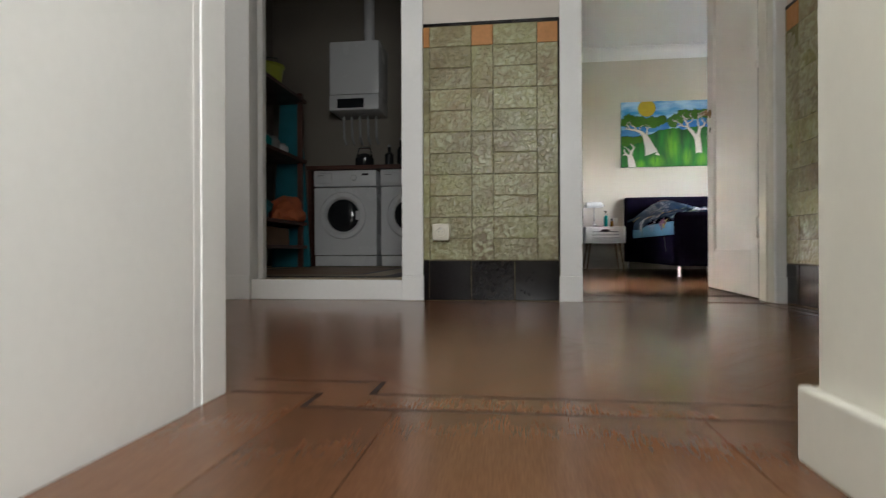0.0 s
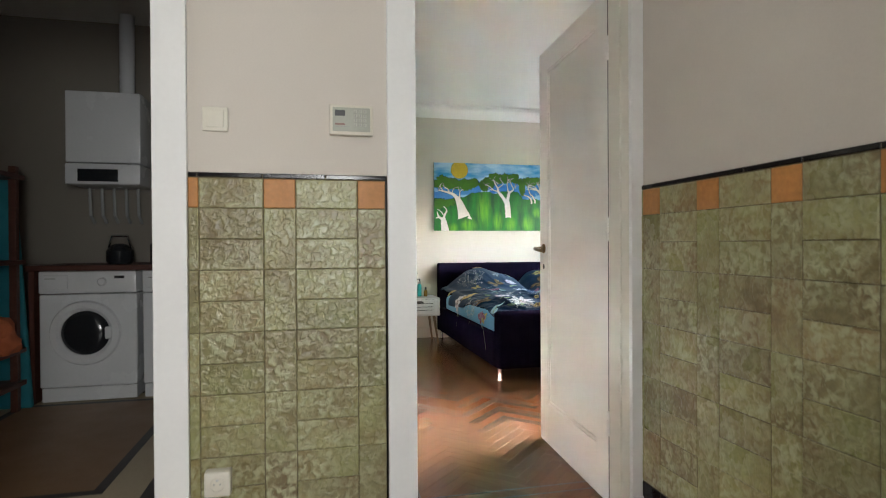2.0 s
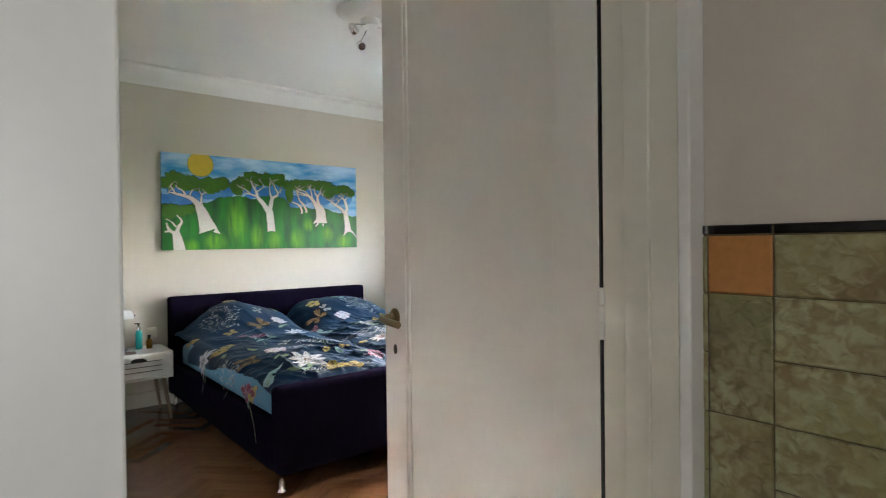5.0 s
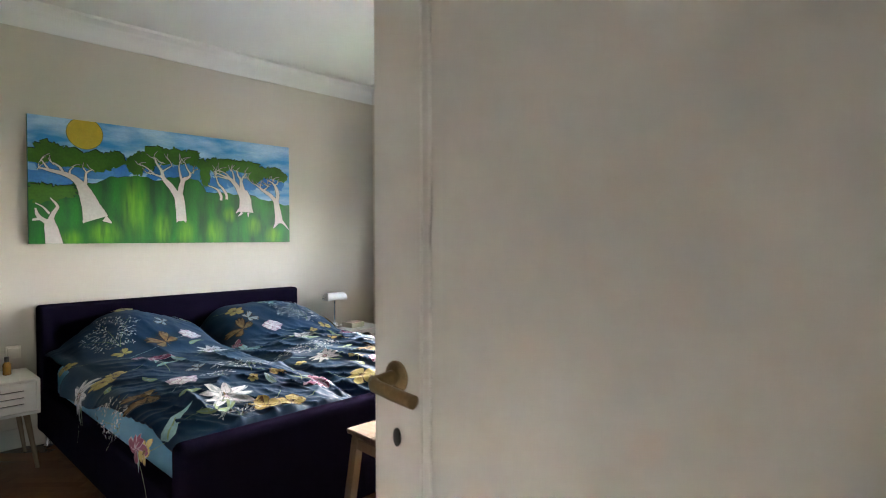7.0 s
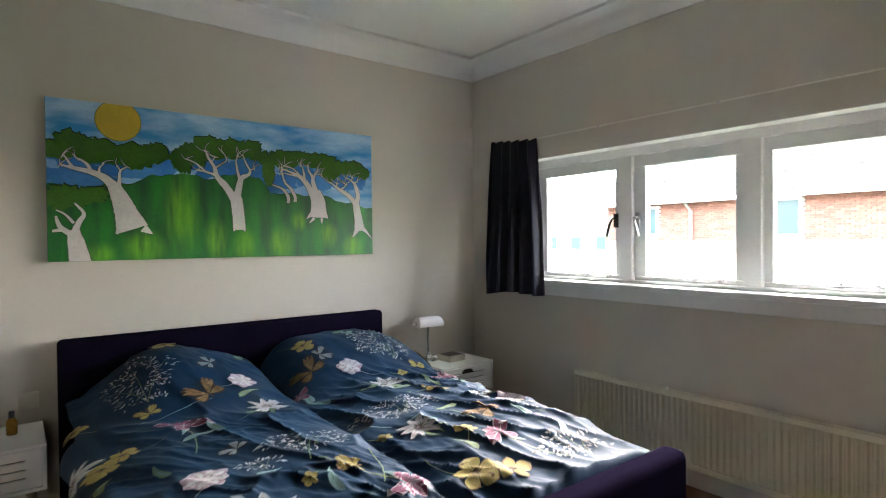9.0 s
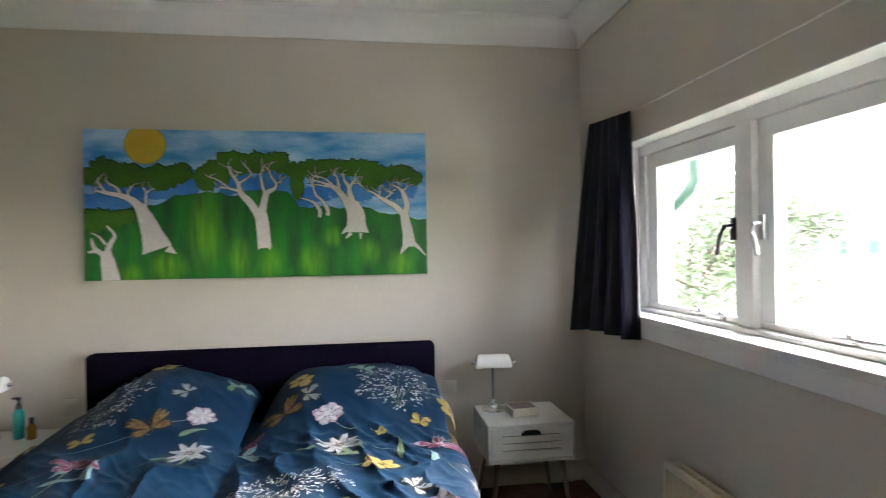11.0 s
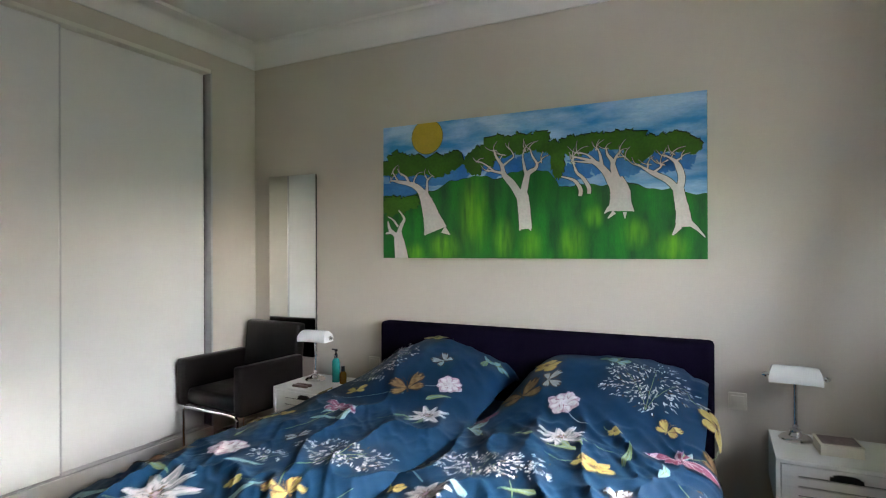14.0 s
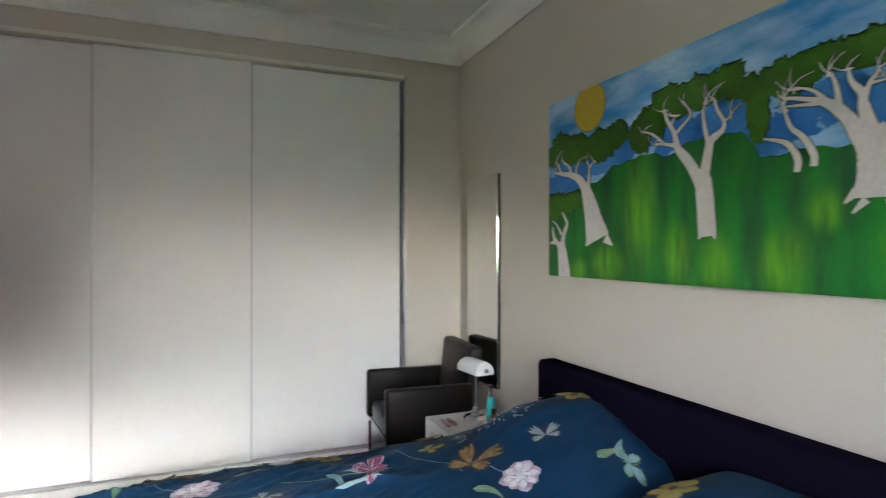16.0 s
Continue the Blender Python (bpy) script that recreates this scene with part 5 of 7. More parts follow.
STROKES["forked"] = [[(0.936, 0.164, 0.075), (0.93, 0.248, 0.072), (0.922, 0.326, 0.069), (0.913, 0.366, 0.063)],
    [(0.903, 0.35, 0.046), (0.862, 0.415, 0.04), (0.812, 0.472, 0.03), (0.796, 0.528, 0.02), (0.762, 0.582, 0.014), (0.75, 0.621, 0.007)],
    [(0.812, 0.48, 0.017), (0.761, 0.494, 0.012), (0.71, 0.506, 0.007)],
    [(0.753, 0.496, 0.01), (0.693, 0.542, 0.009), (0.65, 0.561, 0.005)],
    [(0.797, 0.52, 0.014), (0.838, 0.549, 0.01), (0.868, 0.576, 0.008), (0.842, 0.623, 0.005)],
    [(0.779, 0.553, 0.008), (0.805, 0.591, 0.005)],
    [(0.923, 0.358, 0.043), (0.94, 0.435, 0.036), (0.953, 0.473, 0.029), (0.994, 0.497, 0.019), (1.002, 0.524, 0.013), (0.978, 0.564, 0.01), (0.962, 0.61, 0.005)],
    [(0.943, 0.458, 0.02), (0.929, 0.513, 0.015), (0.921, 0.575, 0.008), (0.938, 0.609, 0.005)],
    [(0.999, 0.521, 0.008), (1.031, 0.538, 0.005)],
    [(0.915, 0.179, 0.023), (0.901, 0.156, 0.007)],
    [(0.957, 0.178, 0.023), (0.967, 0.155, 0.007)]]
STROKES["bent"] = [[(1.444, 0.246, 0.125), (1.445, 0.293, 0.108), (1.442, 0.352, 0.096), (1.419, 0.412, 0.076)],
    [(1.404, 0.39, 0.044), (1.373, 0.451, 0.035), (1.328, 0.498, 0.027), (1.276, 0.523, 0.015), (1.207, 0.545, 0.008)],
    [(1.328, 0.498, 0.018), (1.284, 0.545, 0.009), (1.23, 0.568, 0.005)],
    [(1.351, 0.481, 0.021), (1.344, 0.541, 0.012), (1.329, 0.582, 0.006)],
    [(1.298, 0.507, 0.011), (1.238, 0.516, 0.008), (1.207, 0.521, 0.005)],
    [(1.428, 0.404, 0.041), (1.41, 0.471, 0.029), (1.405, 0.508, 0.021), (1.381, 0.543, 0.013), (1.374, 0.579, 0.007)],
    [(1.408, 0.486, 0.018), (1.425, 0.529, 0.012), (1.447, 0.554, 0.006)],
    [(1.425, 0.526, 0.009), (1.473, 0.526, 0.004)],
    [(1.393, 0.266, 0.026), (1.363, 0.237, 0.007)],
    [(1.415, 0.243, 0.023), (1.382, 0.211, 0.006)],
    [(1.467, 0.241, 0.02), (1.467, 0.208, 0.006)],
    [(1.495, 0.27, 0.02), (1.511, 0.242, 0.007)]]
STROKES["right"] = [[(1.745, 0.159, 0.076), (1.741, 0.227, 0.065), (1.728, 0.298, 0.054), (1.719, 0.355, 0.046)],
    [(1.712, 0.348, 0.035), (1.672, 0.392, 0.03), (1.617, 0.424, 0.025), (1.575, 0.45, 0.015), (1.532, 0.481, 0.007)],
    [(1.603, 0.434, 0.014), (1.638, 0.458, 0.008), (1.645, 0.475, 0.004)],
    [(1.575, 0.45, 0.011), (1.582, 0.482, 0.006)],
    [(1.726, 0.347, 0.035), (1.736, 0.403, 0.032), (1.72, 0.461, 0.027), (1.7, 0.49, 0.016), (1.659, 0.517, 0.007)],
    [(1.707, 0.483, 0.014), (1.738, 0.501, 0.005)],
    [(1.675, 0.493, 0.008), (1.645, 0.479, 0.004)],
    [(1.686, 0.498, 0.007), (1.7, 0.526, 0.004)],
    [(1.724, 0.164, 0.035), (1.694, 0.119, 0.008)],
    [(1.772, 0.177, 0.029), (1.805, 0.148, 0.016), (1.84, 0.107, 0.005)]]
STROKES["stubs"] = [[(1.239, 0.333, 0.018), (1.24, 0.372, 0.021), (1.206, 0.419, 0.015), (1.137, 0.443, 0.006)],
    [(1.285, 0.343, 0.021), (1.285, 0.376, 0.021), (1.255, 0.427, 0.017), (1.222, 0.459, 0.014), (1.204, 0.505, 0.008), (1.189, 0.524, 0.005)]]


def brush(bm, line, extra, depth):
    """One tapering stroke of the brush along a smooth line."""
    pts = [line[0]] + line + [line[-1]]
    rows = []
    for a, b, c, d in zip(pts, pts[1:], pts[2:], pts[3:]):
        for k in range(6):
            t = k / 6
            rows.append([0.5 * (2 * b[i] + (c[i] - a[i]) * t + (2 * a[i] - 5 * b[i] + 4 * c[i] - d[i]) * t * t + (3 * b[i] - a[i] - 3 * c[i] + d[i]) * t ** 3) for i in range(3)])
    rows.append(list(line[-1]))
    last = None
    for i, (x, z, w) in enumerate(rows):
        p, q = rows[max(i - 1, 0)], rows[min(i + 1, len(rows) - 1)]
        ang = math.atan2(q[1] - p[1], q[0] - p[0])
        w = w * (1 + 0.10 * noise.noise(Vector((x * 60, z * 60, 1)))) + extra
        row = [bm.verts.new((min(max(x - math.sin(ang) * w * k, 0.001), PW - 0.001), -0.026 - depth, min(max(z + math.cos(ang) * w * k, 0.001), PH - 0.001))) for k in (-0.5, 0.5)]
        if last:
            bm.faces.new((last[0], row[0], row[1], last[1]))
        last = row


laid = 0
r3 = random.Random(21)
for kind, twigs in (("leaning", 9), ("forked", 16), ("bent", 18), ("right", 14)):
    tips = [line[-1] for line in STROKES[kind] if line[-1][1] > 0.42]
    for k in range(twigs):
        x, z, w = tips[k % len(tips)]
        a, ln = r3.uniform(0.3, 2.8), r3.uniform(0.03, 0.07)
        STROKES[kind].append([(x - 0.3 * ln * math.cos(a), z - 0.3 * ln * math.sin(a), 0.005), (x + 0.4 * ln * math.cos(a + 0.4), z + 0.4 * ln * math.sin(a + 0.4), 0.004), (x + ln * math.cos(a), z + ln * math.sin(a), 0.002)])
for kind in STROKES.values():
    trunk, line_work = bmesh.new(), bmesh.new()
    for line in kind:
        laid += 1
        brush(line_work, line, 0.005, 0.0052 + 0.000006 * laid)
        brush(trunk, line, 0.0, 0.0060 + 0.000006 * laid)
    painted("tree_outline", line_work, M["c_line"])
    painted("tree_trunk", trunk, M["c_trunk"])

# Bedside tables
def bedside(at, mirrored):
    t = thing("bedside_table", at, "small white bedside table with slotted drawer and splayed wooden legs", "bedside table", "bedside tables")
    w, d, z0, z1 = 0.46, 0.385, 0.318, 0.517
    bm = bmesh.new()
    box(bm, 0, w, 0, d, z1 - 0.016, z1, bevel=0.003)
    box(bm, 0, w, 0, d, z0, z0 + 0.016, bevel=0.003)
    box(bm, 0, 0.016, 0.001, d, z0 + 0.016, z1 - 0.016)
    box(bm, w - 0.016, w, 0.001, d, z0 + 0.016, z1 - 0.016)
    box(bm, 0.016, w - 0.016, d - 0.01, d, z0 + 0.016, z1 - 0.016)
    part("cabinet_body", bm, M["paintwood"], t, smooth=False)
    # near-black block: the shade behind the slots is its colour
    part("drawer_box", B(0.03, w - 0.03, 0.03, d - 0.04, z0 + 0.03, z1 - 0.03), M["slot"], t, "drawer block coloured near black for the shade inside", smooth=False)
    f = bmesh.new()
    zs = [z0 + 0.019, 0.378, 0.385, 0.414, 0.421, 0.452, 0.459, z1 - 0.019]
    for a, b in zip(zs[0::2], zs[1::2]):
        if a < 0.45:
            box(f, 0.019, w - 0.019, 0.004, 0.018, a, b, bevel=0.001)
        else:
            box(f, 0.019, 0.175, 0.004, 0.018, a, b, bevel=0.001)
            box(f, 0.281, w - 0.019, 0.004, 0.018, a, b, bevel=0.001)
            for k in range(10):
                q0 = 0.175 + 0.0106 * k
                rise = 0.026 * math.sqrt(max(0.0, 1 - ((q0 + 0.0053 - 0.228) / 0.053) ** 4))
                box(f, q0, q0 + 0.0106, 0.004, 0.018, a + rise, b)
    for a in (0.019, w - 0.074):
        box(f, a, a + 0.055, 0.0045, 0.0175, zs[0], zs[-1])
    part("drawer_front", f, M["paintwood"], t, "white drawer front with three slots and a finger hole", smooth=False)
    for lx, ly, sx, sy in ((0.06, 0.05, -1, -1), (w - 0.06, 0.05, 1, -1), (0.06, d - 0.05, -1, 1), (w - 0.06, d - 0.05, 1, 1)):
        part("leg", tube([(lx, ly, z0 + 0.002), (lx + sx * 0.045, ly + sy * 0.03, 0.0)], 0.0165, 12, 0.55), M["birch"], t, "round tapered birch leg")
    return t


bedside((3.517, 6.688, 0), False)
bedside((0.925, 6.70, 0), True)


# Bankers' lamps
def bankers_lamp(at, rz):
    t = thing("desk_lamp", at, "chrome banker's lamp with a white glass shade", "lamp", "bedside lamps", rz)
    part("foot", lathe([(0.062, 0), (0.064, 0.006), (0.055, 0.016), (0.03, 0.022), (0.022, 0.034), (0.024, 0.042), (0.012, 0.052), (0.014, 0.06), (0.008, 0.066)], 28), M["chrome"], t)
    part("stem", tube([(0, 0, 0.06), (0, 0.004, 0.16), (0, 0.0, 0.262)], 0.0075, 12), M["chrome"], t)
    arm = tube([(-0.122, 0, 0.268), (0.122, 0, 0.268)], 0.005, 10)
    part("arm", arm, M["chrome"], t)
    for s in (-1, 1):
        part("end_knob", bowed(lathe([(0.004, 0), (0.012, 0.003), (0.013, 0.01), (0.008, 0.018), (0.005, 0.024)], 14, "x"), lambda v: (s * (0.101 + v.x), v.y, v.z + 0.268)), M["chrome"], t)
    bm = bmesh.new()
    n, m = 12, 20
    rows = []
    for k in range(m + 1):
        a = radians(-18 + 216 * k / m)
        up = max(math.sin(a), -0.4)
        half = 0.098 - 0.014 * max(up, 0) ** 2
        rows.append([bm.verts.new((half * (2 * i / n - 1), 0.056 * math.cos(a) * (1 - 0.05 * abs(2 * i / n - 1) ** 8), 0.262 + 0.052 * up - 0.003 * abs(2 * i / n - 1) ** 8)) for i in range(n + 1)])
    for a, b in zip(rows, rows[1:]):
        for k in range(n):
            bm.faces.new((a[k], a[k + 1], b[k + 1], b[k]))
    for e in (0, n):
        bm.faces.new([row[e] for row in rows])
    bmesh.ops.recalc_face_normals(bm, faces=bm.faces)
    bmesh.ops.solidify(bm, geom=bm.faces[:], thickness=0.003)
    part("shade", bm, M["opal"], t, "white glass shade")
    return t


bankers_lamp((3.61, 6.965, 0.517), -4)
bankers_lamp((1.055, 6.93, 0.517), 6)

# Small things on the bedside tables
bottle = thing("pump_bottle", (1.20, 6.95, 0.517), "teal pump bottle with a black and silver top", "bottle")
part("bottle_body", lathe([(0.022, 0), (0.0245, 0.004), (0.0245, 0.125), (0.018, 0.14), (0.012, 0.147)], 24), M["teal"], bottle)
part("collar", lathe([(0.0125, 0.146), (0.0125, 0.172), (0.008, 0.174)], 20), M["chrome"], bottle, "silver collar")
pm = lathe([(0.006, 0.172), (0.006, 0.188), (0.010, 0.189), (0.010, 0.203)], 16)
box(pm, -0.03, 0.006, -0.006, 0.006, 0.194, 0.204, bevel=0.002)
part("pump", pm, M["darkplastic"], bottle, "black pump head")
flask = thing("small_bottle", (1.268, 6.93, 0.517), "small amber bottle with a black cap", "bottle")
part("bottle_body", lathe([(0.018, 0), (0.021, 0.004), (0.021, 0.06), (0.012, 0.076)], 20), M["amber"], flask)
part("cap", lathe([(0.012, 0.074), (0.012, 0.105), (0.010, 0.107)], 16), M["darkplastic"], flask, "black cap")
spec = thing("hair_clip", (1.09, 6.765, 0.517), "dark brown hair clip lying on the bedside table", "hair clip")
for s in (-1, 1):
    bm = B(-0.055, 0.055, s * 0.016 - 0.012, s * 0.016 + 0.012, 0.0, 0.018, bevel=0.006)
    part("jaw", bowed(bm, lambda v: (v.x, v.y + 0.12 * v.x * v.x * 40 * s * 0.03, v.z + 0.010 * math.cos(v.x * 40))), M["cover"], spec)
book = thing("book", (3.675, 6.80, 0.517), "thick paperback with a dark picture cover on the bedside table", "book", "", 4)
part("page_block", B(0.004, 0.146, 0.003, 0.142, 0.002, 0.040), M["paper"], book, "cream pages", smooth=False)
part("cover_top", B(0, 0.150, 0, 0.145, 0.040, 0.042, bevel=0.0008), M["paper"], book, "cream cover", smooth=False)
part("cover_picture", B(0.012, 0.142, 0.02, 0.135, 0.0418, 0.0426), M["cover"], book, "dark picture on the cover", smooth=False)
part("cover_bottom", B(0, 0.150, 0, 0.145, 0.0, 0.002), M["paper"], book, smooth=False)



# Wall switches and sockets
def wall_plate(name, at, rz, label, cat, kind):
    t = thing(name, at, label, cat, "", rz)
    if kind == "surface":
        part("housing", B(-0.041, 0.041, -0.045, 0, -0.041, 0.041, bevel=0.007, seg=3), M["plastic"], t)
        ring = lathe([(0.025, 0.004), (0.025, -0.002), (0.022, -0.0028), (0.0205, -0.001), (0.0205, 0.004)], 24, "y")
        part("socket_ring", bowed(ring, lambda v: (v.x, v.y - 0.045, v.z)), M["plastic"], t)
        for s in (-1, 1):
            part("pin_hole", bowed(lathe([(0.003, 0), (0.003, -0.001)], 10, "y"), lambda v: (v.x + s * 0.0095, v.y - 0.0462, v.z * 0.8 + 0.002)), M["grey"], t)
        part("earth_clip", B(-0.004, 0.004, -0.0475, -0.0435, 0.012, 0.017), M["alu"], t)
    elif kind == "switch":
        part("housing", B(-0.040, 0.040, -0.014, 0, -0.040, 0.040, bevel=0.004, seg=2), M["plastic"], t)
        part("rocker", bowed(B(-0.028, 0.028, -0.02, -0.012, -0.028, 0.028, bevel=0.003), lambda v: (v.x, v.y - 0.06 * v.z * (v.y < -0.015), v.z)), M["plastic"], t)
    return t


wall_plate("wall_socket", (-0.282, HY - 0.009, 0.332), 0, "ivory surface mounted socket on the green tiles", "socket", "surface")
wall_plate("light_switch", (-0.286, HY, 1.528), 0, "ivory light switch on the plaster wall", "switch", "switch")
wall_plate("light_switch", (3.396, BY1, 0.605), 0, "ivory switch beside the bed headboard", "switch", "switch")
wall_plate("light_switch", (1.335, BY1, 0.605), 0, "ivory switch behind the bedside bottles", "switch", "switch")

panel = thing("alarm_keypad", (0.158, HY, 1.54), "ivory alarm keypad with grey face and dark display", "alarm keypad")
part("case", B(-0.074, 0.074, -0.03, 0, -0.052, 0.052, bevel=0.005), M["plastic"], panel)
part("face_plate", B(-0.064, 0.064, -0.0325, -0.029, -0.040, 0.042, bevel=0.002), M["keyface"], panel, "grey face plate")
part("display", B(-0.056, -0.022, -0.0345, -0.032, 0.012, 0.032), M["darkplastic"], panel, "dark display")
for i in range(4):
    for j in range(3):
        part("key", B(0.008 + j * 0.016, 0.019 + j * 0.016, -0.0355, -0.032, 0.024 - i * 0.0155, 0.034 - i * 0.0155, bevel=0.0015), M["keycap"], panel)
        part("key_mark", B(0.012 + j * 0.016, 0.015 + j * 0.016, -0.0358, -0.0354, 0.0265 - i * 0.0155, 0.0315 - i * 0.0155), M["grey"], panel)
part("caption", B(-0.056, -0.022, -0.0334, -0.032, -0.019, -0.013), M["captionred"], panel, "line of small print")
part("caption", B(-0.056, -0.006, -0.0334, -0.032, -0.0255, -0.0235), M["grey"], panel, "line of small print")

# Radiator under the window
rad = thing("radiator", (4.225, 4.28, 0.0), "cream ribbed panel radiator under the window", "radiator")
L_, bm = 1.81, bmesh.new()
n = 54
for xf in (-0.095,):
    prof = []
    for k in range(n * 4 + 1):
        ph = (k % 4)
        prof.append((L_ * k / (n * 4), xf + (0.014 if ph in (1, 2) else 0.0)))
    lo = [bm.verts.new((b, a, 0.135)) for a, b in prof]
    l2 = [bm.verts.new((b - 0.0, a, 0.16)) for a, b in prof]
    hi2 = [bm.verts.new((b, a, 0.50)) for a, b in prof]
    for r0, r1 in ((l2, hi2),):
        for k in range(len(prof) - 1):
            bm.faces.new((r0[k], r0[k + 1], r1[k + 1], r1[k]))
    for v in lo:
        bm.verts.remove(v)
bmesh.ops.recalc_face_normals(bm, faces=bm.faces)
bmesh.ops.solidify(bm, geom=bm.faces[:], thickness=0.004)
part("front_panel", bm, M["rad"], rad, smooth=False)
bm = bmesh.new()
box(bm, -0.097, -0.078, 0, L_, 0.128, 0.162, bevel=0.006)
box(bm, -0.097, -0.078, 0, L_, 0.498, 0.530, bevel=0.006)
box(bm, -0.097, -0.078, 0, 0.012, 0.162, 0.498)
box(bm, -0.097, -0.078, L_ - 0.012, L_, 0.162, 0.498)
part("panel_rim", bm, M["rad"], rad, smooth=False)
part("back_panel", B(-0.045, -0.03, 0, L_, 0.135, 0.525, bevel=0.004), M["rad"], rad, smooth=False)
for yy in (0.0, L_ - 0.012):
    part("side_cover", B(-0.08, -0.03, yy, yy + 0.012, 0.14, 0.52), M["rad"], rad, smooth=False)
grille = B(-0.079, -0.074, 0.012, L_ - 0.012, 0.516, 0.524)
box(grille, -0.05, -0.045, 0.012, L_ - 0.012, 0.516, 0.524)
for k in range(60):
    box(grille, -0.074, -0.05, 0.02 + k * 0.0298, 0.026 + k * 0.0298, 0.517, 0.523)
part("top_grille", grille, M["rad"], rad, "slotted top grille", smooth=False)
part("top_clip", B(-0.085, -0.03, L_ - 0.62, L_ - 0.585, 0.52, 0.533, bevel=0.002), M["rad"], rad)
for yy in (0.3, L_ - 0.3):
    part("wall_bracket", B(-0.03, 0.005, yy, yy + 0.04, 0.2, 0.45), M["alu"], rad, smooth=False)
part("valve", bowed(lathe([(0.012, 0), (0.012, 0.06), (0.02, 0.062), (0.02, 0.11), (0.014, 0.118)], 16), lambda v: (v.x - 0.06, v.y - 0.035, v.z + 0.06)), M["plasticw"], rad, "white valve head")
part("pipe", tube([(-0.06, -0.035, 0.0), (-0.06, -0.035, 0.08)], 0.008, 10), M["rad"], rad)

# Curtain
curtain = thing("curtain", (4.2, 6.75, 2.12), "short navy curtain drawn aside, draped over the sill", "curtain")
bm = bmesh.new()
nu, nz = 90, 26
rows = []
for j in range(nz + 1):
    t = j / nz
    row = []
    for i in range(nu + 1):
        u = i / nu
        z = -0.055 + 0.035 * u - (1.075 + 0.035 * u) * t
        y = (-0.315 - 0.06 * t) * (1 - u) + (0.15 - 0.10 * t) * u
        amp = 0.022 + 0.012 * t
        off = -0.032 - 0.15 * t * smooth01(u * 1.25 + 0.05)
        xx = off + amp * math.sin(u * 6.28 * 5.5 + 0.8 * math.sin(3 * t)) + 0.006 * noise.noise(Vector((u * 9, t * 3, 0)))
        row.append(bm.verts.new((min(xx, 0.02), y + 0.006 * math.sin(u * 23 + t), z + (0.012 * math.sin(u * 34) if j == 0 else 0) - 0.012 * math.sin(u * 7 + 1) * t)))
    rows.append(row)
for a, b in zip(rows, rows[1:]):
    for k in range(nu):
        bm.faces.new((a[k], a[k + 1], b[k + 1], b[k]))
bmesh.ops.recalc_face_normals(bm, faces=bm.faces)
bmesh.ops.solidify(bm, geom=bm.faces[:], thickness=0.003)
part("drape", bm, M["curtain"], curtain)
for k in range(5):
    part("hook", B(-0.006, 0.004, -0.28 + k * 0.1, -0.274 + k * 0.1, -0.07, -0.04), M["alu"], curtain, smooth=False)

# Armchair
chair = thing("armchair", (0.59, 6.80, 0.0), "black leather armchair on a chrome sled frame", "armchair", "", -4)
part("seat", B(-0.23, 0.23, -0.26, 0.20, 0.37, 0.475, bevel=0.03, seg=3), M["leather"], chair)
for s in (-1, 1):
    part("armrest", B(s * 0.265 - 0.035, s * 0.265 + 0.035, -0.28, 0.22, 0.365, 0.655, bevel=0.018, seg=3), M["leather"], chair)
back = B(-0.25, 0.25, 0.17, 0.25, 0.40, 0.865, bevel=0.022, seg=3)
part("backrest", bowed(back, lambda v: (v.x, v.y + 0.10 * (v.z - 0.4) * 1.0, v.z - 0.02 * (v.x / 0.25) ** 2 * (v.z > 0.8))), M["leather"], chair)
for s in (-1, 1):
    pts = [(s * 0.245, 0.18, 0.36), (s * 0.25, 0.20, 0.012), (s * 0.25, 0.17, 0.010), (s * 0.25, -0.24, 0.010), (s * 0.25, -0.262, 0.02), (s * 0.25, -0.265, 0.05), (s * 0.25, -0.265, 0.34), (s * 0.238, -0.262, 0.358), (s * 0.20, -0.26, 0.362), (0, -0.26, 0.362)]
    part("sled_frame", tube(pts, 0.0105, 10), M["chrome"], chair, "bent chrome tube")

# Mirror on the wall
mir = thing("wall_mirror", (0.455, BY1, 0.60), "tall narrow frameless wall mirror", "mirror")
part("backing", B(0.004, 0.411, -0.016, 0, 0.004, 1.246), M["darkplastic"], mir, smooth=False)
part("mirror_glass", B(0, 0.415, -0.022, -0.016, 0, 1.25, bevel=0.003), M["mirror"], mir, smooth=False)

# Step stool at the foot of the bed
stool = thing("step_stool", (2.31, 4.62, 0.0), "light birch step stool with a hand slot", "step stool", "", -3)
bm = bmesh.new()
box(bm, -0.215, 0.215, -0.15, -0.022, 0.478, 0.50, bevel=0.005)
box(bm, -0.215, 0.215, 0.022, 0.15, 0.478, 0.50, bevel=0.005)
box(bm, -0.215, -0.058, -0.022, 0.022, 0.478, 0.50, bevel=0.001)
box(bm, 0.058, 0.215, -0.022, 0.022, 0.478, 0.50, bevel=0.001)
part("top_board", bm, M["birch"], stool, smooth=False)
for sx in (-1, 1):
    for sy in (-1, 1):
        bm = B(-0.018, 0.018, -0.022, 0.022, 0, 0.478, bevel=0.004)
        part("leg", bowed(bm, lambda v: (v.x + sx * (0.185 + 0.03 * (1 - v.z / 0.478)), v.y + sy * (0.105 + 0.06 * (1 - v.z / 0.478)), v.z)), M["birch"], stool, smooth=False)
    part("side_brace", B(sx * 0.192 - 0.01, sx * 0.192 + 0.01, -0.10, 0.10, 0.42, 0.465, bevel=0.003), M["birch"], stool, smooth=False)
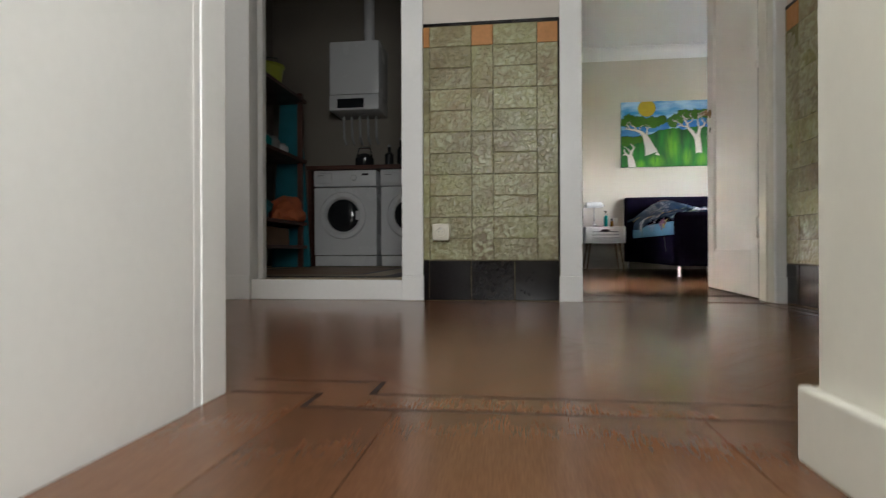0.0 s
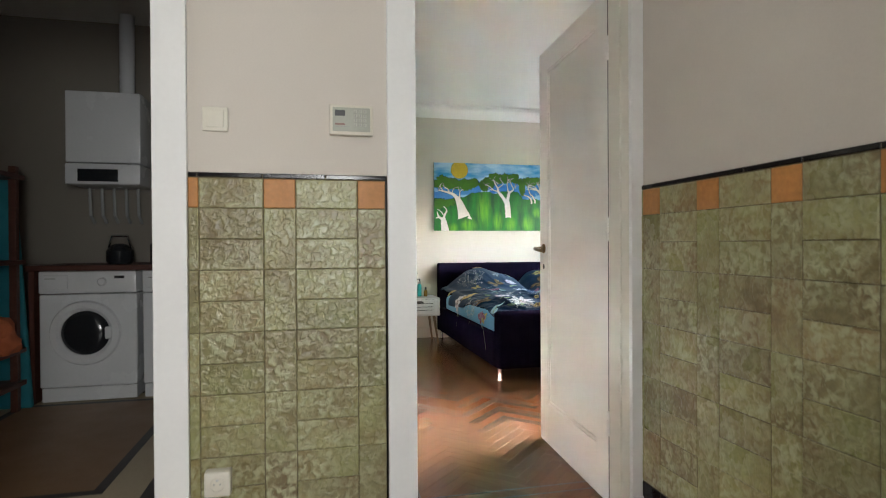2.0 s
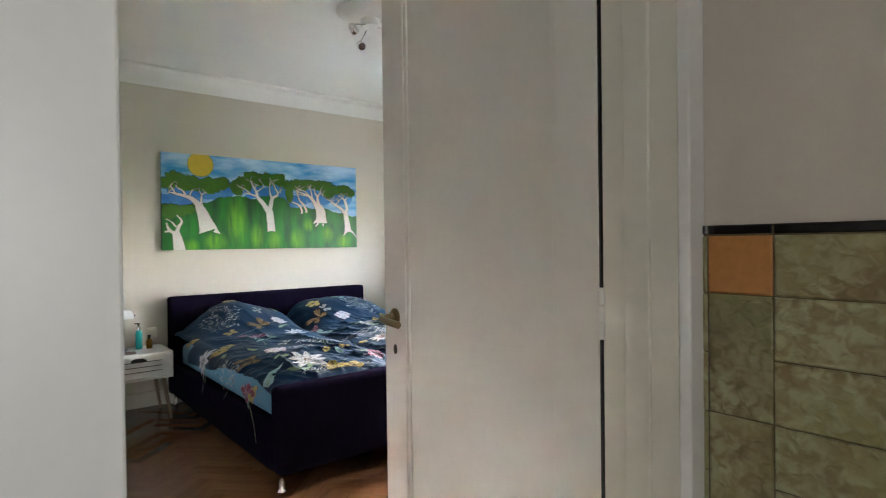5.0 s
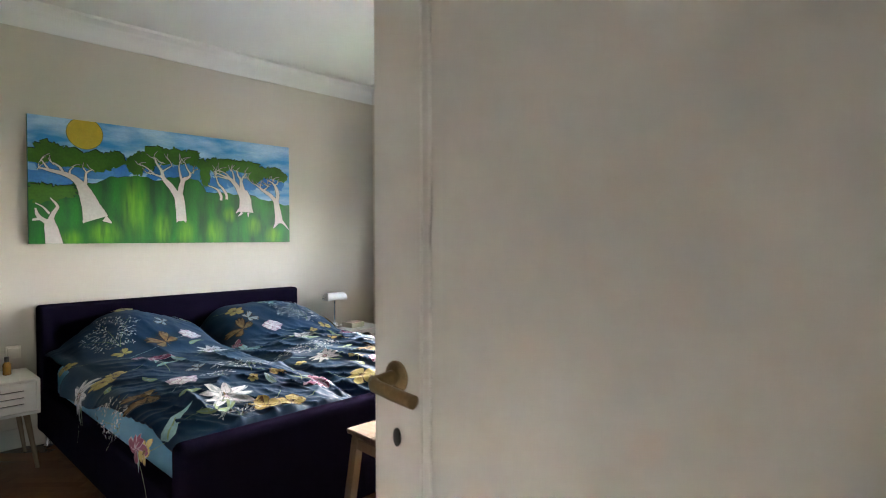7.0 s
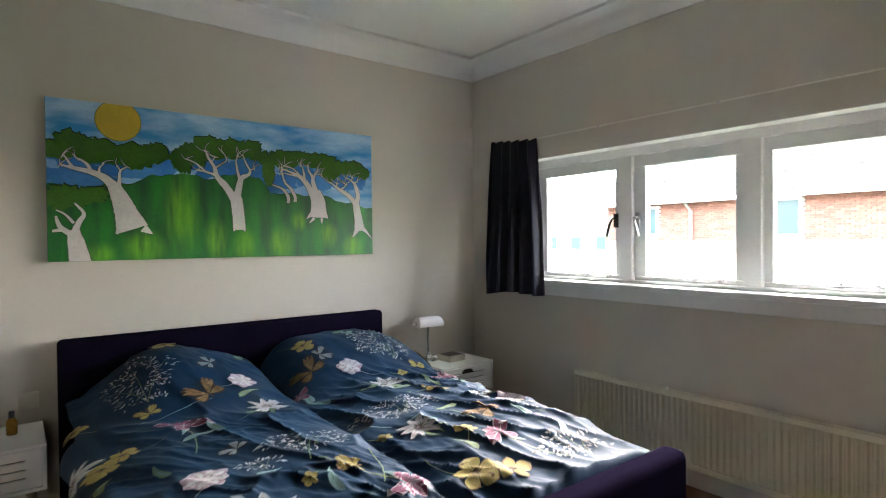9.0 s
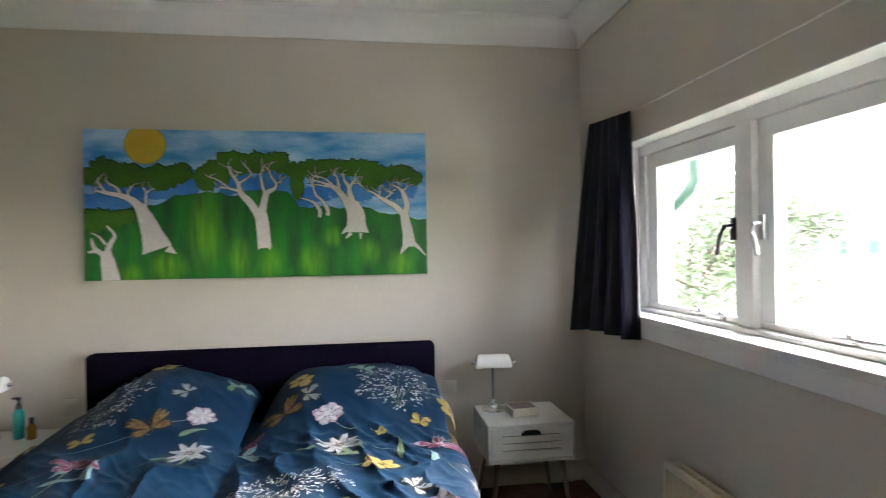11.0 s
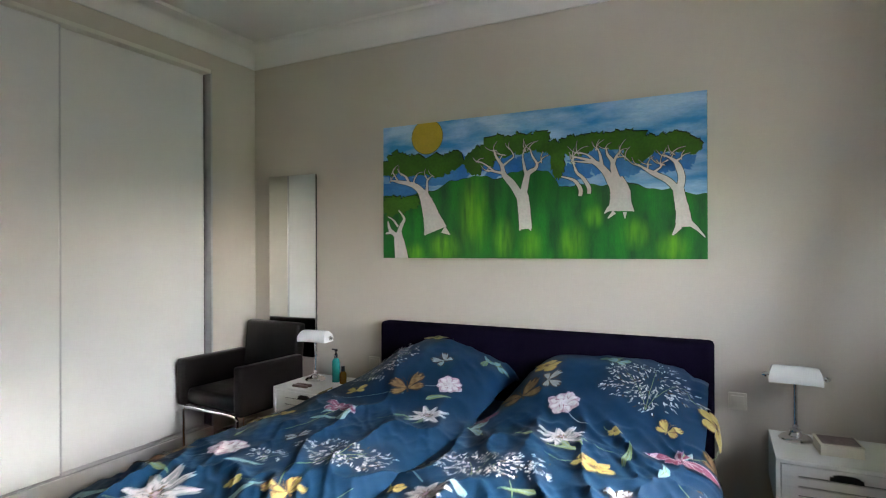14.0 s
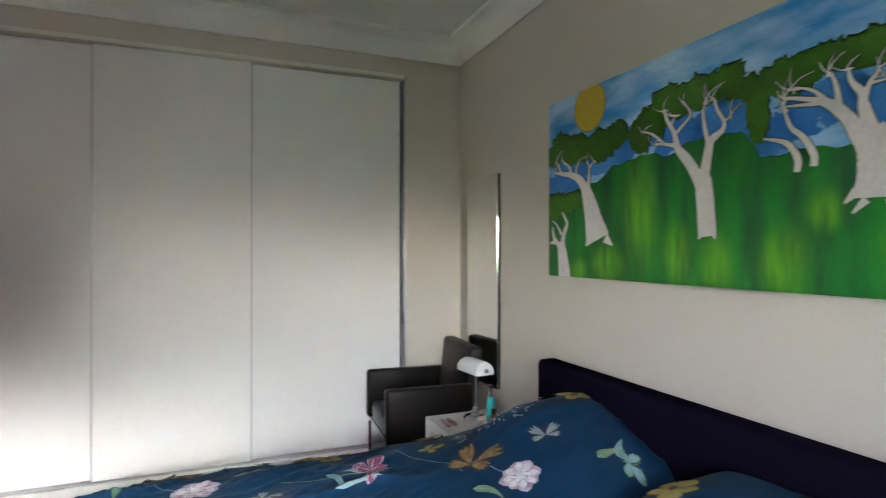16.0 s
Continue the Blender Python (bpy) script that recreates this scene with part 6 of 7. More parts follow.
for sy in (-1, 1):
    part("cross_brace", B(-0.18, 0.18, sy * 0.108 - 0.009, sy * 0.108 + 0.009, 0.425, 0.47, bevel=0.003), M["birch"], stool, smooth=False)
part("lower_step", B(-0.19, 0.19, -0.26, -0.13, 0.22, 0.24, bevel=0.004), M["birch"], stool, smooth=False)
for sx in (-1, 1):
    part("step_leg", bowed(B(-0.016, 0.016, -0.018, 0.018, 0, 0.22, bevel=0.003), lambda v: (v.x + sx * 0.175, v.y - 0.235 - 0.03 * (1 - v.z / 0.22), v.z)), M["birch"], stool, smooth=False)

# Ceiling spot lamp
spot = thing("ceiling_lamp", (2.20, 5.13, TOP), "ceiling lamp with white rose and small chrome spots", "ceiling lamp")
part("ceiling_rose", lathe([(0.21, 0), (0.21, -0.012), (0.19, -0.022), (0.16, -0.024), (0.145, -0.036), (0.07, -0.05)], 40), M["ceiling"], spot, "white plaster ceiling rose")
part("lamp_base", lathe([(0.055, -0.045), (0.06, -0.05), (0.06, -0.085), (0.05, -0.095)], 28), M["plasticw"], spot)
for a in (200, 320, 80):
    c, s_ = math.cos(radians(a)), math.sin(radians(a))
    arm = part("spot_arm", tube([(0.03 * c, 0.03 * s_, -0.085), (0.12 * c, 0.12 * s_, -0.115), (0.16 * c, 0.16 * s_, -0.13)], 0.006, 8), M["chrome"], spot)
    head = lathe([(0.014, 0.03), (0.022, 0.02), (0.026, -0.03), (0.024, -0.032)], 18)
    part("spot_head", bowed(head, lambda v: Matrix.Rotation(radians(55), 3, Vector((-s_, c, 0))) @ v + Vector((0.165 * c, 0.165 * s_, -0.155))), M["chrome"], spot, "small chrome spot")

# Laundry room
def front_loader(at, label):
    t = thing("washing_machine", at, label, "washing machine", "machines under the worktop")
    bm = bmesh.new()
    box(bm, 0, 0.57, 0, 0.55, 0.10, 0.70, bevel=0.01)
    part("body", box(bm, 0.006, 0.564, 0.014, 0.55, 0.006, 0.095, bevel=0.004), M["enamel"], t, smooth=False)
    part("control_panel", B(0.0, 0.57, -0.012, 0.55, 0.705, 0.85, bevel=0.012), M["enamel"], t)
    part("drawer", B(0.025, 0.17, -0.018, -0.01, 0.735, 0.825, bevel=0.004), M["enamel"], t)
    part("knob", bowed(lathe([(0.026, 0), (0.026, -0.012), (0.02, -0.022)], 20, "y"), lambda v: (v.x + 0.37, v.y - 0.012, v.z + 0.78)), M["enamel"], t)
    part("display", B(0.44, 0.50, -0.0145, -0.011, 0.80, 0.818), M["darkplastic"], t, "dark display")
    part("brand_bar", B(0.04, 0.10, -0.0205, -0.0175, 0.80, 0.806), M["grey"], t, "short grey line of print")
    ring = lathe([(0.205, 0), (0.21, -0.01), (0.20, -0.03), (0.165, -0.034), (0.145, -0.02), (0.14, 0.0)], 40, "y")
    d = part("door_ring", bowed(ring, lambda v: (v.x + 0.27, v.y, v.z + 0.45)), M["enamel"], t)
    dome = lathe([(0.142, -0.01), (0.13, -0.022), (0.10, -0.036), (0.05, -0.045), (0.005, -0.047)], 36, "y")
    part("door_glass", bowed(dome, lambda v: (v.x + 0.27, v.y, v.z + 0.45)), M["drum"], d, "dark bulging door glass")
    part("door_grip", B(0.39, 0.43, -0.045, -0.028, 0.41, 0.49, bevel=0.008), M["enamel"], d)
    return t


front_loader((-1.69, 4.66, 0.101), "white front-loading washing machine in the dim laundry")
front_loader((-1.085, 4.66, 0.101), "white front-loading machine beside the washing machine")
wt = thing("worktop", (-1.75, 4.62, 0.955), "dark red-brown wooden worktop over the machines", "worktop")
part("board", B(0.0, 1.6, 0.0, 0.62, 0.0, 0.035, bevel=0.005), M["red_wood"], wt, smooth=False)
part("side_support", B(0.0, 0.03, 0.05, 0.62, -0.854, 0.0), M["red_wood"], wt, smooth=False)
part("side_support", B(1.30, 1.33, 0.05, 0.62, -0.854, 0.0), M["red_wood"], wt, smooth=False)
boiler = thing("boiler", (-1.62, 4.88, 1.535), "white wall-hung heating boiler with a dark control window", "boiler")
part("casing", B(0, 0.47, 0, 0.37, 0.15, 0.64, bevel=0.012), M["enamel"], boiler)
part("control_box", B(0, 0.47, -0.012, 0.37, 0.0, 0.145, bevel=0.012), M["enamel"], boiler)
part("control_window", B(0.08, 0.33, -0.018, -0.01, 0.02, 0.105, bevel=0.003), M["drum"], boiler, "dark control window")
part("flue", tube([(0.33, 0.2, 0.63), (0.33, 0.2, TOP - 1.535)], 0.05, 20), M["enamel"], boiler)
for k in range(5):
    part("pipe", tube([(0.06 + k * 0.08, 0.25, 0.0), (0.06 + k * 0.08, 0.27, -0.2), (0.06 + k * 0.08, 0.34, -0.25)], 0.011, 8), M["grey"], boiler, "dull grey pipe")
kettle = thing("kettle", (-1.28, 4.86, 0.99), "small dark and chrome kettle on the worktop", "kettle")
part("pot", lathe([(0.07, 0), (0.085, 0.02), (0.085, 0.09), (0.05, 0.13), (0.02, 0.14)], 24), M["drum"], kettle)
part("handle", tube([(-0.07, 0, 0.11), (-0.05, 0, 0.19), (0.05, 0, 0.19), (0.07, 0, 0.11)], 0.008, 8), M["chrome"], kettle)
for k, (xx, hh, rr) in enumerate(((-1.06, 0.20, 0.04), (-0.95, 0.26, 0.035), (-0.86, 0.18, 0.045))):
    j = thing("bottle", (xx, 4.9, 0.99), "dark bottle standing on the laundry worktop", "bottle", "bottles on the worktop")
    part("bottle_body", lathe([(rr, 0), (rr, hh * 0.65), (rr * 0.35, hh * 0.8), (rr * 0.35, hh)], 18), M["drum"], j)
    part("cap", lathe([(rr * 0.4, hh), (rr * 0.4, hh + 0.02)], 14), M["grey"], j)

rack = thing("shelf_unit", (-2.28, 3.2, 0.101), "reddish-brown wooden shelf unit filled with household things", "shelf unit")
SH = (0.16, 0.36, 0.90, 1.42)
for yy in (0.0, 1.30):
    for xx in (0.02, 0.50):
        part("post", B(xx, xx + 0.04, yy, yy + 0.04, 0, 1.50, bevel=0.003), M["red_wood"], rack, smooth=False)
for z in SH:
    part("shelf", B(0.0, 0.565, -0.02, 1.36, z, z + 0.028, bevel=0.003), M["red_wood"], rack, smooth=False)
part("cross_brace", B(0.006, 0.018, 0.0, 1.34, 0.65, 0.72), M["red_wood"], rack, smooth=False)
RZ = 0.101
bucket = thing("bucket", (-1.97, 4.32, RZ + 1.448), "lime green plastic bucket on top of the shelf unit", "bucket")
bk = lathe([(0.105, 0), (0.135, 0.22), (0.145, 0.222), (0.145, 0.235), (0.13, 0.232), (0.10, 0.01)], 28)
part("pail", bk, M["lime"], bucket)
part("handle", tube([(0, -0.14, 0.22), (0.06, -0.11, 0.27), (0.09, 0, 0.295), (0.06, 0.11, 0.27), (0, 0.14, 0.22)], 0.005, 8), M["darkplastic"], bucket)
for k, (yy, hh, rr, mt, lab) in enumerate(((3.72, 0.22, 0.04, "plasticw", "white cleaning bottle on the shelf"), (3.92, 0.13, 0.05, "plasticw", "white plastic tub on the shelf"), (4.06, 0.12, 0.045, "teal", "teal cup on the shelf"), (4.2, 0.13, 0.05, "grey", "grey tub on the shelf"), (4.36, 0.10, 0.055, "plasticw", "white bowl on the shelf"))):
    j = thing("container", (-1.86, yy, RZ + 0.928), lab, "container")
    part("container_body", lathe([(rr * 0.85, 0), (rr, 0.01), (rr, hh * 0.8), (rr * 0.6, hh)], 20), M[mt], j)
    part("lid", lathe([(rr * 0.62, hh), (rr * 0.62, hh + 0.012)], 18), M["grey"], j)


def heap(name, at, sx, sy, sz, mat, label, cat, seed):
    bm = bmesh.new()
    bmesh.ops.create_icosphere(bm, subdivisions=4, radius=1)
    for v in bm.verts:
        q = 1 + 0.32 * noise.noise(v.co * 1.7 + Vector((seed, 0, 0))) + 0.12 * noise.noise(v.co * 5 + Vector((0, seed, 0)))
        z = v.co.z * q
        v.co = Vector((v.co.x * q * sx, v.co.y * q * sy, (max(z, -0.55) + 0.55) * sz))
    ob = new(name, mesh(name, bm, M[mat], True))
    ob.location = at
    return tagged(ob, label=label, category=cat)


heap("towel", (-1.93, 3.85, RZ + 0.388), 0.16, 0.24, 0.14, "cloth_teal", "crumpled teal towel on the shelf", "towel", 1)
rag = heap("cloth", (-1.80, 4.33, RZ + 0.388), 0.14, 0.17, 0.13, "cloth_orange", "crumpled orange cloth spilling off the shelf", "cloth", 6)
heap("bag", (-1.98, 3.6, RZ + 0.188), 0.18, 0.22, 0.08, "cloth_dark", "dark blue bag on the lower shelf", "bag", 3)
bx = thing("cardboard_box", (-2.12, 3.95, RZ + 0.188), "brown cardboard box on the lower shelf", "box")
part("carton", B(0, 0.32, 0, 0.42, 0, 0.14, bevel=0.003), M["card"], bx, smooth=False)
part("flap", B(0.0, 0.32, 0.0, 0.2, 0.14, 0.144), M["card"], bx, smooth=False)
heap("bag", (-1.95, 3.45, RZ), 0.17, 0.2, 0.10, "cloth_dark", "dark blue bag on the laundry floor", "bag", 8)
ib = thing("ironing_board", (-1.70, 4.60, RZ), "folded ironing board with a teal cover leaning against the wall", "ironing board", "", 0)
part("board_cover", bowed(B(-0.36, 0.0, -0.02, 0.02, 0.0, 1.46, bevel=0.015, seg=3), lambda v: (-0.18 + (v.x + 0.18) * (1 - 0.5 * smooth01((v.z - 1.1) / 0.36)), v.y, v.z)), M["cloth_teal"], ib)
part("leg_tube", tube([(-0.09, 0.03, 0.0), (-0.15, 0.03, 0.6), (-0.2, 0.03, 1.1)], 0.011, 8), M["chrome"], ib)

# Outside: ground, paving, houses over the way, trees
GZ = -2.9
ground = struct("ground", B(4.6, 400, -300, 300, GZ - 0.3, GZ), M["grass"], "lawns and gardens reaching to the distance")
struct("road", B(9.0, 14.0, -120, 160, GZ + 0.001, GZ + 0.03), M["asphalt"], "pale paved street below the window")
HXF = 18.0
house = thing("house", (HXF, 9.55, GZ), "brick house over the street with a hipped tiled roof", "house")
bm = bmesh.new()
rows_n, hw, eave = 72, 6.25, 5.45
part("wall_core", B(0.06, 8, -hw + 0.06, hw - 0.06, 0, eave), M["brick"], house, smooth=False)
bl = bmesh.new()


def brick_course(z, y0, y1, off):
    y = y0 - off
    while y < y1:
        a, b = max(y, y0), min(y + 0.21, y1)
        if b - a > 0.03 and not any(p < (a + b) / 2 < q and r < z + 0.03 < t for p, q, r, t in HOLES):
            vs = [bl.verts.new(p) for p in ((0.0, a, z), (0.0, b, z), (0.0, b, z + 0.052), (0.0, a, z + 0.052), (0.06, a, z), (0.06, b, z), (0.06, b, z + 0.052), (0.06, a, z + 0.052))]
            for f in ((0, 3, 2, 1), (0, 1, 5, 4), (3, 7, 6, 2), (0, 4, 7, 3), (1, 2, 6, 5)):
                bl.faces.new([vs[i] for i in f])
        y += 0.22


HOLES = [(4.25, 5.05, 4.3, 5.34), (0.05, 1.75, 4.22, 5.38), (-4.0, -2.6, 4.3, 5.34)]
for k in range(20):
    brick_course(4.2 + k * 0.062, -hw, hw, 0.11 * (k % 2))
part("brickwork", bl, M["brick"], house, "", False, kind="stuff")
# same brick as above, its colour paled in place of overexposure
part("lower_wall", B(-0.02, 0.05, -hw, hw, 0, 4.17), M["palebrick"], house, "lower brick wall in a colour paled to look overexposed", smooth=False)
part("string_course", B(-0.05, 0.05, -hw - 0.02, hw + 0.02, 4.17, 4.198), M["grey"], house, "thin grey string course", smooth=False)
for y0, y1, z0, z1 in HOLES:
    w_ = part("house_window", B(0.0, 0.08, y0, y1, z0, z1), M["render"], house, "white window frame", smooth=False)
    k = 2 if y1 - y0 > 1.2 else 1
    for i in range(k):
        a = y0 + (y1 - y0) * i / k
        part("pane", B(-0.012, 0.02, a + 0.14, a + (y1 - y0) / k - 0.14, z0 + 0.14, z1 - 0.1), M["pane_dark"], w_, "teal-grey glass", smooth=False)
bm = bmesh.new()
o = 0.5
pts = [(-o, -hw - o, eave), (-o, hw + o, eave), (8 + o, hw + o, eave), (8 + o, -hw - o, eave), (4, hw - 3.4, eave + 3.6), (4, -hw + 3.4, eave + 3.6)]
vs = [bm.verts.new(p) for p in pts]
for f in ((0, 1, 4, 5), (2, 3, 5, 4), (1, 2, 4), (3, 0, 5), (0, 3, 2, 1)):
    bm.faces.new([vs[i] for i in f])
bmesh.ops.recalc_face_normals(bm, faces=bm.faces)
roof = part("roof", bm, M["rooftile"], house, smooth=False)
bt = bmesh.new()
for r in range(17):
    t = r / 17
    x0, z0 = -o + 4.5 * t, eave + 3.6 * t + 0.02
    ya, yb = -hw - o + 3.9 * t, hw + o - 3.9 * t
    y = ya
    while y < yb - 0.2:
        bvs = [bt.verts.new(p) for p in ((x0, y + 0.01, z0 + 0.02), (x0, y + 0.15, z0 + 0.075), (x0, y + 0.29, z0 + 0.02), (x0 + 0.265, y + 0.29, z0 + 0.225), (x0 + 0.265, y + 0.15, z0 + 0.255), (x0 + 0.265, y + 0.01, z0 + 0.225))]
        bt.faces.new((bvs[0], bvs[1], bvs[4], bvs[5]))
        bt.faces.new((bvs[1], bvs[2], bvs[3], bvs[4]))
        bt.faces.new((bvs[0], bvs[2], bvs[1]))
        y += 0.30
part("roof_tiles", bt, M["rooftile"], roof, "", False, kind="stuff")
part("gutter", B(-o - 0.1, -o + 0.02, -hw - o, hw + o, eave - 0.1, eave + 0.02, bevel=0.02), M["render"], house, "white gutter", smooth=False)
part("downpipe", tube([(-0.45, 3.15, eave - 0.08), (-0.08, 3.15, eave - 0.35), (-0.08, 3.15, 0)], 0.05, 10), M["grey"], house, "grey downpipe")
for i, (hx, hy, wd, ht) in enumerate(((46, 44, 30, 5.2), (60, 14, 22, 5.8))):
    hs = thing("house", (hx, hy, GZ), "pale far row of houses beyond the gardens", "house", "far houses")
    part("wall", B(0, 8, -wd / 2, wd / 2, 0, ht), M["render"], hs, smooth=False)
    bm = bmesh.new()
    q = [bm.verts.new(p) for p in ((-0.6, -wd / 2 - 0.5, ht), (-0.6, wd / 2 + 0.5, ht), (8.6, wd / 2 + 0.5, ht), (8.6, -wd / 2 - 0.5, ht), (4, wd / 2 + 0.5, ht + 2.6), (4, -wd / 2 - 0.5, ht + 2.6))]
    for f in ((0, 1, 4, 5), (2, 3, 5, 4), (1, 2, 4), (3, 0, 5), (0, 3, 2, 1)):
        bm.faces.new([q[j] for j in f])
    bmesh.ops.recalc_face_normals(bm, faces=bm.faces)
    part("roof", bm, M["rooftile"], hs, smooth=False)
    for k in range(int(wd / 3)):
        y0 = -wd / 2 + 1 + k * 3
        wn_ = part("house_window", B(-0.05, 0.05, y0, y0 + 1.3, ht - 2.0, ht - 0.6), M["render"], hs, smooth=False)
        part("pane", B(-0.08, 0.0, y0 + 0.1, y0 + 1.2, ht - 1.9, ht - 0.7), M["pane_dark"], wn_, smooth=False)


def tree(at, h, spread, seed, n):
    r = random.Random(seed)
    t = thing("tree", at, "leafy green garden tree in full summer leaf", "tree", "garden trees")
    trunk = tube([(0, 0, 0), (0.05 * h * 0.2, 0.02, h * 0.25), (0.02, 0.1, h * 0.5), (0.1, 0.0, h * 0.75)], 0.045 * h * 0.5, 10, 0.35)
    tips = []
    me_b = bmesh.new()
    for k in range(9):
        a, z0 = r.random() * 6.28, h * (0.3 + 0.4 * r.random())
        e = Vector((math.cos(a) * spread * (0.5 + 0.4 * r.random()), math.sin(a) * spread * (0.5 + 0.4 * r.random()), z0 + h * 0.25 * r.random() + 0.3))
        b2 = tube([(0, 0, z0), tuple(e * 0.5 + Vector((0, 0, z0 * 0.5 + 0.1))), tuple(e)], 0.012 * h, 6, 0.3)
        m2 = bpy.data.meshes.new("limb")
        b2.to_mesh(m2)
        b2.free()
        me_b.from_mesh(m2)
        tips.append(e)
    m3 = bpy.data.meshes.new("trunk")
    trunk.to_mesh(m3)
    trunk.free()
    me_b.from_mesh(m3)
    part("trunk", me_b, M["bark"], t)
    tips.append(Vector((0, 0, h * 0.85)))
    verts, faces = [], []
    for k in range(n):
        c = tips[k % len(tips)]
        p = c + Vector((r.gauss(0, 0.30), r.gauss(0, 0.30), r.gauss(0, 0.24))) * spread
        u = Vector((r.gauss(0, 1), r.gauss(0, 1), r.gauss(0, 0.6))).normalized()
        w = u.orthogonal().normalized()
        s = 0.055 * (0.7 + 0.8 * r.random()) * (h / 5)
        i = len(verts)
        verts += [p - u * s * 1.3, p + w * s * 0.6 + u * 0.1 * s, p + u * s * 1.3, p - w * s * 0.6]
        faces.append((i, i + 1, i + 2, i + 3))
    me = bpy.data.meshes.new("crown")
    me.from_pydata([tuple(v) for v in verts], [], faces)
    me.materials.append(M["leaf"])
    cr = new("crown", me)
    cr.parent = t
    tagged(cr, kind="stuff")
    return t


tree((11.5, 17.0, GZ), 5.6, 1.7, 1, 6000)
tree((15.5, 24.0, GZ), 7.0, 2.4, 2, 7000)
tree((24.0, 30.0, GZ), 8.0, 3.0, 3, 7000)
tree((33.0, 20.0, GZ), 10.0, 3.6, 4, 7000)
tree((8.6, 14.2, GZ), 3.6, 1.3, 5, 4000)

gp = thing("gutter_pipe", (5.0, 7.2, 1.6), "dark green painted gutter outlet pipe under the eaves", "drainpipe")
part("pipe", tube([(0, 0.02, 0.72), (0, 0.01, 0.24), (0, 0.06, 0.19), (0, 0.36, 0.02), (-0.25, 0.44, -0.05), (-0.47, 0.46, -0.2), (-0.47, 0.46, -4.5)], 0.036, 12), M["pipegreen"], gp)
part("gutter", B(-0.09, 0.06, -3.2, 1.0, 0.72, 0.83, bevel=0.02), M["pipegreen"], gp)
part("fascia", B(-0.47, -0.09, -3.2, 1.0, 0.74, 0.80), M["render"], gp, "white eaves board")

# Tiles, piece by piece
def chamfered(name, w, h, d, mat):
    """A tile lying in x and z, its face towards -y, with softened edges."""
    e = 0.0025
    vs = [(0, 0, 0), (w, 0, 0), (w, 0, h), (0, 0, h), (0, -d + e, 0), (w, -d + e, 0), (w, -d + e, h), (0, -d + e, h), (e, -d, e), (w - e, -d, e), (w - e, -d, h - e), (e, -d, h - e)]
    fs = [(8, 9, 10, 11), (4, 5, 9, 8), (5, 6, 10, 9), (6, 7, 11, 10), (7, 4, 8, 11), (0, 1, 5, 4), (1, 2, 6, 5), (2, 3, 7, 6), (3, 0, 4, 7)]
    me = bpy.data.meshes.new(name)
    me.from_pydata(vs, [], fs)
    me.materials.append(mat)
    return me


TILES = {}


def put_tile(parent, u, z, w, h, mat, side):
    if side == "side":
        if z > 0.05:
            z -= 0.016
        else:
            h -= 0.016
    key = (round(w, 3), round(h, 3), mat)
    if key not in TILES:
        TILES[key] = chamfered("tile", key[0], key[1], 0.009, M[mat])
    ob = new("tile", TILES[key])
    ob.parent = parent
    jig = random.uniform(-0.0012, 0.0012)
    if side == "front":
        ob.matrix_basis = pose(u, HY - 0.0005 + jig, z, 0, 0, random.uniform(-0.25, 0.25))
    else:
        ob.matrix_basis = pose(HX1 - 0.0005 + jig, u + w, z, 0, 0, -90 + random.uniform(-0.25, 0.25))


G = 0.0018
BANDS = [0.197 + 0.2075 * k for k in range(6)]


def dado(parent, cols, side):
    """Columns of (start, width, narrow?) clad with green tiles, an orange and green top row, black base and cap."""
    for u, w, narrow in cols:
        for k in range(5):
            z0 = BANDS[k]
            if narrow:
                put_tile(parent, u + G / 2, z0 + G / 2, w - G, 0.2075 - G, "tile", side)
            else:
                put_tile(parent, u + G / 2, z0 + G / 2, w - G, 0.10375 - G, "tile", side)
                put_tile(parent, u + G / 2, z0 + 0.10375 + G / 2, w - G, 0.10375 - G, "tile", side)
        put_tile(parent, u + G / 2, BANDS[5] + G / 2, w - G, 0.1 - G, "orange" if narrow else "tile", side)


def base_row(parent, edges, side):
    for a, b in zip(edges, edges[1:]):
        put_tile(parent, a + G / 2, 0.002, b - a - G, 0.192, "black", side)
        put_tile(parent, a + G / 2, 1.336, b - a - G, 0.016, "black", side)


put_tile(wall_hall_front, 0.2755, 0.197, 0.007, 1.139, "black", "front")


def grout(name, b):
    ob = struct(name, B(*b), M["grout"])
    ob.parent = wall_hall_front
    return ob


grout("tile_bed_panel", (-0.373, 0.283, HY - 0.0065, HY, 0.0, 1.350))
grout("tile_bed_end", (HX0, -1.407, HY - 0.0065, HY, 0.0, 1.350))
grout("tile_bed_side", (HX1 - 0.0065, HX1, 0.604, HY, 0.0, 1.334))
dado(wall_hall_front, [(-0.373, 0.033, True), (-0.34, 0.204, False), (-0.136, 0.105, True), (-0.031, 0.209, False), (0.178, 0.0975, True)], "front")
base_row(wall_hall_front, [-0.373, -0.345, -0.139, 0.069, 0.282], "front")
cols, u = [], -1.407
for k, (w, nar) in enumerate([(0.104, True), (0.207, False)] * 3):
    u -= w
    cols.append((u, w, nar))
dado(wall_hall_front, cols, "front")
base_row(wall_hall_front, [-2.31, -2.03, -1.822, -1.615, -1.407], "front")
cols, u = [(2.570, 0.019, False)], 2.570
first = 0.105
k = 0
while u > 0.75:
    nar = k % 2 == 0
    w = first if k == 0 else (0.104 if nar else 0.207)
    u -= w
    cols.append((u, w, nar))
    k += 1
dado(wall_hall_tiled, cols, "side")
edges = [2.589, 2.570, 2.465]
while edges[-1] > 0.82:
    edges.append(edges[-1] - 0.2075)
base_row(wall_hall_tiled, edges[::-1], "side")


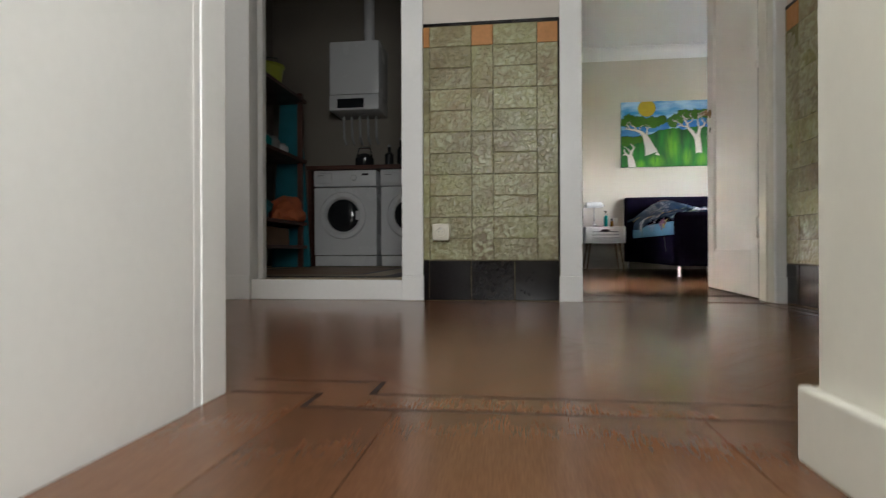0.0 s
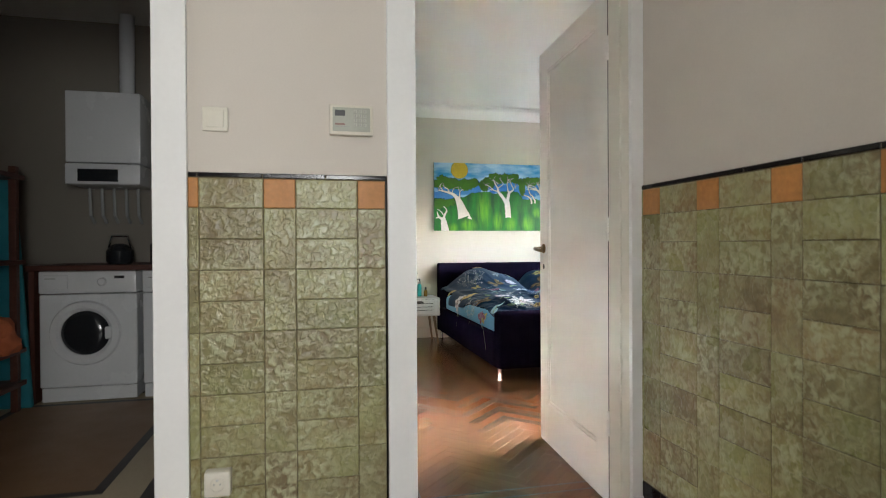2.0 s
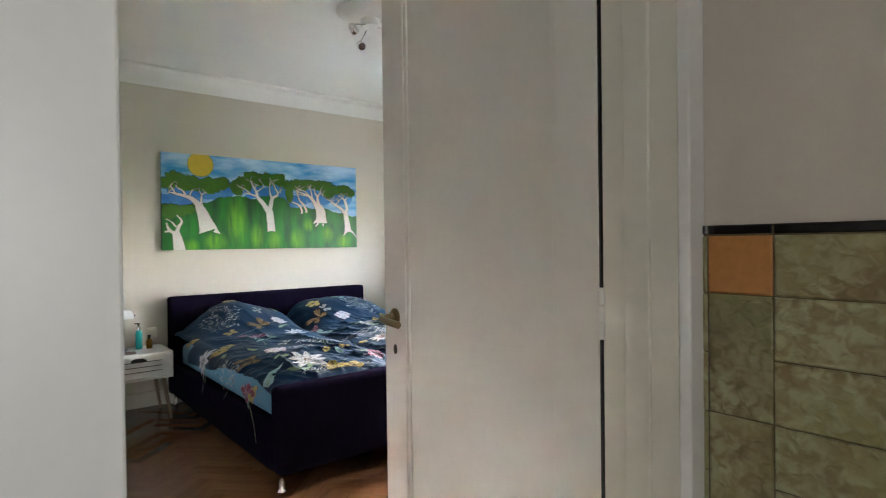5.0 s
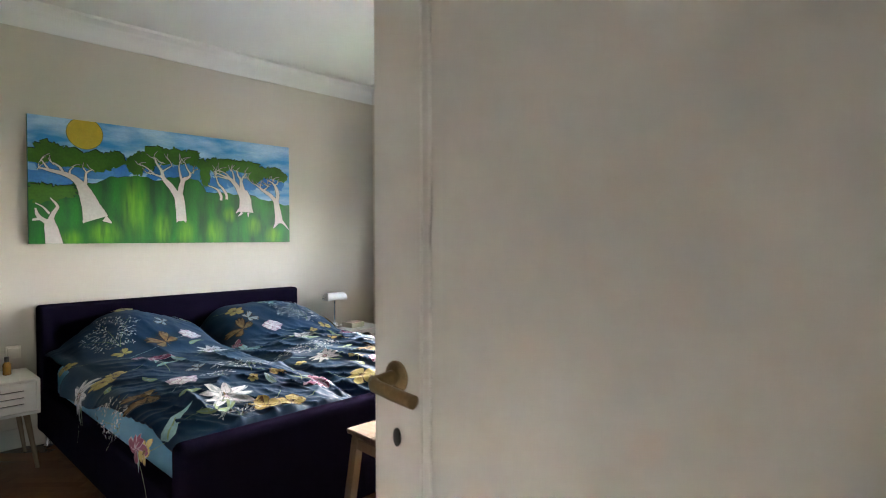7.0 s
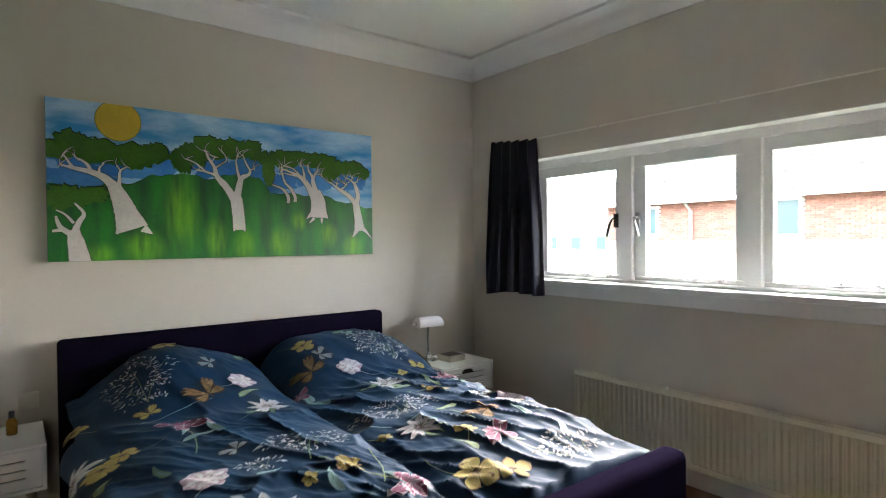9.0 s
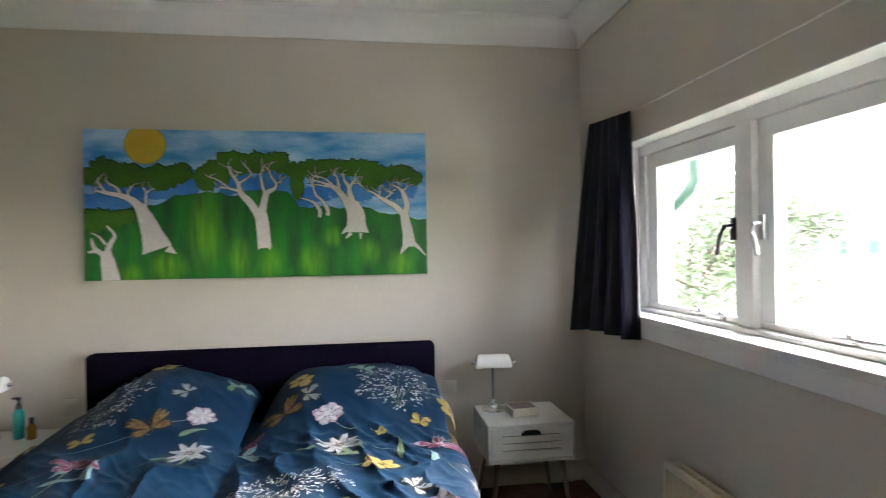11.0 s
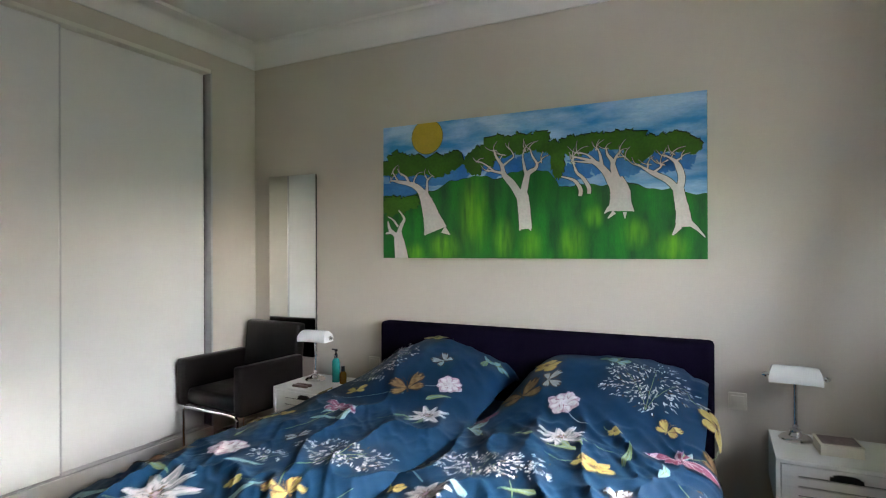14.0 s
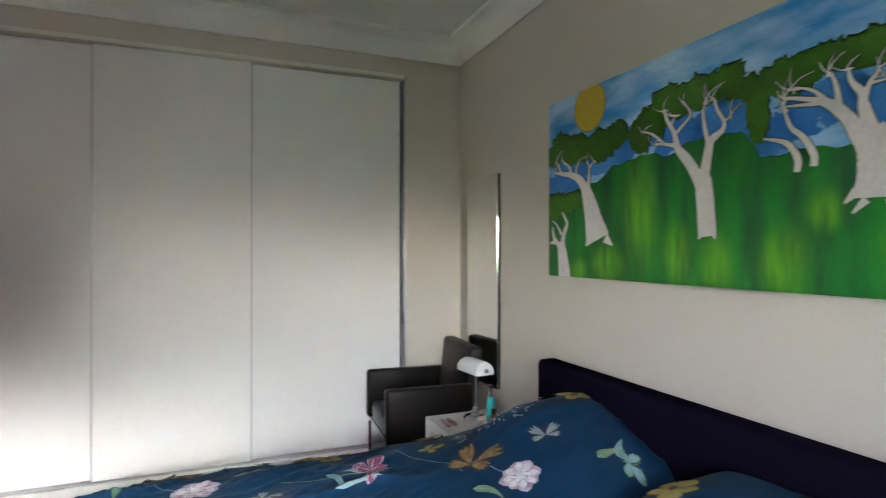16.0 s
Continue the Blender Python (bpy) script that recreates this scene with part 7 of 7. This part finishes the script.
# Parquet, block by block
def block_mesh(name, l, w, mat, h=0.012):
    e = 0.0002
    vs = [(-l / 2, -w / 2, -h), (l / 2, -w / 2, -h), (l / 2, w / 2, -h), (-l / 2, w / 2, -h), (-l / 2, -w / 2, -e), (l / 2, -w / 2, -e), (l / 2, w / 2, -e), (-l / 2, w / 2, -e),
          (-l / 2 + e, -w / 2 + e, 0), (l / 2 - e, -w / 2 + e, 0), (l / 2 - e, w / 2 - e, 0), (-l / 2 + e, w / 2 - e, 0)]
    fs = [(8, 9, 10, 11), (4, 5, 9, 8), (5, 6, 10, 9), (6, 7, 11, 10), (7, 4, 8, 11), (0, 1, 5, 4), (1, 2, 6, 5), (2, 3, 7, 6), (3, 0, 4, 7)]
    me = bpy.data.meshes.new(name)
    me.from_pydata(vs, [], fs)
    me.materials.append(mat)
    return me, vs, fs


def herringbone(x0, x1, y0, y1, l, w):
    """Middles and turns of the blocks of a herringbone floor, its zigzag running along y."""
    out = []
    c = math.sqrt(0.5)
    for i in range(-140, 141):
        for j in range(-40, 41):
            ox, oy = i * w + j * l, i * w - j * l
            for mx, my, rot in ((ox + l / 2, oy + w / 2, 0), (ox + w / 2, oy + w + l / 2, 90)):
                x, y = c * (mx - my) + 1.0, c * (mx + my) + 3.5
                if x0 < x < x1 and y0 < y < y1:
                    out.append((x, y, rot + 45))
    return out


BL, BW = 0.36, 0.06
blk, bv, bf = block_mesh("block", BL - 0.0008, BW - 0.0008, M["parquet"])
hall_blocks = [b for b in herringbone(HX0, HX1 + 0.1, 0.68, BY0 + 0.1, BL, BW)]
near = [b for b in hall_blocks if b[0] > -1.75]
for x, y, r in near[:300]:
    ob = new("block", blk)
    ob.parent = floor_hall
    ob.matrix_basis = pose(x, y, random.uniform(-0.0002, 0), 0, 0, r)
bed_blocks = herringbone(BX0 - 0.2, BX1 + 0.1, BY0 + 0.0, BY1, BL, BW)
close = [b for b in bed_blocks if b[1] < 5.2 and b[0] < 2.3][:300]
for x, y, r in close:
    ob = new("block", blk)
    ob.parent = floor_bedroom
    ob.matrix_basis = pose(x, y, random.uniform(-0.0002, 0), 0, 0, r)


def joined(name, blocks, parent):
    vs, fs = [], []
    for x, y, r in blocks:
        m = pose(x, y, random.uniform(-0.0002, 0), 0, 0, r)
        i = len(vs)
        vs += [tuple(m @ Vector(v)) for v in bv]
        fs += [tuple(i + k for k in f) for f in bf]
    me = bpy.data.meshes.new(name)
    me.from_pydata(vs, [], fs)
    me.materials.append(M["parquet_i"])
    ob = new(name, me)
    ob.parent = parent
    return tagged(ob, kind="stuff")


taken = set(close)
joined("parquet_blocks", [b for b in bed_blocks if b not in taken], floor_bedroom)
joined("parquet_blocks", [b for b in hall_blocks if b[0] <= -1.75] + near[300:], floor_hall)


def strip(name, x0, x1, y0, y1, mat, parent, z=0.0012):
    ob = new(name, mesh(name, B(x0, x1, y0, y1, -0.011, z), M[mat]))
    ob.parent = parent
    return ob


# border of the landing floor: a plank band between two dark lines, stepping once
strip("plank", -0.43, -0.264, 0.832, 0.912, "plank", floor_hall)
strip("plank", -0.264, -0.184, 0.752, 0.912, "plank", floor_hall)
strip("plank", -0.184, HX1, 0.752, 0.828, "plank", floor_hall)
strip("inlay_line", -0.43, -0.174, 0.912, 0.921, "inlay", floor_hall)
strip("inlay_line", -0.184, -0.174, 0.837, 0.912, "inlay", floor_hall)
strip("inlay_line", -0.184, HX1, 0.828, 0.837, "inlay", floor_hall)
strip("inlay_line", -0.43, -0.264, 0.823, 0.832, "inlay", floor_hall)
strip("inlay_line", -0.273, -0.264, 0.743, 0.823, "inlay", floor_hall)
strip("inlay_line", -0.264, HX1, 0.743, 0.752, "inlay", floor_hall)
edge = [-0.43, -0.28, -0.12, 0.33, 0.80, 1.29]
for a, b in zip(edge, edge[1:]):
    strip("plank", a + 0.0008, b - 0.0008, 0.40 if a < 0.5 else 0.59, 0.743 if a > -0.28 else 0.823, "plank", floor_hall, random.uniform(0.0006, 0.0014))
strip("inlay_line", 1.165, 1.173, 0.837, HY, "inlay", floor_hall)
strip("inlay_line", 1.225, 1.233, 0.837, HY, "inlay", floor_hall)
strip("threshold", 0.386, 1.236, HY - 0.01, BY0 + 0.03, "plank", floor_hall, 0.0016)
for a, b in ((2.93, 2.938), (3.0, 3.008)):
    strip("inlay_line", 0.32, 4.2, a, b, "inlay", floor_bedroom)
for a, b in ((0.40, 0.408), (0.47, 0.478)):
    strip("inlay_line", a, b, 3.008, 7.16, "inlay", floor_bedroom)
